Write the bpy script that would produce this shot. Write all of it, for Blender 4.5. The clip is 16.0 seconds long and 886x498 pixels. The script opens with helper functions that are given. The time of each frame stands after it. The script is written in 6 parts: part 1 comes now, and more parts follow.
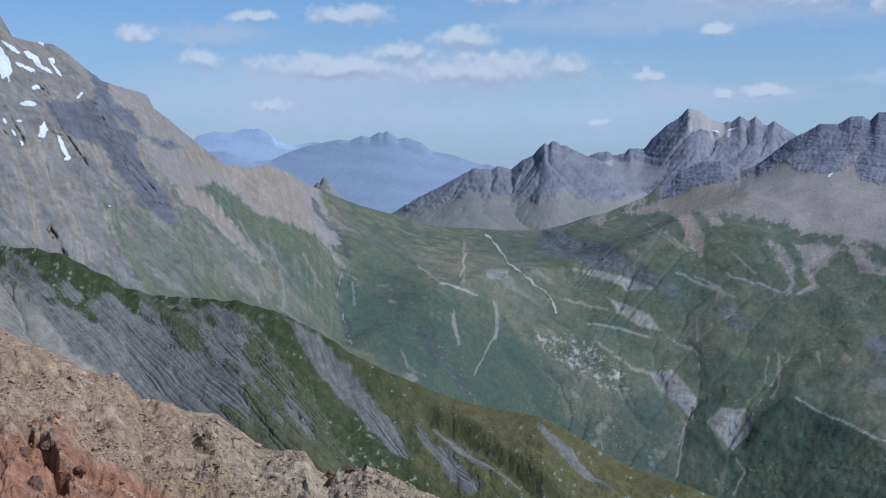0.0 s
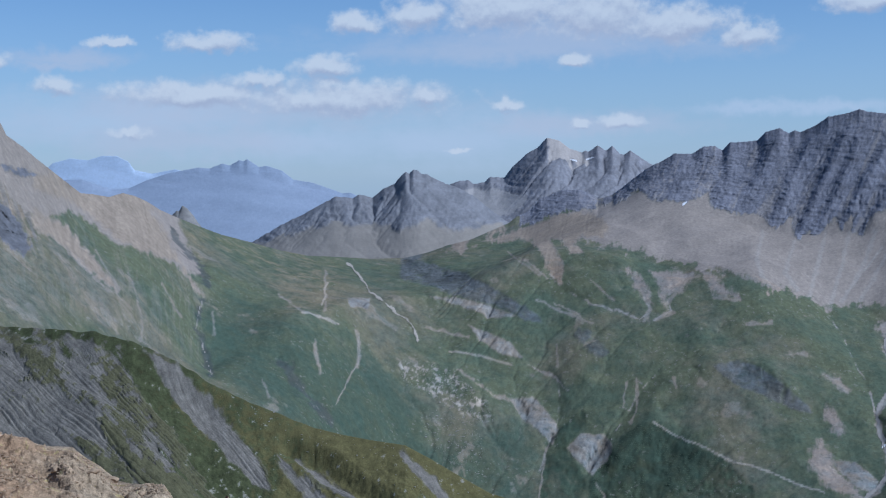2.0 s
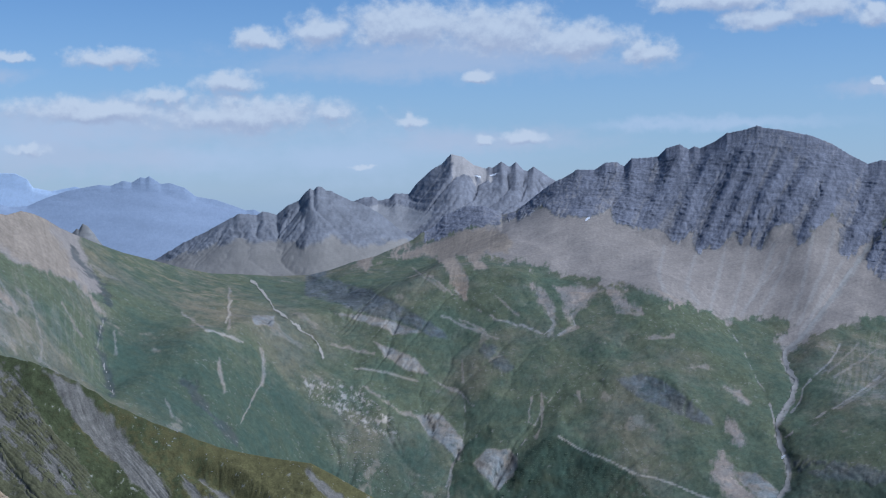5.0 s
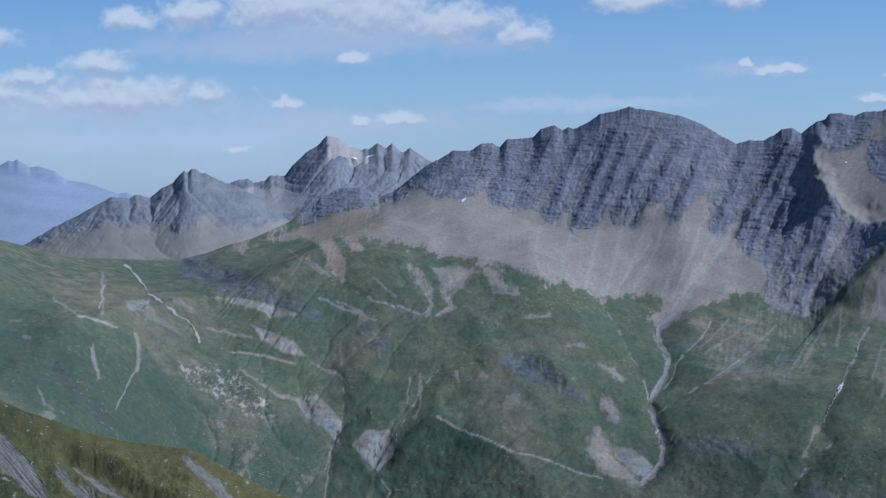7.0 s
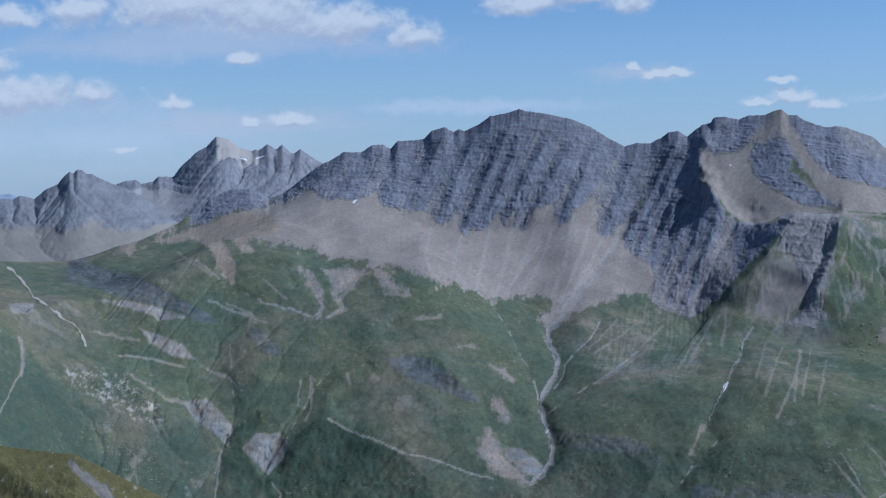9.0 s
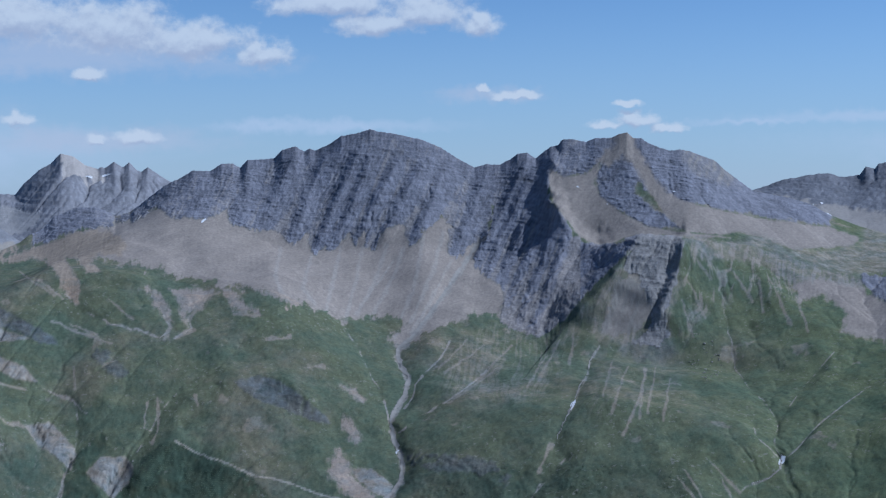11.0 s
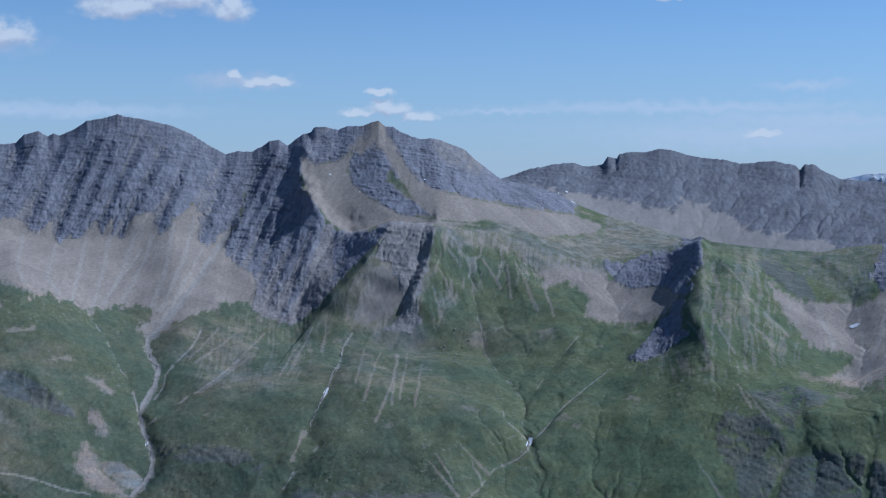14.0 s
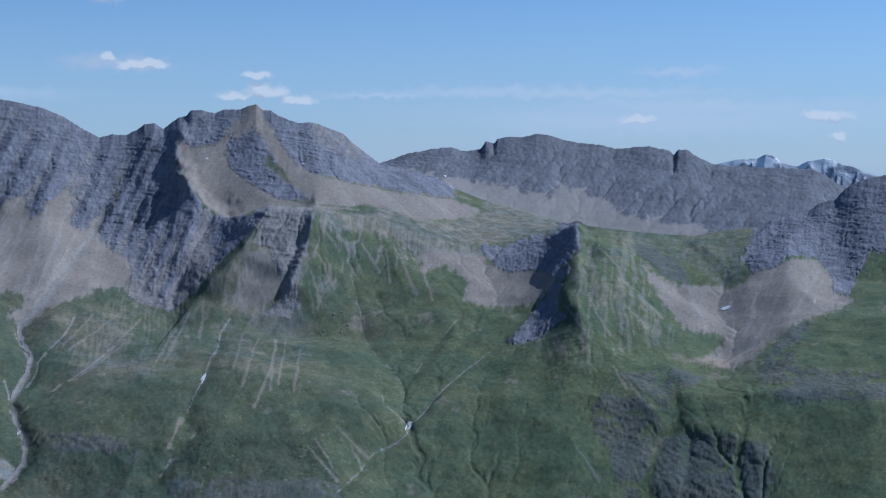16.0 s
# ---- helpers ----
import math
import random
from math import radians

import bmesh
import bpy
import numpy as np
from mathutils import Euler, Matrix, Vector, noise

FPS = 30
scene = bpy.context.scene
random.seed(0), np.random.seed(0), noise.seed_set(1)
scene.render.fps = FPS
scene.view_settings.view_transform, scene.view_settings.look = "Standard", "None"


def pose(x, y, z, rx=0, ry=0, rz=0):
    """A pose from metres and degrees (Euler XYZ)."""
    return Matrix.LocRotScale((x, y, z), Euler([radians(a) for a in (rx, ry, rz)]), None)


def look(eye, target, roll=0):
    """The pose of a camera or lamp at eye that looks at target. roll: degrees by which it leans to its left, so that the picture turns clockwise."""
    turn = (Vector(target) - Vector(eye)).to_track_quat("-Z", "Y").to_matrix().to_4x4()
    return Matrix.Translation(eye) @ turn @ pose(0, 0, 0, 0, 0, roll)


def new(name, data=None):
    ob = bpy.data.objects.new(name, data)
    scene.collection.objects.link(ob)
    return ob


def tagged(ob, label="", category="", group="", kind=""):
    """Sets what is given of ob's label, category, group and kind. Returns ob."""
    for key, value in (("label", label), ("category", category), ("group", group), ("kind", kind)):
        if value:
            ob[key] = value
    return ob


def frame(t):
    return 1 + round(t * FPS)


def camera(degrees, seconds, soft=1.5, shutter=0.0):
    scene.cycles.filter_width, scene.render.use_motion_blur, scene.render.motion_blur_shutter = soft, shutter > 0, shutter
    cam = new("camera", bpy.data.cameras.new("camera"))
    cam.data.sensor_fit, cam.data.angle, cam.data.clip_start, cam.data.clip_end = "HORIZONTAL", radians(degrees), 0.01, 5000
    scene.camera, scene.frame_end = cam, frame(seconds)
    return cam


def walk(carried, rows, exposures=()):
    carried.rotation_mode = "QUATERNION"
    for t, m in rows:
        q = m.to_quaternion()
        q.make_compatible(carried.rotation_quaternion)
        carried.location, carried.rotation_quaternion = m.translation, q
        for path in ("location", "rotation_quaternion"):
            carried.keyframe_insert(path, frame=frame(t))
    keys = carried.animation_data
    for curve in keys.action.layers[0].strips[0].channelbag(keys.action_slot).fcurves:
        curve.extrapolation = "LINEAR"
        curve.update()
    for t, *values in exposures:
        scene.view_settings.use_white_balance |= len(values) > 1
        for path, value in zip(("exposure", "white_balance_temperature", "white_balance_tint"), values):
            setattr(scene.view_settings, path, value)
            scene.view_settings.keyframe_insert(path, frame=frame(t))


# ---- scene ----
# The camera stands on a stony shoulder and pans over an alpine valley.
cam = camera(34.55, 16.0, soft=1.2)
EYE = 1.6
ROWS = [
    (0, 85.849, 0.492, -0.261),
    (0.5, 86.293, 0.394, -1.818),
    (1, 86.686, 0.667, -3.829),
    (1.5, 86.978, 0.626, -4.860),
    (2, 86.949, 0.372, -5.826),
    (2.5, 86.893, 0.161, -6.501),
    (3, 86.924, 0.244, -7.057),
    (3.5, 87.638, 0.104, -7.051),
    (3.7, 87.812, 0.092, -7.346),
    (5.8, 87.007, -0.099, -10.990),
    (6, 86.685, -0.526, -11.232),
    (6.5, 86.754, 0.217, -12.799),
    (7, 86.770, 0.866, -14.622),
    (7.5, 86.728, 0.827, -14.922),
    (8, 86.349, 1.017, -16.386),
    (8.5, 86.549, 0.608, -17.548),
    (9, 86.777, 0.698, -19.003),
    (9.5, 87.268, 0.559, -20.639),
    (10, 87.313, 0.766, -22.682),
    (10.2, 87.314, 0.622, -23.277),
    (12.3, 88.239, 0.564, -28.886),
    (12.5, 88.272, 0.592, -29.840),
    (13, 87.895, 0.222, -31.408),
    (13.5, 87.236, -0.034, -33.386),
    (14, 87.016, -0.065, -34.914),
    (14.5, 86.904, 0.016, -36.310),
    (15, 86.562, -0.141, -36.634),
    (15.5, 86.470, -0.228, -37.881),
    (16, 86.401, -0.211, -39.783),
]
walk(cam, [(t, pose(0, 0, EYE, rx, ry, rz)) for t, rx, ry, rz in ROWS], ((0.0, 0.0, 5050, 8), (6.0, 0.0, 5000, 8), (16.0, 0.0, 4950, 8)))

# ---- light ----
SUN_AZ, SUN_EL = 110.0, 45.0
world = bpy.data.worlds.new("sky")
scene.world = world
world.use_nodes = True
sun_way = Vector((math.sin(radians(SUN_AZ)) * math.cos(radians(SUN_EL)), math.cos(radians(SUN_AZ)) * math.cos(radians(SUN_EL)), math.sin(radians(SUN_EL))))
sun = new("sun", bpy.data.lights.new("sun", "SUN"))
sun.data.energy, sun.data.angle, sun.data.color = 4.4, radians(0.5), (1.0, 0.95, 0.88)
sun.matrix_world = look(sun_way * 100, (0, 0, 0))


class Nodes:
    """Short hand for node trees."""

    def __init__(self, tree):
        self.tree = tree

    def add(self, kind, **values):
        n = self.tree.nodes.new(kind)
        for k, v in values.items():
            if k in n.inputs:
                if isinstance(v, bpy.types.NodeSocket):
                    self.tree.links.new(v, n.inputs[k])
                else:
                    n.inputs[k].default_value = v
        return n

    def math(self, op, a, b=0.0, c=0.0, clamp=False):
        n = self.tree.nodes.new("ShaderNodeMath")
        n.operation, n.use_clamp = op, clamp
        for i, v in enumerate((a, b, c)):
            if isinstance(v, bpy.types.NodeSocket):
                self.tree.links.new(v, n.inputs[i])
            else:
                n.inputs[i].default_value = v
        return n.outputs[0]

    def mix(self, fac, a, b, blend="MIX"):
        n = self.tree.nodes.new("ShaderNodeMix")
        n.data_type, n.blend_type = "RGBA", blend
        for i, v in ((0, fac), (6, a), (7, b)):
            if isinstance(v, bpy.types.NodeSocket):
                self.tree.links.new(v, n.inputs[i])
            else:
                n.inputs[i].default_value = v
        return n.outputs[2]

    def step(self, v, lo, hi):
        n = self.tree.nodes.new("ShaderNodeMapRange")
        n.interpolation_type = "SMOOTHSTEP"
        self.tree.links.new(v, n.inputs[0])
        n.inputs[1].default_value, n.inputs[2].default_value = lo, hi
        return n.outputs[0]


def build_sky():
    t = Nodes(world.node_tree)
    bg = world.node_tree.nodes["Background"]
    sky = t.add("ShaderNodeTexSky")
    sky.sky_type, sky.sun_disc = "NISHITA", False
    sky.sun_elevation, sky.sun_rotation = radians(SUN_EL), radians(SUN_AZ)
    sky.altitude, sky.dust_density, sky.ozone_density = 2500, 0.2, 2.5
    # cumulus and cirrus: flat ellipses of cloud at their bearings, broken up by noise, lit from above
    way = t.add("ShaderNodeTexCoord").outputs["Generated"]
    part = t.add("ShaderNodeSeparateXYZ", Vector=way)
    bearing = t.math("DEGREES", t.math("ARCTAN2", part.outputs[0], part.outputs[1]))
    rise = t.math("DEGREES", t.math("ARCSINE", part.outputs[2]))

    def cover(clouds, lift, grain, rough, amount, seed, stretch=0.75, flat=1.0, bend=1.0):
        spot = t.add("ShaderNodeCombineXYZ", X=bearing, Y=t.math("ADD", rise, lift), Z=seed).outputs[0]
        wide = t.add("ShaderNodeVectorMath")
        wide.operation = "MULTIPLY"
        t.tree.links.new(spot, wide.inputs[0])
        wide.inputs[1].default_value = (stretch, 1.0, 1.0)
        n = t.add("ShaderNodeTexNoise", Vector=wide.outputs[0], Scale=grain, Detail=7.0, Roughness=rough).outputs[0]
        drift = t.add("ShaderNodeTexNoise", Vector=spot, Scale=1.6, Detail=3.0).outputs["Color"]
        aside = t.add("ShaderNodeSeparateXYZ", Vector=drift)
        at = t.math("MULTIPLY_ADD", t.math("SUBTRACT", aside.outputs[0], 0.5), bend, bearing)
        height = t.math("MULTIPLY_ADD", t.math("SUBTRACT", aside.outputs[1], 0.5), bend * 0.8, t.math("ADD", rise, lift))
        best = None
        for a, e, ra, re in clouds:
            da = t.math("MULTIPLY", t.math("SUBTRACT", at, a), 1 / ra)
            de = t.math("MULTIPLY", t.math("SUBTRACT", height, e), 1 / re)
            de = t.math("MAXIMUM", de, t.math("MULTIPLY", de, -flat))
            far = t.math("SQRT", t.math("MULTIPLY_ADD", da, da, t.math("MULTIPLY", de, de)))
            best = far if best is None else t.math("SMOOTH_MIN", best, far, 0.2)
        return t.math("SUBTRACT", t.math("MULTIPLY_ADD", t.math("SUBTRACT", n, 0.5), amount, 1.0), best)

    heap = CUMULUS_WEST + CUMULUS_EAST
    here, above = cover(heap, 0.0, 1.15, 0.6, 1.6, 3.0, 0.8, 1.3, 0.8), cover(heap, 0.3, 1.15, 0.6, 1.6, 3.0, 0.8, 1.3, 0.8)
    thick = t.step(here, -0.1, 0.6)
    lit = t.step(t.math("SUBTRACT", here, above), -0.5, 0.45)
    white = t.mix(lit, (5.0, 5.1, 5.7, 1), (7.4, 7.3, 7.15, 1))
    veil = t.step(cover(CIRRUS, 0.0, 0.7, 0.6, 1.2, 9.0, 0.3), -0.2, 1.0)
    layer = t.step(cover(STRATUS, 0.0, 0.8, 0.6, 1.6, 5.0, 0.5), -0.25, 0.9)
    haze = t.math("MULTIPLY", t.math("SUBTRACT", 1.0, t.step(rise, -2.0, 9.0)), 0.75)
    clear = t.mix(haze, sky.outputs[0], (3.9, 4.75, 5.7, 1))
    air = t.mix(t.math("MULTIPLY", veil, 0.7), clear, (6.0, 6.45, 7.05, 1))
    air = t.mix(t.math("MULTIPLY", layer, 0.6), air, (6.0, 5.95, 6.35, 1))
    col = t.mix(t.math("MULTIPLY", thick, 0.9), air, white)
    world.node_tree.links.new(col, bg.inputs[0])
    bg.inputs[1].default_value = 0.083


# ---- noise and plan tools ----
def grad_noise(x, y, seed):
    """Smooth noise in about -1..1 at the places x, y."""
    xi, yi = np.floor(x), np.floor(y)
    fx, fy = (x - xi).astype(np.float32), (y - yi).astype(np.float32)
    xi, yi = xi.astype(np.int64), yi.astype(np.int64)

    def corner(dx, dy):
        h = ((xi + dx) * 374761393 + (yi + dy) * 668265263 + seed * 974634611) & 0xFFFFFFFF
        h = ((h ^ (h >> 13)) * 1274126177) & 0xFFFFFFFF
        a = ((h ^ (h >> 16)) & 1023).astype(np.float32) * np.float32(2 * np.pi / 1024)
        return np.cos(a) * (fx - dx) + np.sin(a) * (fy - dy)

    u, v = fx * fx * (3 - 2 * fx), fy * fy * (3 - 2 * fy)
    low = corner(0, 0) * (1 - u) + corner(1, 0) * u
    high = corner(0, 1) * (1 - u) + corner(1, 1) * u
    return (low * (1 - v) + high * v) * 1.5


def fbm(x, y, seed, octaves=5, gain=0.5):
    total, amp = 0, 1.0
    for i in range(octaves):
        total = total + amp * grad_noise(x * 2 ** i, y * 2 ** i, seed + i)
        amp *= gain
    return total


def ridged(x, y, seed, octaves=4, gain=0.5):
    total, amp = 0, 1.0
    for i in range(octaves):
        total = total + amp * (1 - 2 * np.abs(grad_noise(x * 2 ** i, y * 2 ** i, seed + i)))
        amp *= gain
    return total


def gullies(x, y, gx, gy, scale, octaves, seed, gain=0.5, bend=0.6, sharp=False):
    """Branching ribs and gullies that run down the slope (gx, gy), about -1..1; sharp: with narrow runnels."""
    total, amp = np.zeros(x.shape, np.float32), 1.0
    gx, gy = gx.astype(np.float32), gy.astype(np.float32)
    for o in range(octaves):
        size = scale / 2 ** o
        px, py = x / size, y / size
        length = np.sqrt(gx * gx + gy * gy) + 1e-4
        dx, dy = -gy / length, gx / length
        ix, iy = np.floor(px), np.floor(py)
        fx, fy = (px - ix).astype(np.float32), (py - iy).astype(np.float32)
        ix, iy = ix.astype(np.int64), iy.astype(np.int64)
        va, vd, wt = np.zeros(x.shape, np.float32), np.zeros(x.shape, np.float32), np.full(x.shape, 1e-6, np.float32)
        for i in (-1, 0, 1):
            for j in (-1, 0, 1):
                h = ((ix + i) * 374761393 + (iy + j) * 668265263 + (seed + o) * 974634611) & 0xFFFFFFFF
                h = ((h ^ (h >> 13)) * 1274126177) & 0xFFFFFFFF
                qx = fx - i - ((h >> 8) & 255).astype(np.float32) * np.float32(0.6 / 255)
                qy = fy - j - ((h >> 16) & 255).astype(np.float32) * np.float32(0.6 / 255)
                w = np.exp(-2.2 * (qx * qx + qy * qy))
                m = (qx * dx + qy * dy) * np.float32(2 * np.pi)
                va += np.cos(m) * w
                vd -= np.sin(m) * w
                wt += w
        va /= wt
        vd /= wt
        total += amp * (2.2 * np.abs(va) - 0.75 if sharp else va)
        gx = gx + bend * amp * vd * dx * length
        gy = gy + bend * amp * vd * dy * length
        amp *= gain
    return total


def box_mean(v, n):
    """The mean over n rows and columns round each place."""
    for axis in (0, 1):
        pad = [(n, n), (0, 0)] if axis == 0 else [(0, 0), (n, n)]
        c = np.cumsum(np.pad(v, pad, "edge"), axis)
        a, b = (c[2 * n:], c[:-2 * n]) if axis == 0 else (c[:, 2 * n:], c[:, :-2 * n])
        v = (a - b) / (2 * n)
    return v


def erode(az, R, Z, lean, strength, steps, seed, smooth_over, width, height):
    """Lets water run down the sheet, row by row, and cut its beds: the cut (about zero on the mean) and the logarithm of the drained area."""
    nv, nu = Z.shape
    col = np.arange(nu)
    du = R * np.radians(az[1] - az[0])
    x, y = place(az, R)
    size = float(np.median(du))
    gx, gy = downhill(az, *slope_of(az, R, Z), np.broadcast_to(lean, az.shape)[None, :])
    H = Z + height * gullies(x, y, gx, gy, width, 2, seed + 9, 0.5, 0.35) + (3.0 * fbm(x / (size * 60), y / (size * 60), seed, 3) + 0.8 * fbm(x / (size * 9), y / (size * 9), seed + 5, 3, 0.6)) * size
    tilt = (np.cumsum(np.broadcast_to(lean, az.shape)) * size)[None, :]
    dr = np.maximum(R[1:] - R[:-1], 0.02)
    ways = [np.sqrt(dr ** 2 + (k * du[1:]) ** 2) for k in (-2, -1, 0, 1, 2)]
    cell = du * np.maximum(np.gradient(R, axis=0), 0.2)
    for _ in range(steps):
        sel = H + tilt
        drops = np.stack([(sel[1:] - np.take(sel[:-1], np.clip(col + k, 0, nu - 1), 1)) / w for k, w in zip((-2, -1, 0, 1, 2), ways)])
        best = np.argmax(drops, 0)
        to = np.clip(col[None, :] + best - 2, 0, nu - 1)
        area = cell.copy()
        for v in range(nv - 1, 0, -1):
            area[v - 1] += np.bincount(to[v - 1], area[v], minlength=nu)
        F = strength * area[1:] ** 0.45 / np.take_along_axis(np.stack(ways), best[None], 0)[0]
        for v in range(1, nv):
            low = H[v - 1][to[v - 1]]
            H[v] = np.where(low < H[v], (H[v] + F[v - 1] * low) / (1 + F[v - 1]), H[v])
        H[:, 1:-1] += 0.06 * (H[:, 2:] + H[:, :-2] - 2 * H[:, 1:-1])
    cut = H - Z
    return (cut - box_mean(cut, smooth_over)).astype(np.float32), box_mean(np.log10(area + 1), 1).astype(np.float32)


def slope_of(az, R, Z):
    """The slope of a sheet of rows: outward and to the right."""
    dr, dz = np.gradient(R, axis=0), np.gradient(Z, axis=0)
    out = dz / np.maximum(dr, 0.05)
    right = (np.gradient(Z, axis=1) - out * np.gradient(R, axis=1)) / (R * np.radians(az[1] - az[0]))
    return out, right


def downhill(az, out, right, lean):
    """The slope as x and y, with the runs turned aside by lean."""
    right = 0.45 * right + lean * np.abs(out)
    a = np.radians(az)[None, :]
    return out * np.sin(a) + right * np.cos(a), out * np.cos(a) - right * np.sin(a)


def smooth(v, lo, hi):
    f = np.clip((v - lo) / (hi - lo), 0, 1)
    return f * f * (3 - 2 * f)


def along(line, az):
    line = sorted(line)
    return np.interp(az, [p[0] for p in line], [p[1] for p in line])


def blur(v, n):
    k = np.hanning(n + 2)[1:-1]
    return np.convolve(np.pad(v, n, "edge"), k / k.sum(), "same")[n:-n]


def region(az, el, outline, soft, ragged=0.0):
    """How far each bearing lies in an outline: 0 outside, 1 inside, with a soft edge; ragged shifts the edge."""
    p = np.array(outline)
    out = np.zeros(az.shape, np.float32)
    pad = soft + 1.0
    box = (az > p[:, 0].min() - pad) & (az < p[:, 0].max() + pad) & (el > p[:, 1].min() - pad) & (el < p[:, 1].max() + pad)
    a, e = az[box], el[box]
    if not a.size:
        return out
    best, inside = np.full(a.shape, 1e9), np.zeros(a.shape, bool)
    for (x0, y0), (x1, y1) in zip(p, np.roll(p, -1, 0)):
        dx, dy = x1 - x0, y1 - y0
        f = np.clip(((a - x0) * dx + (e - y0) * dy) / (dx * dx + dy * dy + 1e-9), 0, 1)
        best = np.minimum(best, (a - x0 - f * dx) ** 2 + (e - y0 - f * dy) ** 2)
        if dy:
            inside ^= ((e > y0) != (e > y1)) & (a < x0 + (e - y0) / dy * dx)
    d = np.where(inside, 1, -1) * np.sqrt(best) + (ragged[box] if isinstance(ragged, np.ndarray) else ragged)
    out[box] = smooth(d, -soft, soft)
    return out


def near_line(az, el, line, reach, sided=False):
    """The distance in degrees from a run of bearings; beyond reach it is reach. Sided: negative on the right of the run."""
    p = np.array(line)
    out = np.full(az.shape, reach, np.float32)
    box = (az > p[:, 0].min() - reach) & (az < p[:, 0].max() + reach) & (el > p[:, 1].min() - reach) & (el < p[:, 1].max() + reach)
    a, e = az[box], el[box]
    best, side = np.full(a.shape, reach ** 2), np.ones(a.shape)
    for (x0, y0), (x1, y1) in zip(p[:-1], p[1:]):
        dx, dy = x1 - x0, y1 - y0
        f = np.clip(((a - x0) * dx + (e - y0) * dy) / (dx * dx + dy * dy + 1e-9), 0, 1)
        d = (a - x0 - f * dx) ** 2 + (e - y0 - f * dy) ** 2
        side = np.where(d < best, np.sign(dx * (e - y0) - dy * (a - x0) + 1e-9), side)
        best = np.minimum(best, d)
    out[box] = np.sqrt(best) * (side if sided else 1)
    return out


# ---- plan: bearings (degrees right of north, degrees up from the eye) ----
CREST_WEST = [(-19.88, 10.07), (-17.99, 6.89), (-16.82, 5.07), (-16.39, 4.29), (-15.82, 4.13), (-14.88, 4.01), (-14.36, 3.67), (-13.74, 3.13), (-13.11, 2.63), (-12.58, 2.44), (-11.73, 2.2), (-11.4, 2.09), (-11.16, 1.56), (-10.56, 1.11), (-10.13, 0.71), (-9.59, 0.26), (-9.05, -0.19), (-8.44, -0.69), (-7.95, -0.74), (-7.39, -0.85), (-6.83, -0.7), (-6.39, -0.82), (-5.94, -1.03), (-5.39, -1.39), (-4.83, -1.65), (-3.93, -2.04), (-3.03, -2.39), (-1.9, -2.7), (-0.77, -3.03), (0.37, -3.27), (1.73, -3.34), (2.87, -3.42), (4.23, -3.4), (5.14, -3.2), (6.04, -2.89), (6.94, -2.67), (7.84, -2.36)]
CREST_MIDDLE = [(8.42, -2.04), (8.75, -1.78), (9.29, -1.53), (9.73, -1.05), (10.17, -0.88), (10.61, -0.71), (11.26, -0.7), (11.69, -0.86), (12.02, -1.07), (12.57, -0.92), (13.02, -0.59), (13.58, -0.15), (14.03, 0.18), (14.59, 0.44), (15.04, 0.72), (15.71, 0.69), (16.17, 0.98), (16.61, 1), (16.9, 0.81), (17.18, 1.13), (17.85, 1.16), (18.26, 1.2), (18.54, 1.52), (19.1, 1.67), (19.44, 1.46), (19.67, 1.59), (19.89, 1.5), (20.46, 1.76), (20.92, 2.08), (21.6, 2.2), (22.1, 2.35), (22.39, 2.26), (23.07, 2.16), (24.09, 1.94), (24.88, 1.62), (25.67, 1.11), (26.27, 0.8)]
CREST_EAST = [(26.45, 0.85), (26.68, 0.93), (27.24, 0.9), (27.7, 1.12), (27.99, 1.34), (28.37, 1.38), (28.71, 1.15), (28.98, 1.37), (29.27, 1.59), (29.61, 1.68), (29.79, 1.9), (30.17, 1.91), (30.72, 1.79), (31.06, 1.94), (31.72, 1.95), (32.05, 2.1), (32.34, 2.16), (32.6, 1.93), (32.93, 1.91), (33.15, 1.75), (33.59, 1.56), (34.02, 1.42), (34.46, 1.46), (34.78, 1.4), (35.22, 1.22), (35.76, 1.03), (36.18, 0.63), (36.61, 0.31), (36.93, 0.05), (37.21, -0.15)]
ROCKFOOT_WEST = [(-22.1, 2.46), (-16.97, 0.34), (-13.85, -0.79), (-10.64, -2.61), (-8, -3.1), (-5.76, -3.14), (-3.95, -3.84), (-1.69, -4.09), (0.58, -4.12), (2.86, -4.13), (5.13, -3.93), (7.39, -3.59), (9.17, -3.25)]
ROCKFOOT_EAST = [(12.31, -1.7), (14.08, -1.45), (15.55, -1.55), (18.47, -2.39), (19.83, -2.53), (22.1, -2.56), (24.15, -2.24), (25.28, -2.71), (26.41, -3.05), (27.64, -2.9), (28.86, -2.26), (29.64, -1.65), (30.87, -1.9), (32.65, -1.8), (34.62, -1.78), (36.07, -2.29), (38.34, -2.57), (40.16, -3.13), (41.53, -3.44), (43.8, -3.29), (45.22, -2.69), (45.61, -3.32), (46.96, -3.76), (49.2, -4.63), (50.97, -4.59), (52.05, -4.13), (53.56, -3.65), (55.29, -4.71), (57.14, -4.66), (60.23, -4.13)]
FOOT_WEST = [(-22.32, -3.61), (-17.11, -4.43), (-12.89, -5.45), (-7.39, -6.71), (-3.56, -7.82), (-1.72, -6.82), (0.12, -5.71), (1.72, -5.26), (3.99, -5.06), (6.26, -4.83), (8.2, -3.8)]
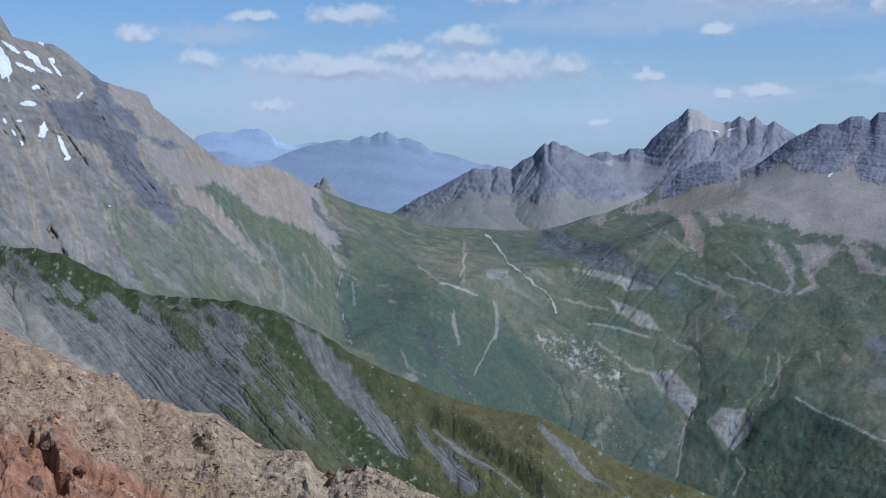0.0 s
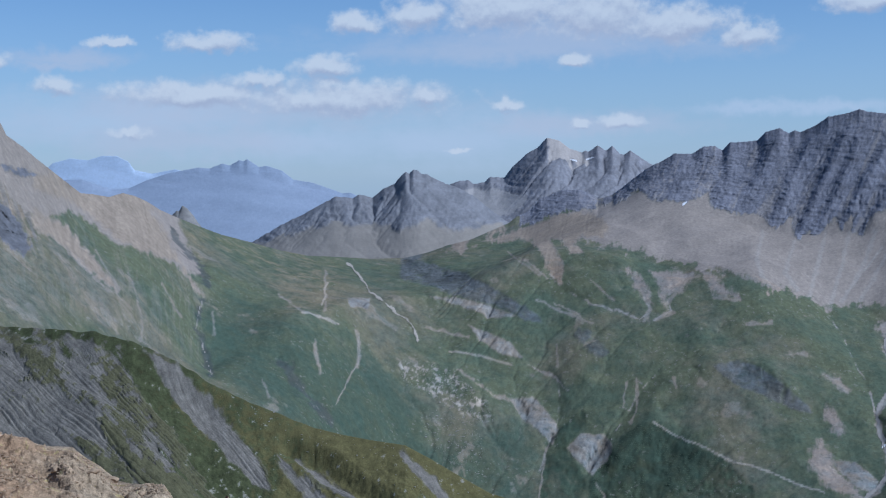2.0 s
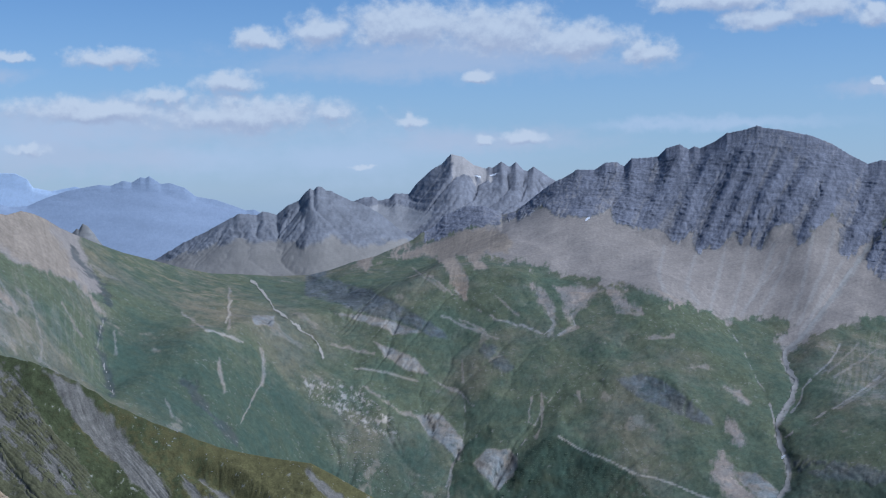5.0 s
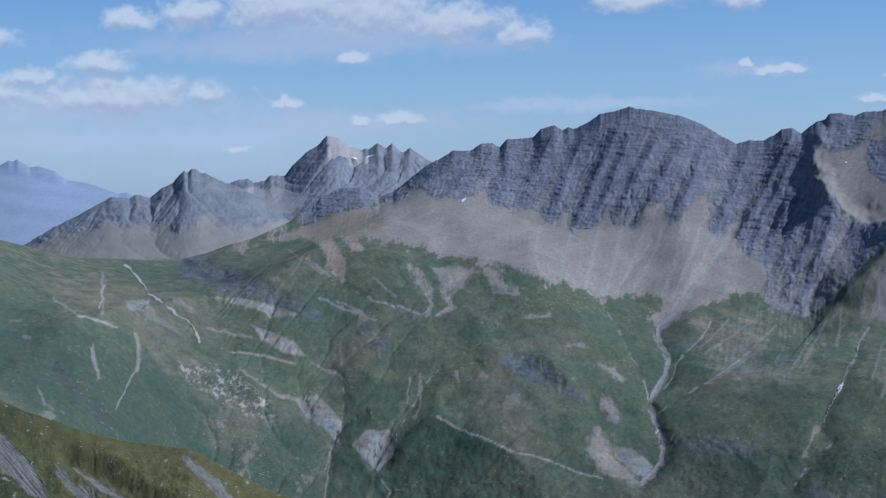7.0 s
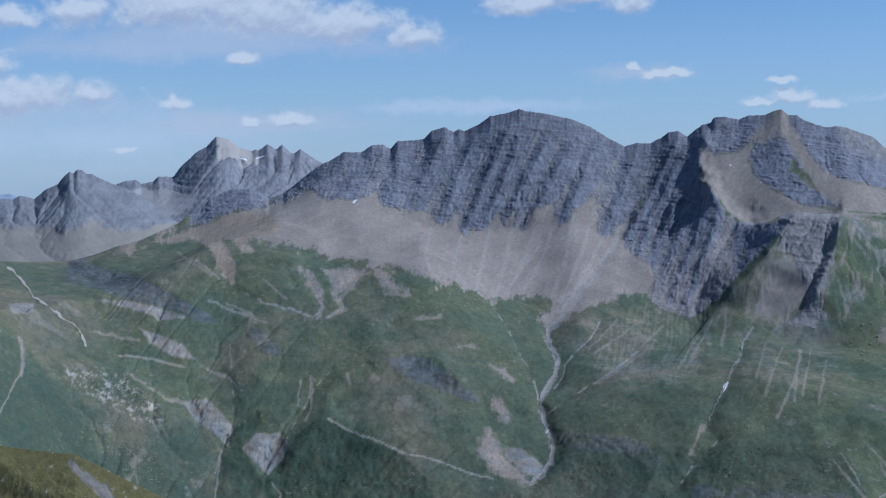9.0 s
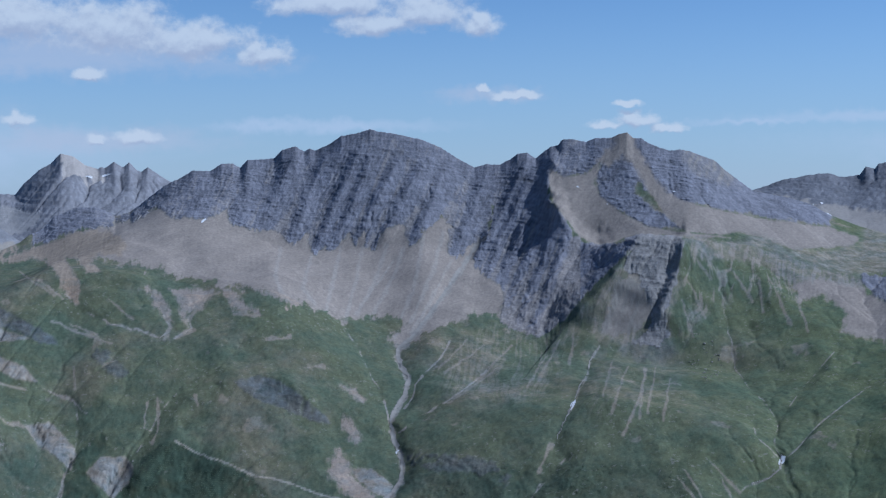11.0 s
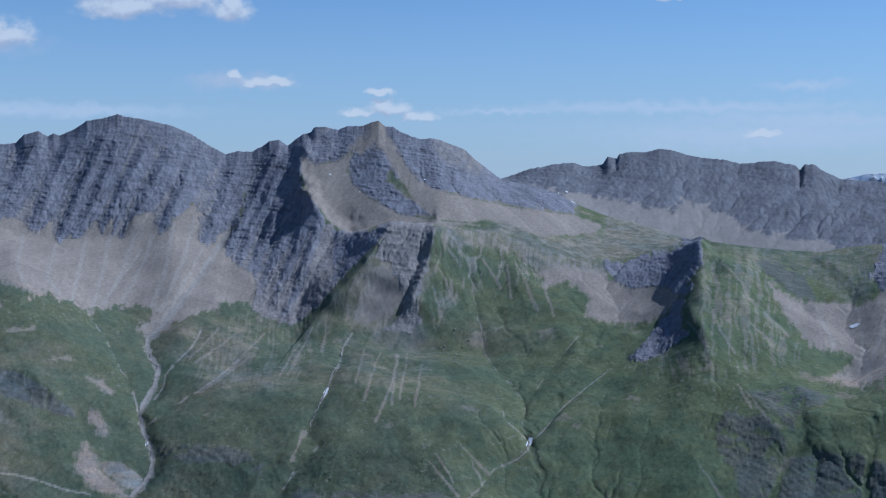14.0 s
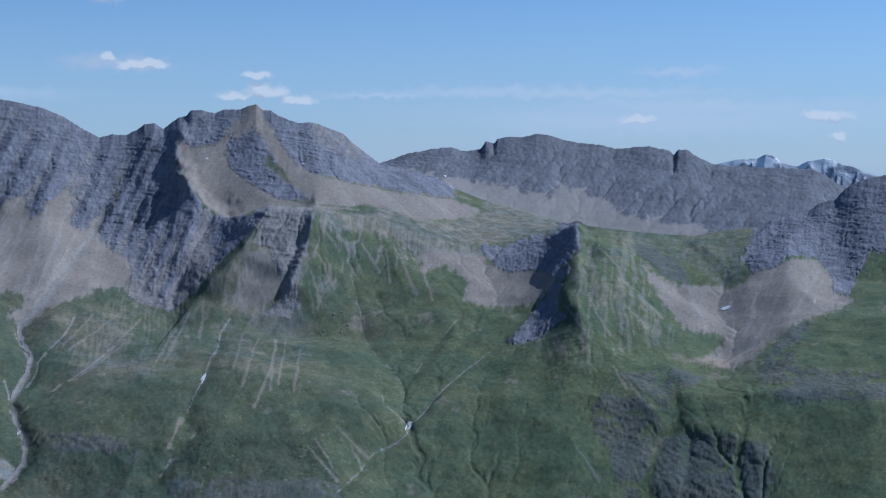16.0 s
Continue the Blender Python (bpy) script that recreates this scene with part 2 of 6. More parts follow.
FOOT_EAST = [(9.56, -3.22), (11.29, -3.28), (12.66, -3.49), (14.03, -3.92), (16.63, -3.95), (18.44, -4.09), (19.79, -4.68), (21.14, -5.38), (22.96, -6.08), (24.33, -5.88), (26.39, -6.11), (28.89, -6.67), (31.1, -6.7), (32.9, -6.98), (34.71, -7.1), (36.76, -7.4), (40.18, -7.2), (42.47, -7.4), (43.83, -7.19), (45.25, -6.26), (47, -6.91), (49.24, -7.53), (51.03, -8.04), (53.62, -6.95), (55.75, -6.44), (57.17, -6.18), (60.28, -5.84)]
VALLEY = [(-22.46, -7.38), (-17.22, -8.11), (-7.44, -8.96), (-3.59, -9.95), (0.54, -10.12), (5.12, -9.8), (9.63, -8.85), (10.94, -8.37), (16.1, -7.98), (19.5, -8.52), (22.92, -9.47), (27.64, -8.98), (32.29, -8.81), (36.68, -9.3), (37.9, -9.8), (41.34, -9.9), (44.77, -9.4), (47.02, -9.37), (49.27, -9.09), (52.57, -8.97), (57.24, -8.98), (60.35, -8.8)]
VALLEY_LOW = [(-22.69, -13.79), (-17.41, -14.29), (0.12, -15.12), (11.81, -14.89), (22.5, -13.68), (34.56, -13.32), (39.85, -14.59), (51.57, -14.26), (60.48, -13.61)]
RIDGE_BACK = [(36.29, -0.41), (37.65, -0.04), (37.99, 0.09), (38.33, 0.23), (39.24, 0.39), (39.69, 0.46), (40.14, 0.49), (40.6, 0.33), (41.28, 0.42), (41.5, 0.74), (41.84, 0.63), (41.95, 0.83), (42.41, 0.92), (42.97, 0.9), (43.54, 1.04), (43.99, 0.99), (44.66, 0.79), (45.34, 0.66), (46.01, 0.62), (46.69, 0.44), (47.58, 0.53), (48.02, 0.55), (48.8, 0.38), (48.96, 0.2), (49.13, 0.42), (49.46, 0.42), (49.79, 0.2), (50.24, -0.02), (50.46, -0.15), (51.33, -0.21), (52.42, -0.28), (53.49, -0.29), (54.35, -0.35), (54.78, -0.55), (55.21, -0.87), (55.63, -1.02), (56.9, -1.62)]
RIDGE_BACK_FOOT = [(35.61, -1.1), (39.25, -1.43), (42.43, -2.21), (45.82, -2.87), (50.28, -3.15), (53.55, -2.99), (57.76, -3.34)]
SNOW_RANGE = [(49.14, -0.58), (50.68, -0.13), (51.33, 0.03), (52.2, 0.08), (52.52, 0.25), (52.84, 0.17), (53.17, -0.1), (53.71, -0.23), (54.13, -0), (54.76, 0.09), (55.08, 0.04), (55.4, -0.15), (55.82, -0.22), (56.25, -0.43), (57.71, -0.85)]
POINTED = [(-2.59, -3.08), (-1.9, -2.74), (-0.76, -2.07), (0.16, -1.63), (1.07, -1.14), (1.52, -0.92), (2.2, -0.97), (2.43, -0.83), (3, -0.97), (3.45, -0.59), (3.9, -0.41), (4.13, -0.12), (4.33, 0.08), (4.47, 0.01), (4.65, 0.14), (4.81, 0.12), (4.97, -0.02), (5.15, -0.04), (5.82, -0.38), (6.49, -0.61), (7.16, -1), (7.83, -1.57), (8.5, -2.02), (9.39, -2.47)]
PYRAMID = [(4.92, -0.76), (6.04, -0.48), (6.49, -0.32), (6.83, -0.28), (7.05, -0.44), (7.5, -0.38), (7.72, -0.15), (8.28, -0.2), (8.61, 0.22), (9.16, 0.73), (9.6, 0.99), (10, 1.39), (10.48, 1.27), (10.92, 0.93), (11.4, 0.79), (11.53, 0.88), (11.64, 0.81), (12.01, 1.07), (12.27, 0.89), (12.4, 0.87), (12.59, 1.06), (12.88, 0.73), (13.05, 0.68), (13.31, 0.86), (13.63, 0.61), (14.17, 0.28), (15.24, -0.5)]
BLUE = [(-9.93, -0.18), (-8.38, -0.15), (-7.28, -0.54), (-6.61, -0.52), (-5.93, -0.22), (-5.14, 0.05), (-4.46, 0.18), (-3.9, 0.28), (-3.45, 0.24), (-2.99, 0.43), (-2.66, 0.36), (-2.31, 0.56), (-2.13, 0.52), (-1.98, 0.61), (-1.53, 0.29), (-1.19, 0.33), (-0.62, 0.14), (-0.17, -0.22), (0.62, -0.36), (1.3, -0.6), (1.75, -0.78), (2.09, -0.76), (2.43, -0.92), (4.24, -1.55)]
BLUE_BACK = [(-10.15, -0.18), (-9.47, 0.48), (-8.81, 0.66), (-8.15, 0.59), (-7.59, 0.76), (-7.03, 0.74), (-6.59, 0.51), (-6.37, 0.19), (-5.7, 0.05), (-4.8, 0.22), (-3.9, -0.05)]
PINNACLE = [(-5.1, -1.71), (-4.94, -1.58), (-4.78, -1.4), (-4.69, -1.45), (-4.55, -1.22), (-4.37, -1.31), (-4.15, -1.59), (-3.93, -1.93), (-3.71, -2.18)]
SPUR = [(-19.53, -3.29), (-17.09, -3.73), (-15.83, -3.83), (-14.99, -4.01), (-14.15, -4.43), (-13.09, -5.01), (-12.45, -5.43), (-11.59, -5.72), (-10.71, -5.86), (-9.61, -5.95), (-8.05, -6.11), (-7.49, -6.28), (-6.71, -6.47), (-5.81, -6.88), (-4.91, -7.35), (-4.24, -7.81), (-3.56, -8.28), (-2.2, -8.97), (-0.83, -9.56), (0.54, -10.13), (1.69, -10.43), (2.83, -10.66), (4.21, -10.88), (5.12, -11.36), (6.26, -12.02), (7.62, -12.77), (8.98, -13.18), (10.32, -13.58), (11.22, -13.92), (14.09, -15.14)]
OUTCROP = [(-20.41, -5.61), (-18.41, -6.34), (-17.18, -6.89), (-16.36, -7.41), (-15.31, -7.79), (-14.68, -8.14), (-14.05, -8.61), (-12.97, -8.94), (-12.33, -9.46), (-11.91, -10.03), (-10.81, -10.18), (-9.93, -10.51), (-8.92, -10.59), (-7.93, -11.29), (-7.26, -11.87), (-6.35, -12.06), (-5.44, -12.15), (-5, -12.83), (-4.55, -13.17), (-4.09, -12.96), (-3.63, -12.93), (-2.94, -12.77), (-2.02, -13.12), (-0.87, -13.8), (-0.19, -14.07), (1.65, -14.92), (6.25, -16.83)]

Z_PALE_WEST = [(-19.9, 9.67), (-16.83, 4.82), (-16.03, 4.08), (-14.58, 3.45), (-14.19, 2.26), (-15.26, 1.83), (-14.87, 0.52), (-13.83, -0.36), (-12.78, -1.26), (-12.16, -2.15), (-13.04, -2.8), (-12.85, -3.91), (-12.01, -5.04), (-11.54, -5.72), (-12.89, -5.46), (-15, -4.29), (-17.09, -4.01), (-20.35, -3.69)]
Z_DARK_WEST = [(-15.46, 2.04), (-14.63, 1.72), (-13.56, 1.94), (-12.93, 1.5), (-12.47, 0.73), (-11.66, 0.39), (-11.93, 0.02), (-11.65, -0.83), (-10.84, -1.73), (-10.38, -2.85), (-10.65, -3.11), (-11.47, -2.43), (-12.1, -1.6), (-12.77, -0.81), (-13.18, 0.12), (-14.44, 0.58), (-15.06, 1.24)]
Z_TAN_WEST = [(-10.19, 0.19), (-8.95, -0.29), (-8.12, -0.73), (-7.05, -0.74), (-6.2, -0.97), (-5.35, -1.98), (-4.93, -2.94), (-4.46, -3.83), (-3.82, -4.78), (-4.08, -4.55), (-4.72, -3.43), (-6.02, -3.07), (-7.08, -2.5), (-8.13, -1.5), (-8.96, -0.95), (-10.21, -0.5)]
Z_BROWN_PASS = [(-5.35, -1.98), (-3.17, -2.45), (-1.63, -2.8), (0.16, -3.16), (1.95, -3.63), (1.26, -5.72), (-0.09, -5.59), (-0.76, -4.79), (-1.86, -3.88), (-3.83, -2.73)]
Z_ROCK_MID = [(13.25, -0.26), (13.59, 0.18), (15.05, 1.02), (16.73, 1.27), (19.11, 1.92), (22.11, 2.67), (24.21, 2.19), (26.27, 1.03), (27.23, -0.23), (26.76, -1.92), (26.01, -2.41), (25.51, -2.86), (25.19, -2.72), (25.11, -2.06), (25.23, -1.52), (24.94, -1.1), (24.62, -1.46), (24.16, -1.68), (23.99, -2.14), (23.65, -2.34), (23.48, -1.58), (23.16, -1.49), (22.52, -1.84), (22.24, -2.66), (21.83, -2.38), (21.82, -1.74), (21.49, -2.35), (21.2, -1.78), (20.83, -2.32), (20.47, -2.47), (20.24, -2.18), (19.85, -2.67), (19.61, -2.28), (19.57, -1.85), (19.34, -2.12), (18.93, -2.31), (18.26, -1.6), (17.58, -1.73), (16.5, -1.39), (16.36, -0.89), (15.56, -1.24), (14.01, -1.08)]
Z_ROCK_EAST = [(29.74, 2.1), (31.06, 2.14), (32.34, 2.38), (33.41, 1.87), (34.5, 1.63), (35.8, 1.21), (37.25, -0.05), (38.52, -0.41), (40.19, -0.71), (40.19, -1.56), (38.52, -1.33), (36.4, -1), (35.21, -0.7), (34.06, -0.63), (33.25, -0.13), (32.71, 0.37), (32.59, -0.3), (33.4, -0.8), (34.34, -1.38), (35.21, -1.7), (33.35, -1.64), (32.52, -1.28), (32.08, -0.98), (31.29, -0.39), (31.07, 0.22), (31.27, 1.02), (30.71, 0.54), (29.87, 0.41), (29.33, 0.69)]
Z_SCREE_EAST_B = [(33.03, 0.14), (33.82, -0.19), (34.71, -0.6), (35.84, -0.91), (36.97, -1.13), (38.33, -1.4), (39.24, -1.49), (40.15, -1.58), (41.29, -2.03), (41.07, -2.32), (39.7, -2.44), (38.79, -2.49), (37.88, -2.11), (36.75, -1.81), (35.62, -1.91), (34.71, -1.82), (34.04, -1.32), (33.48, -0.64)]
Z_SUMMIT = [(34.24, 1.41), (35.22, 1.18), (35.8, 0.99), (36.65, 0.27), (37.04, -0.09), (35.97, 0.1), (34.89, 0.56)]
Z_BUTTRESS_FAN = [(32.12, -3.62), (33.35, -4.25), (33.51, -4.93), (32.94, -5.61), (32.04, -5.98), (31.28, -5.86), (31.56, -5.19), (31.78, -4.47)]
Z_BUTTRESS = [(32.82, -1.91), (33.36, -1.91), (34.53, -1.95), (34.48, -2.95), (34.28, -3.85), (34.05, -4.53), (33.8, -5.05), (33.96, -5.95), (33.62, -6.33), (32.63, -6.19), (33.35, -5.43), (33.13, -4.25), (32.68, -3.57), (32.01, -3.35)]
Z_SCREE_MID = [(9.16, -2.52), (10.26, -1.66), (12.46, -0.97), (15.81, 0.15), (20.77, -0.14), (26.66, -1.35), (27.78, -2.27), (27.77, -3.63), (27.52, -5.43), (26.85, -5.16), (26.17, -5.09), (25.25, -5.46), (24.57, -5.75), (23.76, -6.2), (23.3, -6.49), (22.85, -6.12), (23.54, -5.45), (23.2, -5.24), (22.29, -5.27), (21.49, -5.19), (21.04, -5.41), (20.47, -5.04), (19.91, -4.71), (19.34, -4.61), (18.43, -4.59), (17.99, -4.22), (17.2, -3.98), (16.19, -3.83), (15.3, -3.6), (13.96, -3.24), (12.86, -3.03), (11.43, -2.73)]
Z_SCREE_WEST = [(-14.57, 3.88), (-12.58, 2.48), (-11.36, 2.13), (-11.09, 1.56), (-9.59, 0.22), (-8.39, -0.73), (-6.17, -0.93), (-4.83, -1.69), (-4.28, -2.94), (-3.73, -4.08), (-4.86, -3.62), (-5.75, -3.04), (-7.09, -2.72), (-7.97, -1.92), (-8.85, -1.35), (-9.63, -1.57), (-8.44, -3.11), (-7.46, -4.52), (-8.45, -3.56), (-9.96, -1.78), (-10.61, -1.33), (-11.25, -0.61), (-11.88, 0.5), (-12.93, 1.61), (-14.17, 2.91)]
Z_SCREE_EAST = [(29.29, 0.78), (29.82, 0.42), (30.71, 0.49), (31.23, 0.98), (31.07, 0.17), (31.29, -0.39), (32.08, -0.98), (33.14, -1.55), (34.23, -1.78), (35.32, -1.88), (36.39, -2.02), (35.1, -2.03), (32.83, -1.91), (32.38, -2.02), (31.94, -2.24), (31.27, -2.32), (30.72, -2.16), (30.3, -1.84), (30.01, -1.43), (29.65, -0.96), (29.35, -0.46), (29.22, 0.31)]
Z_BENCH = [(36.52, -2.22), (37.43, -1.86), (38.79, -2.49), (40.16, -2.48), (41.29, -2.34), (41.52, -1.8), (43.56, -2.24), (44.69, -2.55), (44.7, -2.78), (42.43, -3.29), (41.53, -3.48), (40.16, -3.35), (38.34, -2.63)]
Z_BOWL_MID = [(38.75, -3.76), (39.71, -3.53), (41.3, -3.8), (41.76, -4.2), (42.44, -4.47), (43.8, -4.41), (44.44, -4.5), (44.38, -4.91), (43.59, -5.71), (42.45, -5.99), (41.54, -5.88), (40.63, -5.66), (40.9, -4.98), (39.94, -4.26), (39.02, -4.49)]
Z_CLIFF_MID = [(41.41, -3.57), (42.89, -3.22), (43.79, -3.05), (44.7, -2.75), (45.23, -2.43), (45.22, -3.54), (44.75, -4.22), (44.49, -4.84), (43.8, -4.46), (42.44, -4.52), (41.76, -4.16)]
Z_POINT_RIB = [(44.85, -4.31), (44.53, -4.91), (44.45, -5.81), (44.77, -6.31), (43.6, -7.22), (42.92, -7.46), (42.42, -7.33), (43.14, -6.55), (43.59, -5.82), (44.15, -5.02)]
Z_ROCK_FAR_EAST = [(52.2, -2.6), (53.53, -2.01), (54.58, -1.49), (55.42, -1.02), (56.46, -0.45), (57.03, -0.32), (60.1, 0.55), (60.25, -5.41), (57.1, -3.46), (56.52, -3.41), (56.12, -4.29), (55.76, -5.17), (55.25, -5.19), (55.15, -4.49), (54.42, -3.78), (53.56, -3.69), (52.96, -4.23), (52.06, -4.38), (51.65, -3.9), (52.04, -3.23)]
Z_RIB_EAST = [(47.35, -3.18), (48.52, -3.35), (49.23, -3.94), (49.58, -4.88), (48.76, -4.78), (48.08, -4.45), (47.52, -3.79)]
Z_BOWL_EAST = [(47.81, -4.19), (48.76, -4.78), (49.58, -4.99), (50.57, -4.86), (51.41, -5.06), (52.27, -4.38), (53.56, -3.78), (55.06, -3.88), (55.24, -4.64), (55.93, -5.39), (54.67, -6.04), (53.61, -6.51), (52.76, -7.2), (52.16, -7.88), (51.24, -8.18), (50.02, -7.99), (50.79, -7.53), (51.22, -7.03), (50.34, -6.83), (49.45, -6.63), (49, -6.01), (48.32, -5.35)]
Z_CLIFF_EAST = [(46.07, -9.21), (47.02, -9.43), (47.7, -9.3), (48.2, -9.78), (48.66, -10.65), (48.44, -11.32), (48.12, -12.22), (47.79, -12.89), (47.98, -13.53), (47.07, -13.57), (46.6, -11.6), (45.68, -10.73)]
Z_CLIFF_FAR = [(52.3, -8.32), (52.87, -7.42), (53.61, -6.56), (54.56, -5.95), (54.05, -6.94), (53.64, -7.94), (55.14, -7.99), (57.46, -8.1), (58.7, -8.08), (58.72, -8.89), (55.38, -9.33), (53.66, -9.41), (52.57, -9.01)]
Z_STREAK = [(34.53, -2), (36.07, -2.27), (37.88, -2.6), (39.07, -3.58), (38.84, -4.31), (37.89, -4.31), (36.52, -4.31), (35.61, -4.99), (34.98, -5.44), (34.52, -6.34), (34.37, -4.49)]
Z_HUMP = [(3.96, -7.61), (4.65, -7.57), (5.56, -7.76), (6.13, -7.86), (6.75, -8.49), (7.38, -9.12), (7.79, -9.89), (7.15, -10.02), (6.01, -9.43), (5.1, -8.75), (4.19, -8.29)]
Z_SLAB_A = [(6.81, -6.13), (7.56, -6.41), (8.45, -6.8), (8.98, -7.41), (8.18, -7.27), (7.34, -6.77)]
Z_SLAB_B = [(8.44, -9.07), (9.44, -8.99), (9.9, -9.49), (10.43, -10.18), (10.18, -10.86), (9.73, -10.4), (8.98, -9.82)]
Z_SLAB_C = [(11.33, -10.44), (12.26, -10.44), (12.62, -10.83), (12.36, -11.5), (11.78, -12.03), (11.02, -11.34), (10.79, -10.98)]
Z_SHRUB = [(12.34, -11.5), (12.92, -10.56), (13.83, -9.93), (14.5, -10.05), (15.61, -10.67), (17.18, -11.38), (17.9, -12.07), (18.3, -12.69), (19.18, -14.69), (11.28, -14.34), (11.78, -12.03)]
Z_KNOLL = [(16.57, -7.66), (17.48, -7.46), (18.38, -7.66), (19.33, -8.38), (20.18, -9.07), (20.45, -9.46), (19.72, -9.31), (18.36, -8.72), (17.69, -8.48), (17.01, -8.12)]
Z_GULLY_FAN = [(20.76, -10.38), (20.38, -10.93), (20.24, -11.42), (20.78, -11.98), (21.46, -12.46), (22.46, -12.61), (21.97, -12.11), (21.4, -11.57), (21.16, -10.99)]
Z_BARE_A = [(13.17, -3.85), (13.61, -4.08), (13.98, -4.54), (14.19, -5.26), (13.84, -5.12), (13.49, -4.53)]
Z_BARE_B = [(16.05, -3.87), (16.63, -4.15), (17.57, -4.98), (16.73, -4.85), (16.29, -4.37)]
Z_CRAG_A = [(4.09, -3.36), (5.32, -3.68), (6.36, -3.94), (7.4, -4.41), (8.45, -4.99), (9.56, -5.7), (9.77, -6.01), (9.08, -5.88), (7.81, -5.28), (6.54, -5.01), (5.3, -4.53), (4.07, -4.22)]
Z_CRAG_B = [(10.93, -6.35), (11.61, -6.23), (12.18, -6.86), (12.58, -7.4), (11.95, -7.4), (11.27, -6.84)]
Z_CRAG_C = [(28.83, -12.63), (31.07, -12.55), (33.32, -12.76), (34.69, -12.61), (35.61, -13.06), (35.6, -13.9), (28.82, -13.71)]
Z_CRAG_D = [(23.32, -10.69), (24.51, -10.5), (25.88, -10.73), (27.02, -10.95), (27.74, -11.53), (27.51, -11.97), (26.1, -11.39), (24.73, -11.39), (23.59, -11.07)]
Z_CRAG_E = [(47.01, -8.52), (48.13, -8.33), (49.25, -8.19), (50.41, -8.47), (49.27, -9.35), (48.83, -9.98), (48.15, -9.34)]
Z_CRAG_F = [(48.84, -10.91), (50.62, -10.58), (52.83, -11.1), (53.11, -12.43), (52.43, -13.33), (48.2, -13.53), (48.41, -11.99)]
Z_SLAB_D = [(21.11, -11.17), (21.98, -11.18), (22.93, -11.91), (22.7, -12.39), (21.97, -12.11)]
Z_SLAB_E = [(1.94, -5), (2.85, -5.04), (2.74, -5.38), (2.06, -5.32)]
Z_BARE_D = [(20.91, -7.92), (21.38, -8.08), (21.83, -8.59), (21.52, -8.54)]
Z_STREAK_WEST = [(-14.26, -1.06), (-10.23, -1.54), (-8.14, -2.01), (-6.02, -3.14), (-4.29, -3.84), (-3.6, -4.74), (-3.79, -5.63), (-3.64, -7.41), (-4.99, -6.98), (-6.5, -6.27), (-8.2, -5.56), (-10.3, -5.06), (-14.35, -4.87)]
Z_STREAK_EAST = [(45.38, -3.1), (47.41, -3.08), (49.24, -7.09), (45.66, -8.06), (43.84, -8.09), (42.47, -7.65), (44.73, -6.27)]
Z_SHRUB_B = [(28.81, -11.13), (34.7, -10.81), (35.62, -12.81), (36.07, -13.92), (22.38, -13.45), (22.88, -10.93)]
Z_BOULDERS = [(4.87, -9.42), (6.01, -9.57), (7.04, -9.95), (7.38, -10.74), (7.42, -12.12), (6.45, -11.89), (5.43, -11.17), (4.86, -10.27)]
Z_BOULDERS_EAST = [(34.94, -5.75), (36.07, -5.87), (36.52, -7), (35.61, -7.67), (34.71, -7.22)]
Z_SPUR_ROCKS = [(-3.57, -8.38), (0.08, -10.01), (3.97, -10.92), (7.39, -12.88), (5.11, -13.58), (1.67, -11.8), (-1.76, -9.98)]
Z_SPUR_SLIP_A = [(-6.26, -6.75), (-4.92, -7.5), (-3.57, -8.73), (-2.67, -9.98), (-1.77, -11.12), (-1.21, -12.46), (-2.01, -12.23), (-3.14, -10.91), (-4.26, -9.32), (-5.38, -7.95)]
Z_SPUR_SLIP_B = [(-0.96, -11.01), (0.29, -12.21), (1.2, -13.33), (2.12, -14.26), (1.2, -14.26), (0.06, -12.74), (-0.62, -11.85)]
Z_SPUR_SLIP_C = [(3.75, -10.97), (5.12, -11.99), (6.48, -13.3), (7.05, -13.81), (6.03, -13.39), (4.66, -12.3)]
Z_APRON = [(36.52, -0.18), (37.88, -0.4), (39.47, -0.65), (40.83, -0.8), (41.74, -0.96), (43.1, -1.25), (44.12, -1.33), (44.68, -0.97), (45.36, -1.21), (46.04, -1.54), (46.71, -1.97), (47.39, -2.28), (48.73, -2.53), (50.06, -2.74), (50.5, -2.87), (50.52, -4.14), (36.52, -4.26)]
Z_POINTED_LOW = [(-1.9, -2.86), (-0.31, -2.42), (1.29, -1.98), (2.88, -2.1), (4.24, -2.11), (5.37, -1.89), (6.04, -2.35), (7.39, -2.13), (8.5, -2.13), (9.39, -2.58), (9.4, -5.05), (-2.15, -5.01)]
Z_PYRAMID_TOP = [(10, 1.43), (10.48, 1.29), (11.25, 0.79), (11.58, 0.3), (10.92, 0.4), (10.49, 0.31), (10.09, 0.58)]
Z_PYRAMID_LOW = [(6.49, -0.77), (7.39, -0.55), (8.28, -0.78), (9.17, -1.01), (8.73, -1.68), (7.83, -1.68), (6.94, -1.23)]
Z_ICE_A = [(50.68, -0.17), (51.33, 0.03), (52.2, 0.1), (52.58, 0.21), (53.06, -0.12), (52.42, -0.19), (51.11, -0.19)]
Z_ICE_B = [(53.71, -0.25), (54.17, 0.02), (54.81, 0.11), (55.23, -0.11), (54.77, -0.2), (54.35, -0.35)]
Z_SPUR_SLATE = [(-19.55, -3.83), (-17.1, -4.06), (-15.85, -4.22), (-14.82, -5.29), (-13.55, -5.99), (-13.11, -5.63), (-12.24, -5.88), (-11.16, -6.24), (-9.84, -6.35), (-8.51, -6.52), (-7.39, -6.73), (-6.29, -8.55), (-4.96, -10.38), (-4.07, -11.96), (-3.64, -14.19), (-8.66, -14.01), (-19.78, -10.95)]
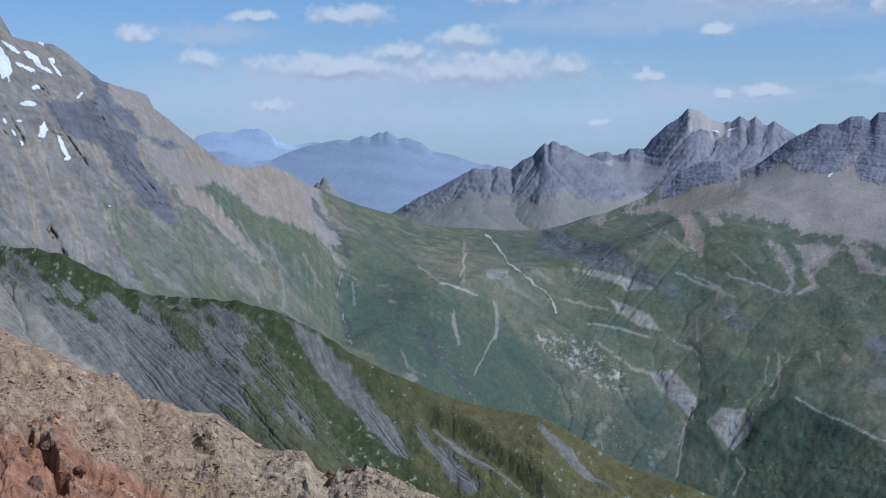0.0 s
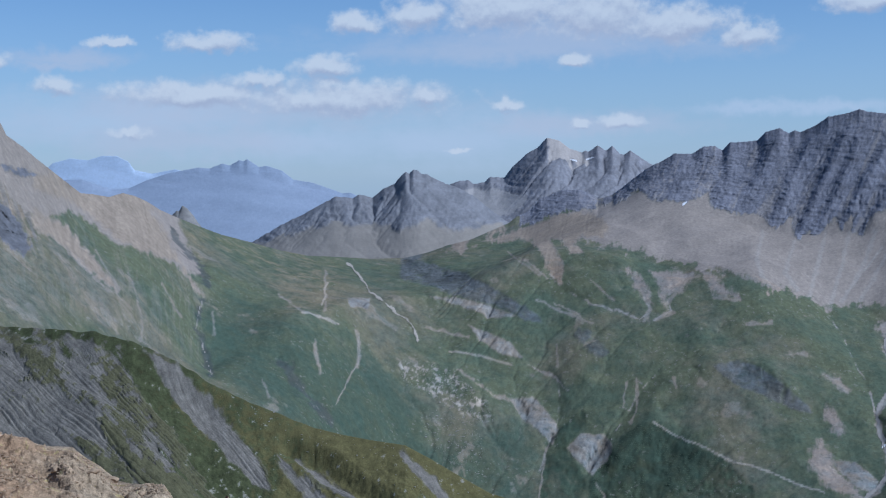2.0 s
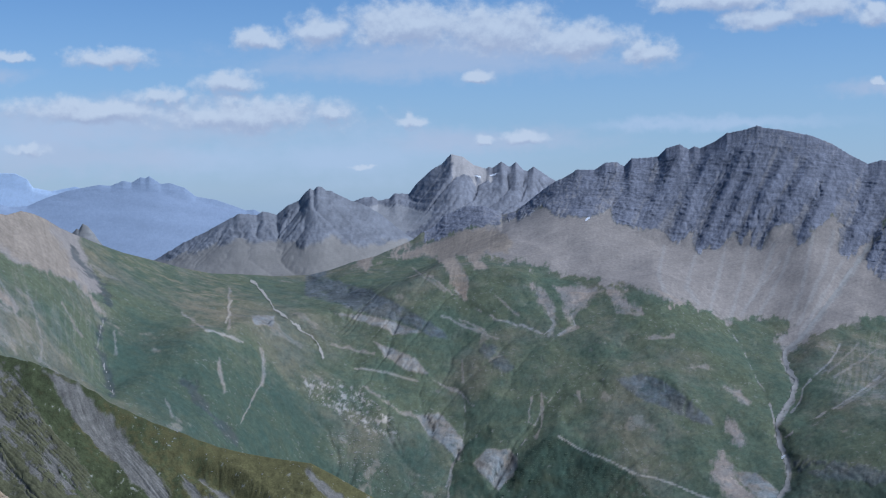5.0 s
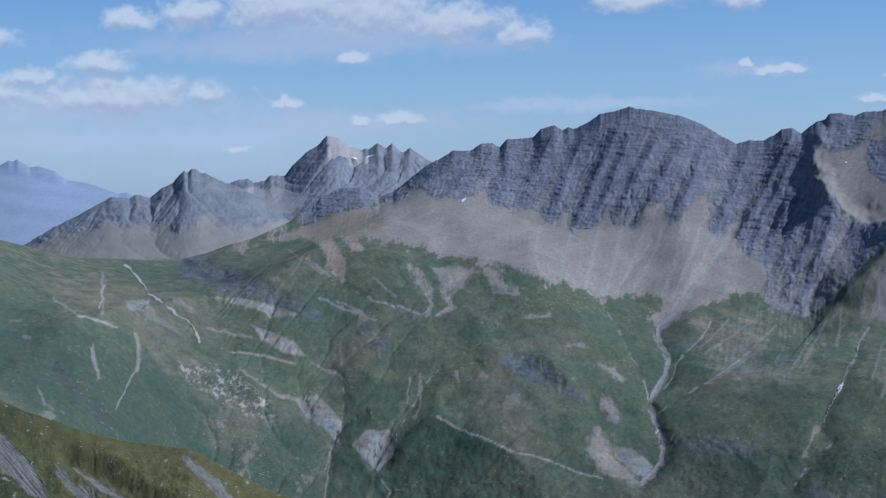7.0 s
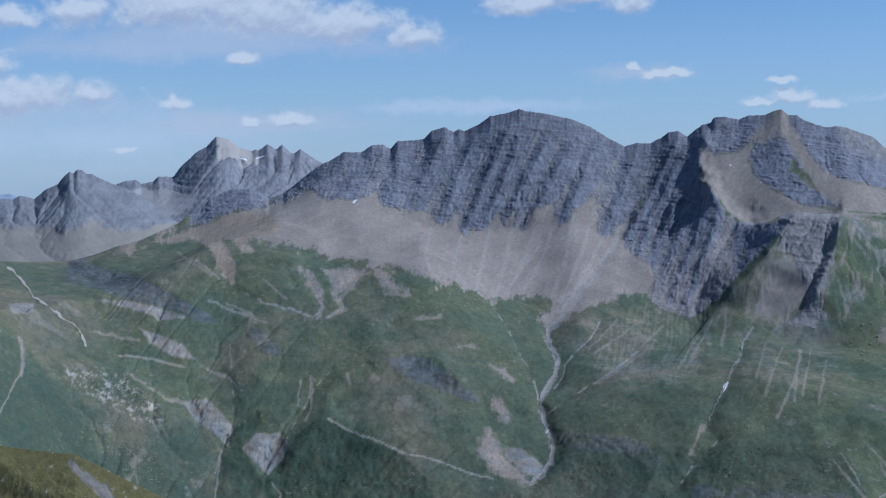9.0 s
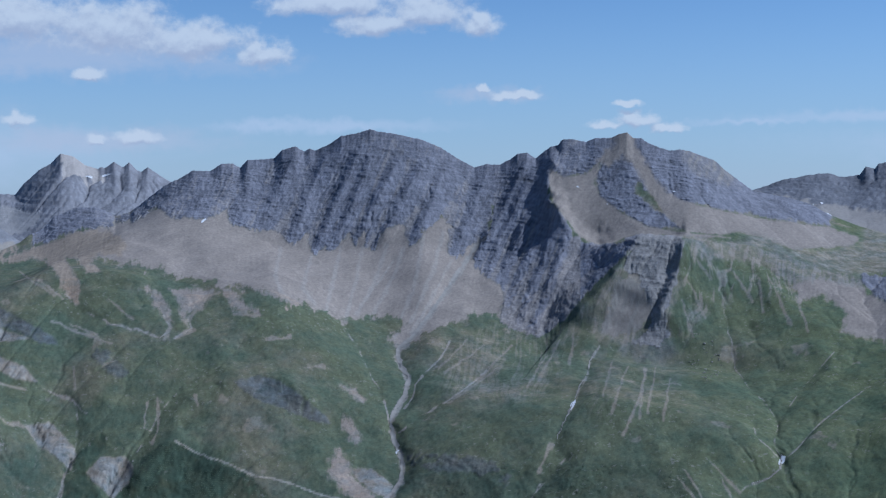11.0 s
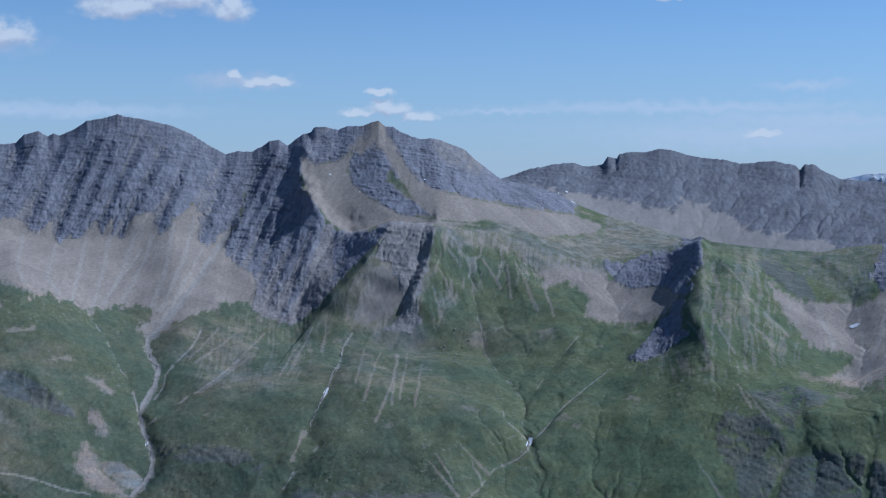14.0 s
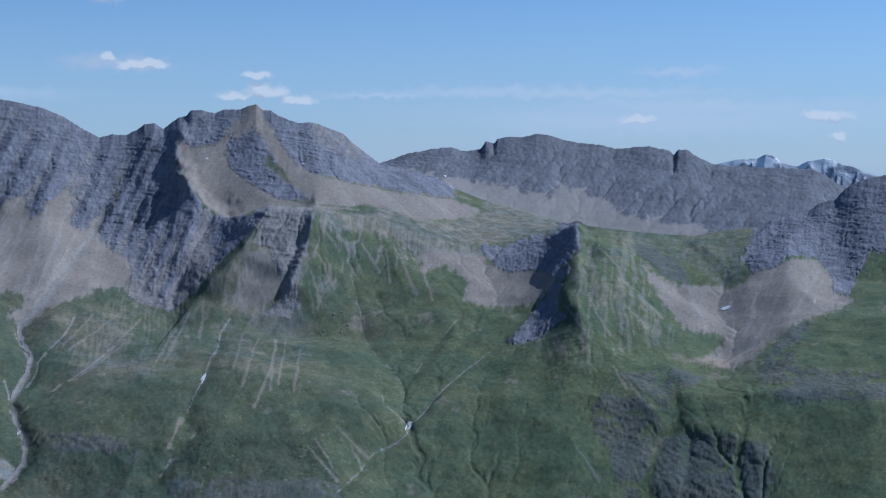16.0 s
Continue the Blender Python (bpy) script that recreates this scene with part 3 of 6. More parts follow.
Z_SPUR_SCREE = [(-19.57, -4.57), (-17.12, -4.92), (-16.71, -5.11), (-16.1, -5.9), (-15.07, -6.92), (-14.04, -8.28), (-13.51, -8.85), (-12.78, -10.09), (-15.16, -9.97), (-17.26, -9.42), (-19.71, -8.84)]

S_MAIN = [(26.31, -2.37), (25.27, -3.88), (24.34, -5.23), (23.7, -6.04), (23.23, -6.39), (23.09, -6.71), (23.32, -7.21), (23.58, -7.66), (23.39, -8.34), (23.07, -8.78), (22.83, -9.34), (22.91, -9.9), (23.09, -10.46), (23.31, -11.02), (23.23, -11.69), (22.88, -12.17), (22.42, -12.56)]
S_FAN_A = [(19.91, -4.55), (20.7, -5.13), (21.1, -5.71), (21.48, -6.28), (22.03, -7.42), (22.37, -8.1), (22.7, -9), (22.85, -9.5)]
S_FAN_B = [(23.01, -2.9), (21.61, -4.81), (21.06, -5.28), (21.05, -5.71)]
S_MID = [(31.23, -6.38), (30.89, -6.9), (30.77, -7.46), (30.43, -8.02), (30.2, -8.65), (29.93, -9.2), (29.7, -9.65), (29.47, -10.27)]
S_EAST = [(38.4, -10.48), (38.38, -10.99), (37.94, -11.37), (37.03, -11.74), (36.29, -12.58), (35.56, -13.19)]
S_EAST_B = [(37.32, -9.4), (37.67, -9.96), (38.26, -10.5)]
S_WEST = [(-3.87, -4.96), (-4.1, -6.07), (-3.89, -6.56), (-3.68, -7.41), (-3.53, -7.91)]
S_WEST_B = [(2.39, -6.4), (2.34, -7.54), (1.46, -9.11)]
S_CREEK_A = [(14.31, -8.09), (13.63, -8.77), (13.28, -9.54), (12.7, -10.33), (12.47, -10.93), (12.05, -11.83)]
S_CREEK_B = [(9.36, -7.82), (10.33, -8.2), (10.45, -8.64), (10.45, -9.52), (10.27, -10.39), (9.93, -11.13), (9.67, -11.92)]
S_CREEK_C = [(-0.79, -7.37), (-0.34, -7.94), (0.1, -8.62), (0.54, -9.19), (1.22, -9.94)]
S_FAR_A = [(13.28, -3.96), (13.82, -4.87), (14.09, -5.55), (13.69, -5.88)]
S_FAR_B = [(15.51, -4.13), (14.75, -5.01), (14.92, -5.53), (14.24, -5.89)]
S_EAST_C = [(40.51, -6.19), (39.72, -7.21), (39.15, -7.89), (38.69, -8.57), (38.26, -9.24), (38.12, -9.92), (38.4, -10.48)]
S_EAST_D = [(42.23, -7.31), (40.87, -8.33), (39.73, -9.24), (39.04, -10.1), (38.54, -10.59)]
R_TWIN = [(29.27, 1.64), (29.51, 0.78), (29.28, 0.42), (29.37, -0.48), (29.68, -0.98), (30.03, -1.5), (30.34, -1.89), (30.74, -2.16), (31.27, -2.32)]
R_BUTTRESS = [(32.87, -1.93), (32.37, -2.67), (31.79, -3.57), (31.11, -4.24), (30.44, -4.95), (29.66, -5.91)]
R_BUTTRESS_B = [(34.58, -1.95), (34.49, -2.68), (34.3, -3.58), (33.96, -4.37), (33.62, -5.16), (33.35, -5.95)]
H_TWIN = [(31.08, -2.26), (30.77, -3.12), (30.41, -3.83), (29.82, -4.72)]
R_POINT = [(45.23, -2.48), (45.22, -3.54), (44.85, -4.45), (44.72, -5.36), (44.39, -5.99), (43.55, -7)]
R_POINT_B = [(44.38, -5.14), (45.41, -6.26), (45.88, -8.06)]
R_EAST = [(56.46, -0.58), (56.19, -2.5), (56.48, -3.58), (56.17, -4.68), (55.47, -5.4)]
H_GORGE = [(49.15, -9.31), (49.28, -10.3), (48.58, -11.32), (48.07, -12.33), (47.75, -13.32)]
R_GORGE = [(49.61, -10.29), (50.62, -10.63), (52.17, -11), (53.07, -12.44)]
R_KNOLL = [(16.46, -7.53), (17.48, -7.33), (18.5, -7.53), (19.4, -8.27), (20.52, -9.42)]
R_CRAG = [(4.5, -3.42), (6.36, -3.87), (7.4, -4.34), (8.46, -4.88), (9.77, -5.9)]
R_MASSIF = [(-15.66, 2.49), (-14.19, 2.38), (-12.72, 1.4), (-11.4, 0.51), (-10.63, -1.72), (-9.88, -2.96), (-8.02, -4.68), (-6.27, -6.74)]
H_MASSIF = [(-4.96, -2.27), (-4.39, -3.1), (-3.85, -3.67), (-3.6, -4.41)]
R_PASS = [(-3.94, -2.07), (-3.05, -3.85), (-1.7, -4.78), (-0.35, -6.39), (0.56, -8.2), (1.91, -10.47)]
R_HUMP = [(3.96, -7.57), (5.56, -7.63), (6.93, -8.49), (7.96, -9.44), (9.21, -10.96)]
R_SHRUB = [(14.28, -9.78), (13.48, -10.54), (12.67, -11.56), (12.21, -12.45)]
R_SLAB_B = [(9.07, -9.14), (10.33, -10.52), (10.31, -11.28)]
R_SLAB_C = [(12.5, -10.59), (12.78, -11.26), (12.16, -12.23)]
R_SHELF_A = [(35.62, -2.35), (36.18, -4.28), (36.53, -6.32), (36.76, -7.22)]
R_SHELF_B = [(37.2, -2.47), (37.89, -4.28), (38.8, -5.87)]
R_EAST_B = [(47.17, -2.97), (46.74, -4.44), (47.44, -6.23)]
R_EAST_C = [(49.84, -3.04), (51.19, -4.37), (51.41, -5.03)]
R_MID_A = [(15.6, 0.65), (15.36, -0.29), (14.9, -1.14)]
R_MID_B = [(17.18, 1.08), (17.16, -0.09), (16.57, -1.44)]
R_MID_C = [(19.1, 1.6), (18.32, -0.33), (17.58, -1.73)]
R_MID_D = [(20.57, 1.67), (19.64, -0.24), (18.88, -2.34)]
S_FAN_C = [(25.24, -6.1), (24.9, -6.77), (24.32, -7.33), (23.9, -7.78), (23.74, -8.34), (23.39, -8.74)]
H_GORGE_B = [(49.85, -10.83), (49.75, -12.15), (49.32, -13.26)]
S_SPUR = [(-0.38, -10.8), (0.99, -11.7), (2.36, -12.82), (3.85, -13.92), (5.11, -14.9)]
H_OUTCROP = [(-16.27, -11.63), (-15.81, -11.92), (-15.4, -12.59), (-14.99, -13.13)]

CREST_FAR_EAST = [(37.24, -0.18), (37.88, -0.31), (38.67, -0.47), (39.47, -0.72), (40.15, -1.12), (41.29, -1.57), (42.43, -1.88), (43.56, -2.19), (44.47, -2.48), (44.92, -2.55), (45.23, -2.48), (45.6, -2.63), (46.5, -2.74), (47.39, -2.84), (48.73, -2.94), (49.84, -2.99), (50.72, -2.8), (51.59, -2.68), (52.35, -2.6), (52.78, -2.33), (53.53, -2.1), (54.17, -1.98), (54.59, -1.65), (55.22, -1.46), (55.42, -1.2), (55.73, -0.93), (56.36, -0.67), (57.04, -0.53), (59.71, 0.12)]
Z_SPUR_SLIP_D = [(-0.27, -10.96), (0.99, -11.7), (2.36, -12.93), (3.73, -14.03), (2.36, -13.6), (0.98, -12.59), (0.07, -11.58)]
Z_DARK_WEST_B = [(-13.64, 2.92), (-12.91, 2.44), (-12.66, 1.83), (-11.85, 1.38), (-11.4, 0.5), (-10.36, 0.16), (-9.88, -0), (-10.8, -0.04), (-12.09, 0.77), (-13.14, 1.65)]
Z_TAN_B = [(-10.22, -1.22), (-8.98, -1.95), (-8.16, -3.06), (-7.01, -4.49), (-7.54, -4.26), (-8.58, -3.2), (-9.62, -2.31), (-10.24, -2.02)]
Z_HILL_MID = [(8.42, -2.09), (9.29, -1.49), (10.17, -0.79), (11.26, -0.59), (12.02, -0.96), (12.8, -0.7), (13.36, -0.26), (14.03, -0.05), (13.57, -0.76), (12.68, -1.26), (11.79, -1.47), (10.48, -1.6), (9.38, -2.09)]
Z_ROCK_FLANK = [(26.27, 1.03), (27.25, 1.13), (28.38, 1.61), (29.27, 1.82), (29.83, 2.08), (29.56, 0.76), (29.28, 0.42), (29.34, -0.48), (29.65, -0.98), (30.01, -1.5), (30.32, -1.89), (30.72, -2.18), (31.27, -2.34), (31.94, -2.26), (32.38, -2.04), (32.85, -1.91), (32.6, -2.35), (32.16, -2.8), (31.6, -3.33), (30.93, -4.01), (30.48, -4.54), (30.03, -5.13), (29.55, -5.58), (28.87, -5.98), (27.97, -5.8), (27.18, -5.43), (27.53, -4.53), (27.2, -3.87), (26.64, -3.55), (26.14, -3.16), (26.42, -2.53), (26.79, -1.94), (27, -1.13), (26.67, -0.22)]
Z_TAN_MID = [(7.39, -2.76), (8.06, -2.54), (8.95, -2.25), (9.61, -2.02), (10.49, -1.69), (11.37, -1.58), (12.03, -1.81), (12.51, -2.18), (12.25, -2.58), (11.38, -2.54), (11.05, -2.92), (11.42, -3.19), (10.94, -3.25), (10.5, -2.72), (10.1, -2.63), (10.66, -3.7), (10.57, -4.42), (10.17, -4.2), (9.79, -3.3), (9.39, -2.67), (8.73, -2.72)]
Z_TAN_PASS = [(5.25, -2.75), (6.04, -2.57), (7.16, -2.85), (6.49, -3.25), (5.81, -3.16)]
Z_CHUTE = [(31.16, 1.07), (32.05, 1.9), (32.36, 2.07), (32.93, 1.22), (33.47, 0.36), (34.23, -0.65), (33.8, -0.76), (33.14, -0.08), (32.75, 0.6), (32.16, 1.23), (31.6, 0.73)]
Z_BUTT_LOW = [(33.69, -4.93), (34.03, -5.84), (34.25, -6.63), (33.8, -7.15), (32.67, -6.95), (32, -6.5), (32.67, -6.05), (33.35, -5.72)]
Z_STREAK_LOW = [(30.66, -6.26), (32, -6.27), (34.7, -6.34), (34.75, -8.1), (33.84, -9.26), (32.03, -9.45), (30.64, -9.16)]
Z_STREAK_FLANK = [(27.18, -5.43), (28.87, -6), (30.45, -5.44), (30.03, -7.28), (28.85, -8.41), (27.72, -8.63), (26.13, -8.18), (25.22, -8.4), (24.5, -7.27), (25.7, -6.15)]
Z_BARE_E = [(20.96, -9.07), (21.45, -9.55), (21.7, -10.24), (21.19, -10.1), (20.88, -9.54)]
Z_SLAB_F = [(6.33, -5.02), (7.8, -5.37), (8.8, -5.76), (7.58, -5.82), (6.53, -5.34), (5.29, -4.96)]
Z_SHRUB_W = [(10.1, -10.38), (11.39, -9.52), (11.65, -9.8), (10.92, -10.75), (10.7, -11.06), (11.59, -12.24), (11.07, -13.89), (9.43, -13.79), (9.81, -11.45)]
Z_BARE_F = [(14.06, -3.96), (15.78, -4), (15.55, -4.58), (14.87, -4.92), (14.61, -5.28), (14.47, -4.55)]
S_FAN_D = [(26.71, -7.35), (25.22, -8.47), (24.07, -9.13), (23.14, -9.84)]
S_MID_B = [(29.85, -10.87), (29.39, -11.29), (28.82, -11.92), (28.36, -12.62)]
S_EAST_F = [(36.07, -3.36), (36.16, -4.94), (36.52, -6.53), (36.64, -7.25), (37.25, -7.93), (37.71, -8.39), (38.26, -9.2)]
S_FAR_C = [(10.09, -4.1), (10.73, -4.67), (11.71, -5.26), (12.81, -5.52), (13.64, -5.83)]
R_CLIFF_FAR = [(52.12, -7.99), (53.02, -7.24), (53.65, -6.47), (54.67, -5.93)]
R_MID_E = [(21.59, 1.39), (20.77, -0.37), (19.83, -2.67)]
R_MID_F = [(22.09, 1.2), (21.45, -0.49), (20.51, -2.5)]
R_MID_G = [(23.06, 0.85), (22.31, -0.61), (21.49, -2.35)]
R_MID_H = [(24.19, 0.83), (23.08, -0.97), (22.21, -2.66)]
R_MID_I = [(25.09, 0.66), (24.44, -0.87), (23.65, -2.36)]
R_MID_J = [(26.49, 0.01), (26.09, -1.23), (25.4, -2.83)]
R_FLANK_A = [(28.48, 1.29), (27.22, -1.24), (26.14, -3.2)]
R_FLANK_B = [(28.89, 1.19), (27.79, -1.14), (26.63, -3.57)]
R_FLANK_C = [(29.24, 0.42), (28.24, -1.59), (27.27, -3.85)]
R_FLANK_D = [(29.34, -0.52), (28.56, -2.5), (27.53, -4.64)]
R_FLANK_E = [(29.68, -1.02), (29.01, -2.96), (27.98, -5.44)]
R_FLANK_F = [(30.03, -1.57), (29.46, -3.41), (28.54, -5.78)]
R_BOWL_A = [(29.28, -0.03), (29.7, -0.37), (30.08, -0.6)]
R_BOWL_B = [(29.32, -0.66), (29.7, -0.89), (30.08, -1.25)]
V_A = [(34.94, -2.68), (35.61, -3.63)]
V_B = [(35.39, -2.63), (36.18, -3.92)]
V_C = [(36.52, -3.36), (37.25, -4.54)]
V_D = [(37.48, -3.58), (37.7, -4.94)]
V_E = [(37.88, -3.58), (38.73, -5.4)]
V_F = [(38.91, -4.26), (39.39, -5.67)]
V_G = [(34.71, -3.58), (35.43, -5.21)]
V_H = [(34.5, -4.49), (34.98, -5.96)]
V_I = [(33.07, -7.18), (32.84, -9.2)]
V_J = [(33.5, -7.19), (33.16, -8.98)]
V_K = [(31.82, -6.94), (31.36, -8.32)]
V_L = [(32.38, -7.18), (31.71, -9)]
V_M = [(34.07, -7.64), (33.79, -9.26)]
V_N = [(29.66, -6.12), (28.86, -7.73)]
V_O = [(30.25, -5.67), (30.06, -7.06)]
V_P = [(29.14, -6.79), (28.36, -7.96)]
V_Q = [(27.74, -6.34), (26.37, -7.73)]
V_R = [(26.61, -6.33), (25, -7.5)]
V_S = [(27.17, -7.24), (25.22, -8.62)]
V_T = [(25.93, -6.1), (24.78, -7.27)]
V_U = [(46.06, -3.53), (46.74, -4.2), (47.2, -4.92)]
V_V = [(47.65, -5.31), (48.6, -6.24)]
V_W = [(45.62, -5.34), (46.08, -6.24), (46.54, -6.95)]
V_X = [(44.72, -5.81), (45.46, -6.75)]
V_Y = [(47.09, -5.77), (47.93, -6.55)]
V_Z = [(48.2, -4.86), (49.22, -6.23)]
W_A = [(45.23, -11.41), (46.2, -12.76)]
W_B = [(46.97, -8.47), (47.97, -9.61)]
W_C = [(34.35, -11.45), (35.56, -12.84)]
W_D = [(35.61, -10.8), (36.8, -11.97)]
W_E = [(36.11, -11.47), (36.57, -12.41)]
W_F = [(34.63, -11.15), (35.33, -12.26)]
W_G = [(-7.94, -2.89), (-7.08, -4.49)]
W_H = [(-6.68, -3.79), (-6.17, -5.57), (-6.25, -6.5)]
W_I = [(-5.39, -4.26), (-4.71, -5.65)]
W_J = [(-3.41, -5.42), (-3.38, -6.35)]
W_K = [(0.62, -6.62), (0.83, -8.01)]
W_L = [(-1.51, -8.18), (-1.21, -8.86)]
W_M = [(-6.29, -6.45), (-5.22, -7.37)]
W_N = [(9.64, -5.08), (10.5, -5.55), (11.6, -5.97)]
W_O = [(11.73, -4.3), (12.64, -5.11)]
W_P = [(8.39, -3.16), (8.92, -3.55), (9.7, -4.13)]
W_Q = [(10.36, -6.88), (10.4, -7.76)]
W_R = [(17.84, -6.03), (18.82, -6.01)]
W_S = [(19.53, -7.04), (20.21, -7.21)]
L_A = [(19.71, -2.73), (19.35, -3.98), (19.8, -4.6)]
L_B = [(20.85, -2.41), (20.49, -4), (20.25, -4.9)]
L_C = [(21.76, -2.42), (21.52, -3.56), (21.04, -5.28)]
L_D = [(22.72, -2.32), (22.32, -3.57), (21.5, -5.06)]
L_E = [(23.35, -2.45), (23, -3.58), (22.06, -5.2)]
L_F = [(24.2, -2), (23.79, -4.04), (22.97, -6.07)]
L_G = [(25, -1.78), (24.59, -3.37), (23.66, -5.4)]
L_H = [(25.33, -2.92), (24.58, -4.32), (23.7, -5.9)]
L_I = [(18.47, -2.37), (18.23, -3.5), (18.66, -4.46)]
L_J = [(51.19, -5.14), (51.44, -6.58), (51.68, -7.9)]
L_K = [(53.56, -4.09), (52.95, -5.65), (52.11, -7.44)]
L_L = [(54.64, -4.28), (53.6, -6.07)]
L_M = [(49.65, -5.17), (50.34, -6.6)]
L_N = [(52.49, -4.55), (52.08, -6.11), (51.67, -7.68)]
Z_SHOULDER = [(34.53, -1.97), (36.52, -2.2), (38.34, -2.6), (40.16, -3.32), (41.46, -3.55), (41.35, -3.89), (39.71, -3.62), (38.84, -3.85), (37.88, -3.22), (36.52, -2.86), (35.61, -2.95), (34.94, -2.72)]
Z_UPPER_WEST = [(-19.9, 9.67), (-16.82, 5.24), (-14.77, 4.31), (-11.35, 2.37), (-9.59, 0.37), (-8.39, -0.64), (-9.63, -1.57), (-10.38, -3.01), (-11.47, -2.47), (-12.16, -2.2), (-13.04, -2.84), (-12.52, -3.92), (-11.54, -5.72), (-20.36, -4.12)]
Z_SADDLE = [(45.6, -2.65), (47.39, -2.86), (49.84, -3.01), (51.59, -2.72), (52.16, -3), (51.88, -4.12), (51.41, -4.95), (50.57, -4.81), (49.86, -4.2), (49.19, -3.88), (47.4, -3.22)]
Z_BUTT_ALL = [(32.69, -1.91), (34.53, -1.95), (34.37, -3.81), (33.98, -5.39), (33.84, -6.42), (32, -6.32), (31.11, -5.93), (30.49, -5.02), (31.79, -3.57)]
Z_SHADED_TURF = [(-3.87, -5.18), (-2.54, -4.76), (-0.55, -5.81), (1.02, -6.62), (3.73, -8.06), (4.87, -9.42), (4.85, -11.16), (8.75, -9.95), (9.44, -11.18), (9.66, -13.39), (1.88, -11.78), (-1.71, -9.25), (-3.69, -7.86)]
P_TOP = [(1.95, -3.59), (2.4, -4.04), (2.85, -4.73), (3.3, -5.07), (3.98, -5.64), (4.54, -6.1), (4.72, -6.49), (4.77, -6.78)]
P_LOW = [(14.22, -9.91), (15.12, -10.44), (16.24, -10.86), (17.36, -11.38), (18.69, -11.66), (19.57, -12.06), (20.88, -12.43)]
P_SIDE = [(1.16, -4.37), (1, -4.64), (1.08, -4.86), (0.9, -5.27)]
P_MID = [(6.02, -7.13), (7.39, -7.37), (8.53, -7.71)]
P_WEST = [(0.13, -5.53), (0.81, -5.67), (1.59, -6)]

CUMULUS_WEST = [(-11.82, 4.45, 1.02, 0.49), (-7.17, 5.13, 0.99, 0.31), (-3.56, 5.17, 2.10, 0.57), (-9.3, 3.41, 1.02, 0.57), (1.33, 4.26, 1.55, 0.62), (-1.6, 3.68, 1.55, 0.49), (5.15, 3.05, 1.32, 0.49), (8.38, 2.67, 0.79, 0.35), (-3.86, 3.13, 4.42, 0.66), (1.78, 2.98, 5.08, 0.97), (12.97, 2, 1.02, 0.40), (11.39, 1.94, 0.44, 0.26), (6.45, 0.85, 0.57, 0.15), (-6.57, 1.63, 0.88, 0.31), (2.49, 5.92, 1.32, 0.62), (4.96, 6.3, 1.55, 1.02), (8.12, 6.4, 3.31, 1.37), (11.95, 6.14, 3.97, 1.46)]
CUMULUS_EAST = [(15.06, 5.69, 2.87, 1.06), (17.81, 5.25, 1.46, 0.66), (11.16, 4.38, 0.66, 0.31), (22.61, 6.45, 2.43, 0.71), (26.62, 3.91, 0.29, 0.22), (28.12, 3.63, 1.37, 0.24), (20.88, 7.26, 3.53, 0.75), (24.26, 6.95, 2.65, 0.97), (26.62, 6.46, 1.06, 0.71), (32.35, 3.29, 0.62, 0.20), (31.5, 2.45, 0.88, 0.26), (32.72, 2.6, 1.10, 0.44), (33.92, 2.31, 0.79, 0.26), (43.78, 7, 1.10, 0.26), (54.84, 1.68, 1.10, 0.29), (55.28, 0.92, 0.53, 0.26), (47.56, 1.65, 0.79, 0.20), (47.62, 1.62, 0.88, 0.20)]
STRATUS = [(-9.39, 4.24, 1.99, 0.26), (-1.61, 2.78, 9.71, 1.10), (-4.78, 1.35, 5.74, 0.88), (9.59, 5.29, 8.39, 0.88), (9.7, 4.95, 9.27, 0.75), (11.95, 1.91, 5.30, 0.57), (-8.86, 4.52, 2.65, 0.44), (12.44, 1.84, 3.53, 0.53), (11.21, 1.88, 4.42, 0.40), (26.48, 3.73, 1.99, 0.40), (27.67, 3.64, 1.55, 0.31)]
CIRRUS = [(44.65, 2.66, 9.27, 0.31), (50.2, 2.09, 8.83, 0.49), (48.01, 1.54, 11.04, 0.88), (49.09, 3.47, 1.99, 0.26), (37.25, 2.54, 3.53, 0.18), (20.81, 2.46, 5.74, 0.35), (-6.11, 2.25, 8.83, 1.32), (5.15, 1.26, 9.27, 1.32), (18.25, 2.49, 3.53, 0.31), (0.65, 1.28, 9.27, 0.88)]
SNOW_WEST = [(-16.82, 3.28, 0.80, 0.31, -70), (-15.67, 3.49, 0.42, 0.13, -40), (-15.26, 3.08, 0.49, 0.09, -32), (-14.96, 3.38, 0.16, 0.11, -30), (-15.36, 4.05, 0.18, 0.07, -40), (-16.45, 3.86, 0.44, 0.09, -38), (-15.89, 3.08, 0.53, 0.09, -25), (-14.8, 3.02, 0.36, 0.07, -52), (-15.6, 2.35, 0.20, 0.11, 10), (-15.89, 1.74, 0.31, 0.13, -5), (-13.96, 2.04, 0.18, 0.09, 50), (-15.37, 0.7, 0.31, 0.18, 75), (-14.63, 0.04, 0.47, 0.11, -68), (-14.47, -0.4, 0.16, 0.11, 20), (-16.22, 1.07, 0.13, 0.07, 0), (-16.78, 1.07, 0.18, 0.07, -60), (-16.46, 0.62, 0.18, 0.07, -60), (-16.18, 0.23, 0.13, 0.07, -60), (-15.51, 0.29, 0.09, 0.04, 0), (-12.96, -2.27, 0.13, 0.04, -10), (-13.39, -1.38, 0.09, 0.04, 0)]
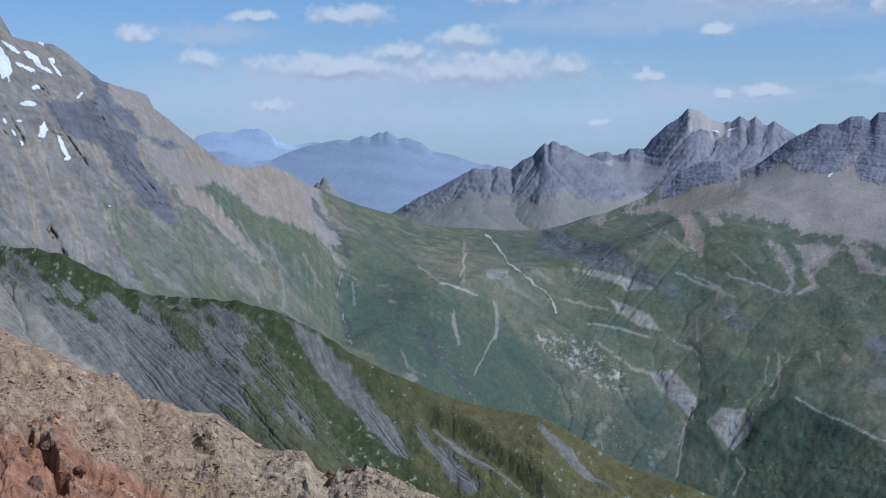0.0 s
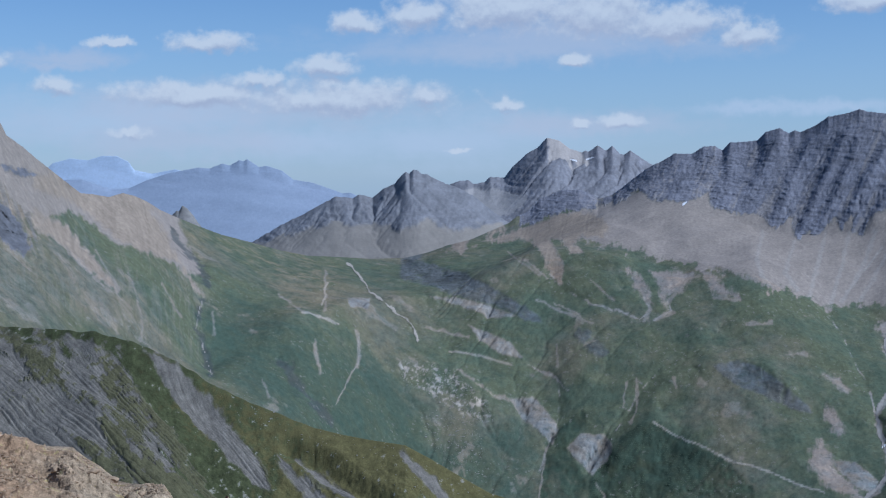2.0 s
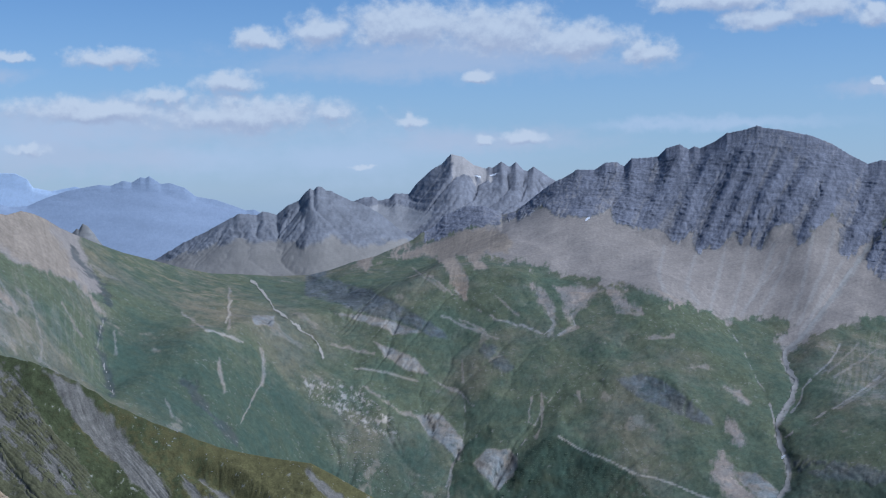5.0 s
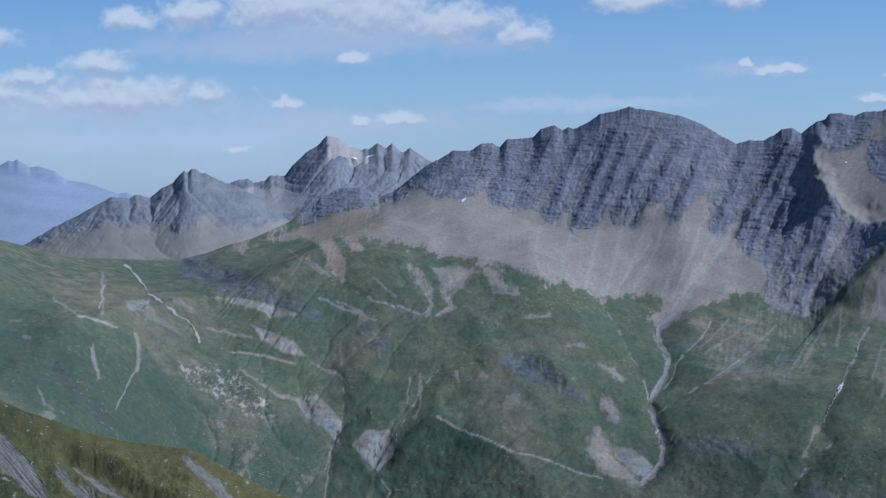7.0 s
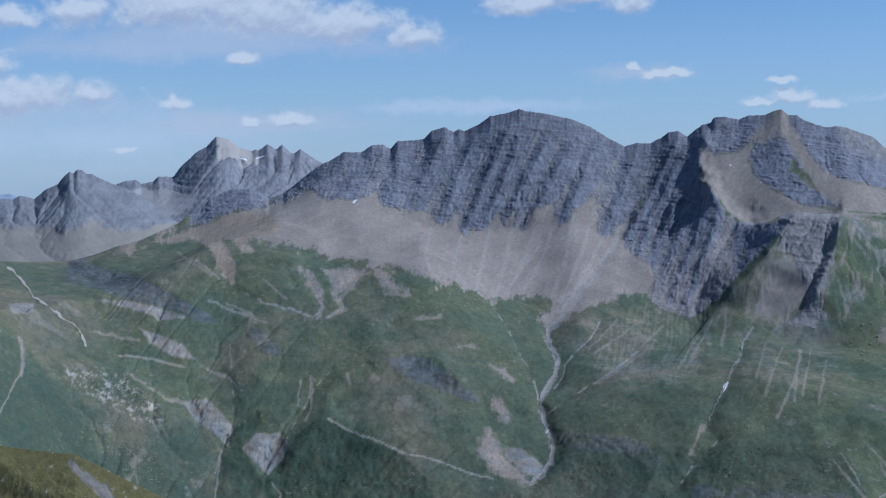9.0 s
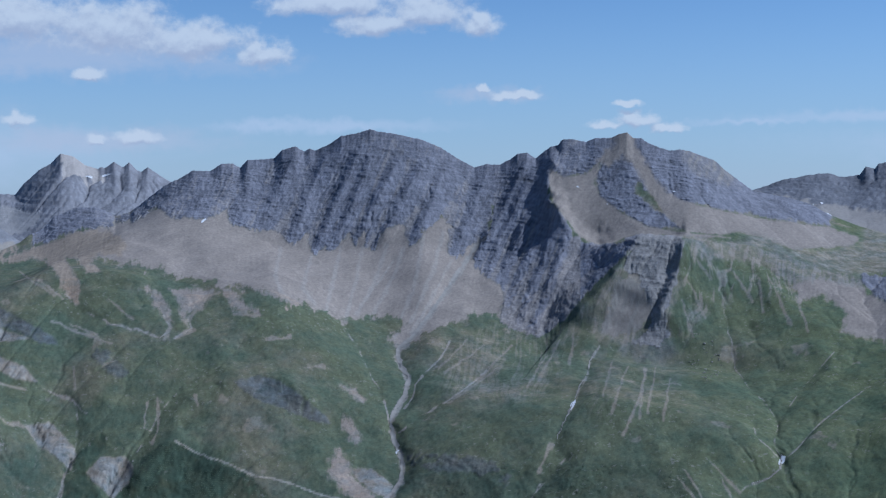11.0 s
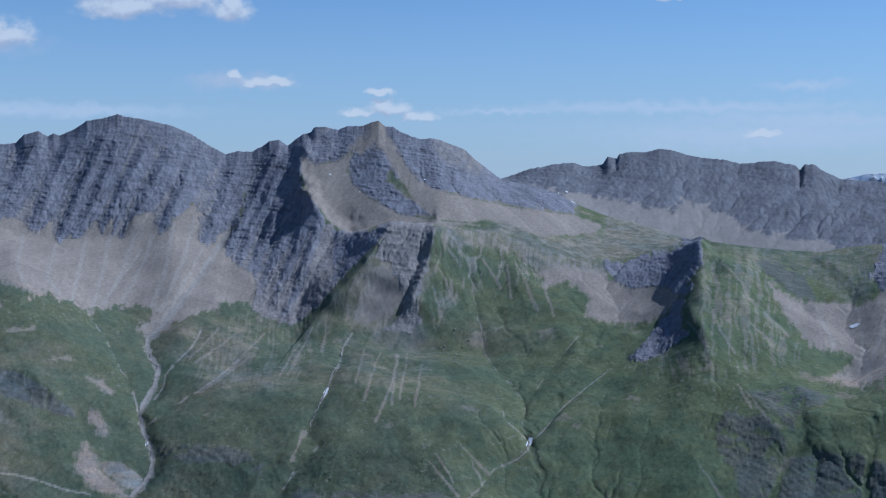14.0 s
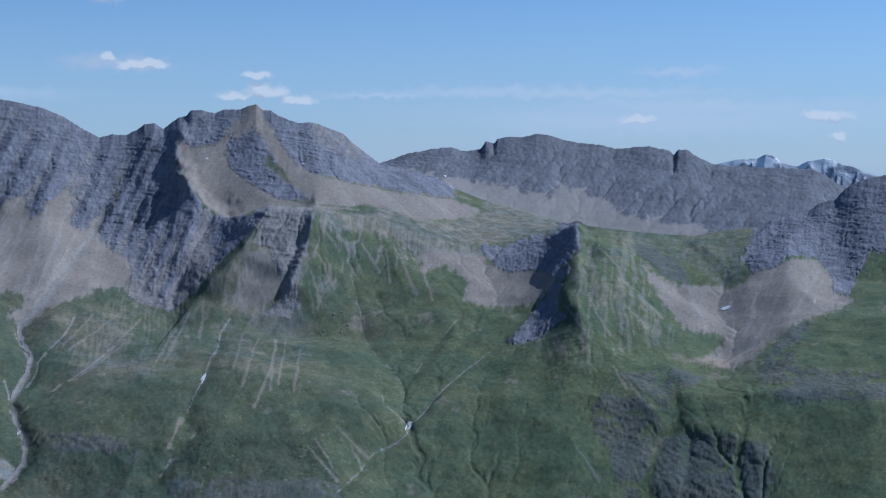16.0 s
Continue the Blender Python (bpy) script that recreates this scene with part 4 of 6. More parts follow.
SNOW_MAIN = [(15.43, -1.28, 0.18, 0.07, 35), (31.1, -2.07, 0.11, 0.04, 0), (30.38, 0, 0.09, 0.04, -10), (31.59, -0.71, 0.09, 0.04, -20), (34.19, -0.2, 0.07, 0.04, 0), (51.09, -5.83, 0.22, 0.08, 20), (30.16, -8.76, 0.36, 0.07, 62), (38.4, -10.72, 0.24, 0.13, 55), (23.09, -10.57, 0.13, 0.07, 60)]
SNOW_BACK = [(40.08, -1.14, 0.20, 0.09, -20), (39.88, -0.67, 0.16, 0.04, 10), (39.56, -0.72, 0.07, 0.04, 0)]
SNOW_PYRAMID = [(11.1, 0.46, 0.16, 0.06, -12), (11.71, 0.55, 0.16, 0.06, 18)]
BLOCKS = [(-16.48, -11.62, 0.50), (-15.46, -11.47, 0.45), (-14.48, -12.56, 0.60), (-16.1, -12.97, 0.70), (-10.44, -11.7, 0.40), (-4.43, -13.02, 0.50), (-3.58, -13, 0.50), (-2.94, -12.92, 0.40)]
K_A = [(9.02, -3.45), (10.01, -4.23)]
K_B = [(13.48, -4.04), (14.14, -5.46), (13.8, -5.94)]
K_C = [(15.75, -4.03), (14.69, -5.32), (14.96, -5.62), (14.34, -5.85)]
K_D = [(16.38, -4.04), (16.62, -4.96), (17.52, -5.09)]
K_E = [(10.28, -5.22), (11.83, -6.01)]
K_F = [(7.69, -8.76), (8.41, -9.16)]
K_G = [(17.88, -6), (18.81, -5.93)]
K_H = [(19.57, -7.12), (20.19, -7.13)]
K_I = [(21.04, -7.98), (21.72, -8.53)]
K_J = [(13.53, -8.21), (13.59, -9.43), (13.29, -10.03)]
K_K = [(15, -8.15), (15.15, -8.53)]
K_L = [(9.57, -5.13), (11.38, -5.89)]
K_M = [(6.35, -7.85), (8.07, -9.07)]
K_N = [(5.12, -6.17), (6.82, -6.61)]
K_O = [(2.3, -6.31), (2.46, -7.08), (2.3, -7.7)]
K_P = [(2.14, -7.86), (1.44, -9.25)]
K_Q = [(0.59, -6.84), (0.74, -7.69)]
K_R = [(9.91, -11.02), (9.6, -13.14)]
K_S = [(9.14, -7.67), (10.35, -8.28), (10.81, -8.72)]
K_T = [(11.96, -12.35), (12.3, -12.84), (11.83, -13.77)]
K_U = [(13.14, -8.42), (13.01, -9.35), (13.28, -9.46)]
K_V = [(-0.78, -4.79), (0.12, -5.48), (1.49, -5.9)]
K_W = [(1.04, -3.9), (1.09, -4.81), (0.99, -5.49)]
K_X = [(32.21, -9.88), (32.89, -8.32), (33.12, -7.2)]
K_Y = [(29.3, -10.25), (28.82, -11.35)]
K_Z = [(47.25, -9.15), (46.68, -8.27)]
SOIL_STREAKS = ((K_A, 0.057), (K_B, 0.102), (K_C, 0.091), (K_D, 0.091), (K_E, 0.057), (K_F, 0.068), (K_G, 0.068), (K_H, 0.068), (K_I, 0.080), (K_J, 0.045), (K_K, 0.057), (K_L, 0.057), (K_M, 0.068), (K_N, 0.068), (K_O, 0.091), (K_P, 0.034), (K_Q, 0.080), (K_R, 0.045), (K_S, 0.045), (K_T, 0.057), (K_U, 0.045), (K_V, 0.057), (K_W, 0.057), (K_X, 0.068), (K_Y, 0.091), (K_Z, 0.057))

# pale runs of soil down the turf, and of fresh stone down the scree
RUNS = (V_A, V_B, V_C, V_D, V_E, V_F, V_G, V_H, V_I, V_J, V_K, V_L, V_M, V_N, V_O, V_P, V_Q, V_R, V_S, V_T, V_U, V_V, V_W, V_X, V_Y, V_Z, W_A, W_B, W_C, W_D, W_E, W_F, W_G, W_H, W_I, W_J, W_K, W_L, W_M, W_N, W_O, W_P, W_Q, W_R, W_S)
SCREE_RUNS = (L_A, L_B, L_C, L_D, L_E, L_F, L_G, L_H, L_I, L_J, L_K, L_L, L_M, L_N)


# the great ribs and hollows: bearings, height, half widths in degrees to the left and right of the run
RIBS = (
    (R_TWIN, 16, 0.5, 1.0), (R_BUTTRESS, 10, 1.0, 1.5), (R_BUTTRESS_B, 12, 0.9, 0.35), (H_TWIN, -12, 1.0, 1.2), (R_POINT, 13, 2.0, 1.3), (R_POINT_B, 7, 0.8, 0.6), (R_EAST, 4, 1.3, 0.8),
    (H_GORGE, -5, 0.9, 0.9), (R_GORGE, 4, 0.9, 0.7), (H_GORGE_B, -4, 0.6, 0.6), (R_CLIFF_FAR, 6, 1.2, 0.5), (R_KNOLL, 8, 1.2, 0.7), (R_CRAG, 7, 1.4, 0.6), (R_MASSIF, 16, 1.5, 1.5), (H_MASSIF, -10, 0.8, 0.8), (R_PASS, 6, 1.6, 1.6),
    (R_HUMP, 9, 1.0, 1.0), (R_SHRUB, 13, 1.3, 0.7), (R_SLAB_B, 3, 0.7, 0.5), (R_SLAB_C, 3, 0.7, 0.5), (R_SHELF_A, 3, 0.8, 0.5), (R_SHELF_B, 4, 0.8, 0.5), (R_EAST_B, 7, 0.8, 0.5), (R_EAST_C, 8, 0.9, 0.5),
    (R_MID_A, 5, 0.7, 0.4), (R_MID_B, 6, 0.8, 0.4), (R_MID_C, 7, 0.8, 0.45), (R_MID_D, 7, 0.8, 0.4), (R_MID_E, 6, 0.6, 0.35), (R_MID_F, 6, 0.6, 0.35), (R_MID_G, 7, 0.6, 0.4), (R_MID_H, 7, 0.8, 0.4), (R_MID_I, 7, 0.8, 0.4), (R_MID_J, 7, 0.8, 0.45),
    (R_FLANK_A, 6, 0.5, 0.35), (R_FLANK_B, 5, 0.4, 0.3), (R_FLANK_C, 6, 0.45, 0.35), (R_FLANK_D, 5, 0.4, 0.3), (R_FLANK_E, 5, 0.4, 0.3), (R_FLANK_F, 5, 0.4, 0.3), (R_BOWL_A, 7, 0.3, 0.25), (R_BOWL_B, 7, 0.3, 0.25),
)
# stream beds: bearings, half width in degrees, depth of the gully
STREAMS = (
    (S_MAIN, 0.13, 8), (S_FAN_A, 0.05, 4), (S_FAN_B, 0.05, 2), (S_FAN_C, 0.05, 5), (S_FAN_D, 0.05, 4), (S_MID, 0.06, 7), (S_MID_B, 0.08, 8), (S_EAST, 0.05, 7), (S_EAST_B, 0.04, 5), (S_WEST, 0.035, 6), (S_WEST_B, 0.03, 6),
    (S_CREEK_A, 0.06, 3), (S_CREEK_B, 0.05, 3), (S_CREEK_C, 0.006, 4), (S_FAR_A, 0.05, 4), (S_FAR_B, 0.05, 4), (S_FAR_C, 0.07, 3), (S_EAST_C, 0.03, 5), (S_EAST_D, 0.04, 5), (S_EAST_F, 0.03, 4),
)

build_sky()

# ---- materials ----
def ground_material(name, rough=0.95, grain=(0.4, 3.0), bump=0.3, reach=1.0):
    """Soil, rock and turf: the surface's own colour with grain and fine relief at two scales."""
    m = bpy.data.materials.new(name)
    m.use_nodes = True
    t = Nodes(m.node_tree)
    b = m.node_tree.nodes["Principled BSDF"]
    base = t.add("ShaderNodeAttribute")
    base.attribute_name = "albedo"
    where = t.add("ShaderNodeTexCoord").outputs["Object"]
    n1 = t.add("ShaderNodeTexNoise", Vector=where, Scale=grain[0], Detail=4.0, Roughness=0.65)
    n2 = t.add("ShaderNodeTexNoise", Vector=where, Scale=grain[1], Detail=3.0, Roughness=0.6)
    both = t.math("ADD", n1.outputs[0], n2.outputs[0])
    tone = t.math("MULTIPLY_ADD", both, reach, 1.0 - reach)
    grey = t.add("ShaderNodeCombineColor", Red=tone, Green=tone, Blue=tone)
    col = t.mix(1.0, base.outputs["Color"], grey.outputs[0], "MULTIPLY")
    m.node_tree.links.new(col, b.inputs["Base Color"])
    b.inputs["Roughness"].default_value = rough
    b.inputs["Specular IOR Level"].default_value = 0.15
    bm = t.add("ShaderNodeBump", Strength=bump, Distance=1.0 / grain[1], Height=n2.outputs[0])
    m.node_tree.links.new(bm.outputs[0], b.inputs["Normal"])
    return m


def layered_rock(name, dip, depth=1.0):
    """Rock in thin tilted beds, broken by cracks: ledges catch the light, soft beds are set back."""
    m = bpy.data.materials.new(name)
    m.use_nodes = True
    t = Nodes(m.node_tree)
    b = m.node_tree.nodes["Principled BSDF"]
    base = t.add("ShaderNodeAttribute")
    base.attribute_name = "albedo"
    where = t.add("ShaderNodeTexCoord").outputs["Object"]
    beds = t.add("ShaderNodeMapping", Vector=where)
    beds.inputs["Rotation"].default_value = (radians(12), radians(-dip), 0)
    beds.inputs["Scale"].default_value = (0.012, 0.012, 0.16)
    n1 = t.add("ShaderNodeTexNoise", Vector=beds.outputs[0], Scale=1.0, Detail=5.0, Roughness=0.7).outputs[0]
    n2 = t.add("ShaderNodeTexNoise", Vector=where, Scale=0.12, Detail=5.0, Roughness=0.7).outputs[0]
    ledge = t.step(n1, 0.34, 0.62)
    tone = t.math("ADD", t.math("MULTIPLY_ADD", ledge, 0.1 * depth, 0.62 - 0.06 * depth), t.math("MULTIPLY", n2, 0.72))
    grey = t.add("ShaderNodeCombineColor", Red=tone, Green=tone, Blue=tone)
    col = t.mix(1.0, base.outputs["Color"], grey.outputs[0], "MULTIPLY")
    m.node_tree.links.new(col, b.inputs["Base Color"])
    b.inputs["Roughness"].default_value = 0.95
    b.inputs["Specular IOR Level"].default_value = 0.15
    bm = t.add("ShaderNodeBump", Strength=0.3 * depth, Distance=5.0, Height=t.math("MULTIPLY_ADD", n2, 1.0, n1))
    m.node_tree.links.new(bm.outputs[0], b.inputs["Normal"])
    return m


def turf_material(name):
    """Alpine turf over soil: dark and dry patches, with small pale stones and bare spots."""
    m = ground_material(name, grain=(0.12, 0.4), reach=0.4, bump=0.2)
    t = Nodes(m.node_tree)
    b = m.node_tree.nodes["Principled BSDF"]
    old = b.inputs["Base Color"].links[0].from_socket
    where = t.add("ShaderNodeTexCoord").outputs["Object"]
    wide = t.add("ShaderNodeTexNoise", Vector=where, Scale=0.012, Detail=6.0, Roughness=0.65).outputs[0]
    mid = t.add("ShaderNodeTexNoise", Vector=where, Scale=0.05, Detail=5.0, Roughness=0.7).outputs[0]
    spot = t.add("ShaderNodeTexNoise", Vector=where, Scale=0.16, Detail=3.0, Roughness=0.6).outputs[0]
    dry = t.step(t.math("MULTIPLY_ADD", mid, 0.6, wide), 0.72, 0.95)
    col = t.mix(t.math("MULTIPLY", dry, 0.7), old, (1.22, 1.1, 0.97, 1), "MULTIPLY")
    lush = t.step(t.math("MULTIPLY_ADD", mid, 0.6, wide), 0.82, 0.6)
    col = t.mix(t.math("MULTIPLY", lush, 0.7), col, (0.78, 0.9, 0.95, 1), "MULTIPLY")
    low = t.add("ShaderNodeTexNoise", Vector=where, Scale=0.11, Detail=4.0, Roughness=0.65).outputs[0]
    tuft = t.math("MULTIPLY", t.step(low, 0.46, 0.36), t.step(wide, 0.62, 0.48))
    col = t.mix(t.math("MULTIPLY", tuft, 0.35), col, (0.036, 0.055, 0.042, 1))
    stony = t.math("MULTIPLY", t.step(spot, 0.6, 0.66), t.step(wide, 0.44, 0.58))
    col = t.mix(t.math("MULTIPLY", stony, 0.4), col, (0.25, 0.235, 0.21, 1))
    m.node_tree.links.new(col, b.inputs["Base Color"])
    return m


FAR_GROUND = ground_material("far_ground", grain=(0.12, 0.4), reach=0.35, bump=0.15)
BEDS, BEDS_WEST = layered_rock("layered_rock", 16), layered_rock("tilted_rock", 42)
BEDS_FAR = layered_rock("far_rock", 24, 0.45)
TURF = turf_material("alpine_turf")
MID_GROUND = ground_material("mid_ground", grain=(0.25, 1.5), reach=0.9)
NEAR_GROUND = ground_material("near_ground", grain=(4.0, 20.0), reach=1.5, bump=0.8)


def plain_material(name, colour, rough, grain):
    m = bpy.data.materials.new(name)
    m.use_nodes = True
    t = Nodes(m.node_tree)
    b = m.node_tree.nodes["Principled BSDF"]
    where = t.add("ShaderNodeTexCoord").outputs["Object"]
    n = t.add("ShaderNodeTexNoise", Vector=where, Scale=grain, Detail=5.0)
    col = t.mix(n.outputs[0], (*[c * 0.7 for c in colour], 1), (*[min(1, c * 1.3) for c in colour], 1))
    m.node_tree.links.new(col, b.inputs["Base Color"])
    b.inputs["Roughness"].default_value = rough
    b.inputs["Specular IOR Level"].default_value = 0.2
    return m


SNOW = plain_material("old_snow", (0.6, 0.6, 0.62), 0.7, 0.1)
TRACK = plain_material("track_gravel", (0.3, 0.27, 0.23), 0.95, 0.2)
BED = plain_material("stream_gravel", (0.25, 0.232, 0.212), 0.9, 0.12)
BOULDER = plain_material("boulder", (0.28, 0.262, 0.235), 0.95, 0.3)
SCRUB = plain_material("scrub_leaves", (0.075, 0.1, 0.06), 0.9, 0.15)
STONE_TAN = plain_material("stone_tan", (0.32, 0.235, 0.155), 0.95, 2.0)
BLOCK = plain_material("dark_block", (0.13, 0.075, 0.05), 0.95, 3.0)
STONE_RED = plain_material("stone_red", (0.27, 0.112, 0.045), 0.95, 2.0)


# ---- terrain ----
def grid_mesh(name, x, y, z, colour, material, keep=None, flat=True):
    """A sheet from rows of places, with a colour at each; keep picks the faces."""
    nv, nu = x.shape
    idx = np.arange(nv * nu).reshape(nv, nu)
    quads = np.stack([idx[:-1, :-1], idx[:-1, 1:], idx[1:, 1:], idx[1:, :-1]], -1).reshape(-1, 4)
    if keep is not None:
        quads = quads[keep.ravel()]
    used, quads = np.unique(quads, return_inverse=True)
    quads = quads.reshape(-1, 4)
    me = bpy.data.meshes.new(name)
    me.vertices.add(len(used))
    me.vertices.foreach_set("co", np.stack([x.ravel()[used], y.ravel()[used], z.ravel()[used]], -1).astype(np.float32).ravel())
    me.loops.add(quads.size)
    me.loops.foreach_set("vertex_index", quads.astype(np.int32).ravel())
    me.polygons.add(len(quads))
    me.polygons.foreach_set("loop_start", np.arange(0, quads.size, 4, dtype=np.int32))
    me.update(calc_edges=True)
    me.validate()
    if not flat:
        me.shade_smooth()
    if colour is not None:
        a = me.attributes.new("albedo", "FLOAT_COLOR", "POINT")
        c = np.ones((len(used), 4), np.float32)
        c[:, :3] = colour.reshape(-1, 3)[used]
        a.data.foreach_set("color", c.ravel())
    me.materials.append(material)
    return new(name, me)


def loft(az, levels, rows, back=((25, -12), (110, -80), (420, -330))):
    """Rows of distance and height through the levels (rise in degrees, distance), then down the far side."""
    rs = [np.broadcast_to(r, az.shape).astype(float) for _, r in levels]
    zs = [EYE + r * np.tan(np.radians(np.broadcast_to(e, az.shape))) for (e, _), r in zip(levels, rs)]
    R, Z = [], []
    for k, n in enumerate(rows):
        for i in range(n):
            f = i / n
            R.append(rs[k] * (1 - f) + rs[k + 1] * f)
            Z.append(zs[k] * (1 - f) + zs[k + 1] * f)
    R.append(rs[-1])
    Z.append(zs[-1])
    for dr, dz in back:
        R.append(rs[-1] + dr)
        Z.append(zs[-1] + dz)
    return np.array(R), np.array(Z)


def soften(v, n, fixed):
    """Rounds the breaks between the levels up to the row fixed, the crest; the far side stays."""
    k = np.hanning(n + 2)[1:-1]
    k /= k.sum()
    front = v[:fixed + 1]
    beyond = 2 * front[-1:] - front[-2:-n - 2:-1]
    pad = np.concatenate([np.repeat(front[:1], n, 0), front, beyond])
    s = sum(k[i] * pad[i + n - n // 2:i + n - n // 2 + front.shape[0]] for i in range(n))
    return np.concatenate([s[:-1], v[fixed:]])


def paint(colour, mask, tone):
    colour[...] = colour * (1 - mask[..., None]) + tone * mask[..., None]


def tone_of(rgb, variation):
    return np.array(rgb, np.float32) * (1 + variation[..., None])


def place(az, R):
    a = np.radians(az)[None, :]
    return R * np.sin(a), R * np.cos(a)


# the main sheet: valley, western massif, the two great mountains and the eastern ridge
def main_land():
    az = np.arange(-20, 60.6, 0.0355)
    crest = along([p for p in CREST_WEST if p[0] < 7.4] + CREST_MIDDLE + CREST_EAST + CREST_FAR_EAST, az)
    levels = [
        (np.full(az.shape, -27.0), np.interp(az, [-20, -5, 4], [510, 830, 1200])),
        (blur(along(VALLEY_LOW, az), 90), np.interp(az, [-20, -5, 4, 12, 60], [780, 1200, 1710, 1790, 1670])),
        (blur(along(VALLEY, az), 70), np.interp(az, [-20, -5, 4, 10, 60], [880, 1390, 1890, 2040, 1870])),
        (blur(along(FOOT_WEST + FOOT_EAST, az), 50), np.interp(az, [-20, -10, -4, 4, 10, 14, 36, 46, 60], [1040, 1350, 1700, 2190, 2330, 2290, 2220, 2080, 2150])),
        (blur(along(ROCKFOOT_WEST + ROCKFOOT_EAST, az), 21), np.interp(az, [-20, -10, -4, 4, 7, 12, 22, 29, 33, 36, 40, 43, 45, 46, 48, 60], [1230, 1600, 2000, 2430, 2450, 2620, 2580, 2570, 2570, 2550, 2580, 2570, 2440, 2330, 2350, 2460])),
        (crest, np.interp(az, [-20, -10, -4, 4, 7, 10, 14, 22, 34, 39, 41, 44.5, 46.2, 48, 60], [1400, 1780, 2250, 2640, 2680, 2950, 2850, 2790, 2760, 2900, 2900, 2850, 2540, 2540, 2720])),
    ]
    levels = [(e, blur(np.broadcast_to(r, az.shape), 61)) for e, r in levels]
    (e3, r3), (e4, r4) = levels[-2:]
    levels.insert(-1, (np.minimum(0.3 * e3 + 0.7 * blur(e4, 45), e4 - 0.25), 0.3 * r3 + 0.7 * r4))
    rows = (25, 95, 110, 95, 75, 40)
    R, Z = loft(az, levels, rows)
    top = sum(rows)
    R, Z = soften(R, 13, top), soften(Z, 13, top)
    A = np.broadcast_to(az[None, :], R.shape)
    v = np.arange(R.shape[0])[:, None] * np.ones_like(R)
    back = R.shape[0] - top - 1
    fade = smooth(top - v, 0, 22)
    x, y = place(az, R)
    s = np.radians(A) * 2800.0

    # ---- great ribs and hollows: the ground comes forward or draws back along the line of sight ----
    hills = fbm(x / 260, y / 260, 41, 4, 0.5) + 0.35 * ridged(x / 130, y / 130, 43, 2, 0.5)
    low = 1 - smooth(v, 290, 340)
    Z = Z + fade * low * 9 * hills
    E = np.degrees(np.arctan2(Z - EYE, R))
    warp = 0.09 * fbm(A * 2.2, E * 2.2, 5, 4)
    push = np.zeros_like(R)
    comb = np.zeros_like(R, np.float32)
    for line, height, wide, other in RIBS:
        g = near_line(A + warp, E + warp, line, max(wide, other), True)
        g = np.where(g > 0, g, -g * wide / other)
        ends = smooth(np.hypot(A - line[-1][0], E - line[-1][1]), 0, 1.4 * wide)
        if line in (R_MID_A, R_MID_B, R_MID_C, R_MID_D, R_MID_E, R_MID_F, R_MID_G, R_MID_H, R_MID_I, R_MID_J, R_FLANK_A, R_FLANK_B, R_FLANK_C, R_FLANK_D, R_FLANK_E, R_FLANK_F):
            comb = np.maximum(comb, 1 - smooth(g, 0.0, wide))
        push = push + ends * height * (1 - smooth(g, -0.35 * wide, wide)) / (1 - smooth(np.float32(0), -0.35 * wide, wide))
    stream = np.full(R.shape, 9.0, np.float32)
    trunk = near_line(A, E, S_MAIN, 1.0) < 0.6
    for line, wide, depth in STREAMS:
        g = near_line(A + 0.6 * warp, E + 0.6 * warp, line, 1.3)
        push = push - depth * (1 - smooth(g, -0.2, 0.25 + 0.045 * depth))
        stream = np.minimum(stream, g / wide)
    # the buttress under the scree bowl: a shelf at its rim, a steep side to the west and a long slope to the east
    rim = along([(29.0, -1.6), (31.27, -2.32), (32.85, -1.93), (34.5, -1.97), (37.0, -2.3), (39.0, -2.9)], az)[None, :]
    g = near_line(A + warp, E + warp, R_BUTTRESS, 6.0, True)
    wide = np.interp(E, [-6.0, -2.0], [0.6, 1.8])
    out, _ = slope_of(az, R, Z)
    steep = smooth(box_mean(np.clip(out, 0, 2), 12), 0.25, 0.55)
    push = box_mean(push, 2)
    side = np.where(g > 0, 1 - smooth(g, 0.6, 5.5), np.clip(1 + g / wide, 0, 1))
    block = smooth(rim - E, -0.02, 0.1) * smooth(E, -8.5, -2.4) * side * 62 * wide * (np.abs(A - 33) < 7)
    R = R - 1.25 * fade * (push * steep + block)
    Z = Z + fade * push * (1 - steep) * 0.6
    E = np.degrees(np.arctan2(Z - EYE, R + 1.25 * fade * (push * steep + block)))
    R[:top + 1] = np.maximum.accumulate(R[:top + 1], 0)
    R[top + 1:] = R[top] + np.array([[25.0], [110.0], [420.0]])
    Z[:top + 1] = EYE + R[:top + 1] * np.tan(np.radians(E[:top + 1]))
    x, y = place(az, R)

    # ---- gullies ----
    E = np.degrees(np.arctan2(Z - EYE, R))
    out, right = slope_of(az, R, Z)
    aside = np.interp(az, [-20, -2, 4, 8, 12, 18, 27, 33, 34.5, 37, 42, 45.5, 46.2, 47, 50, 52.5, 55, 60], [-0.9, -0.9, -0.3, 0.3, 0.7, 1.05, 1.15, 1.05, 0.3, -0.3, 0.1, 0.5, 0.1, -0.6, -0.6, 0, 0.9, 0.9])
    cut, flow = np.zeros_like(R, np.float32), np.zeros_like(R, np.float32)
    cut[:top + 1], flow[:top + 1] = erode(az, R[:top + 1], Z[:top + 1], aside, 0.025, 30, 601, 45, 110.0, 9.0)
    cut = np.clip(cut, -14, 14)
    ribs = cut / 8
    bed = smooth(flow, 2.6, 3.6)

    # thin runs down the slope
    down = (7.0 - E) * 48
    fall = s + blur(aside, 401)[None, :] * 0.5 * 560 * np.tanh(down / 560) + 7 * fbm(x / 90, y / 90, 621, 3)
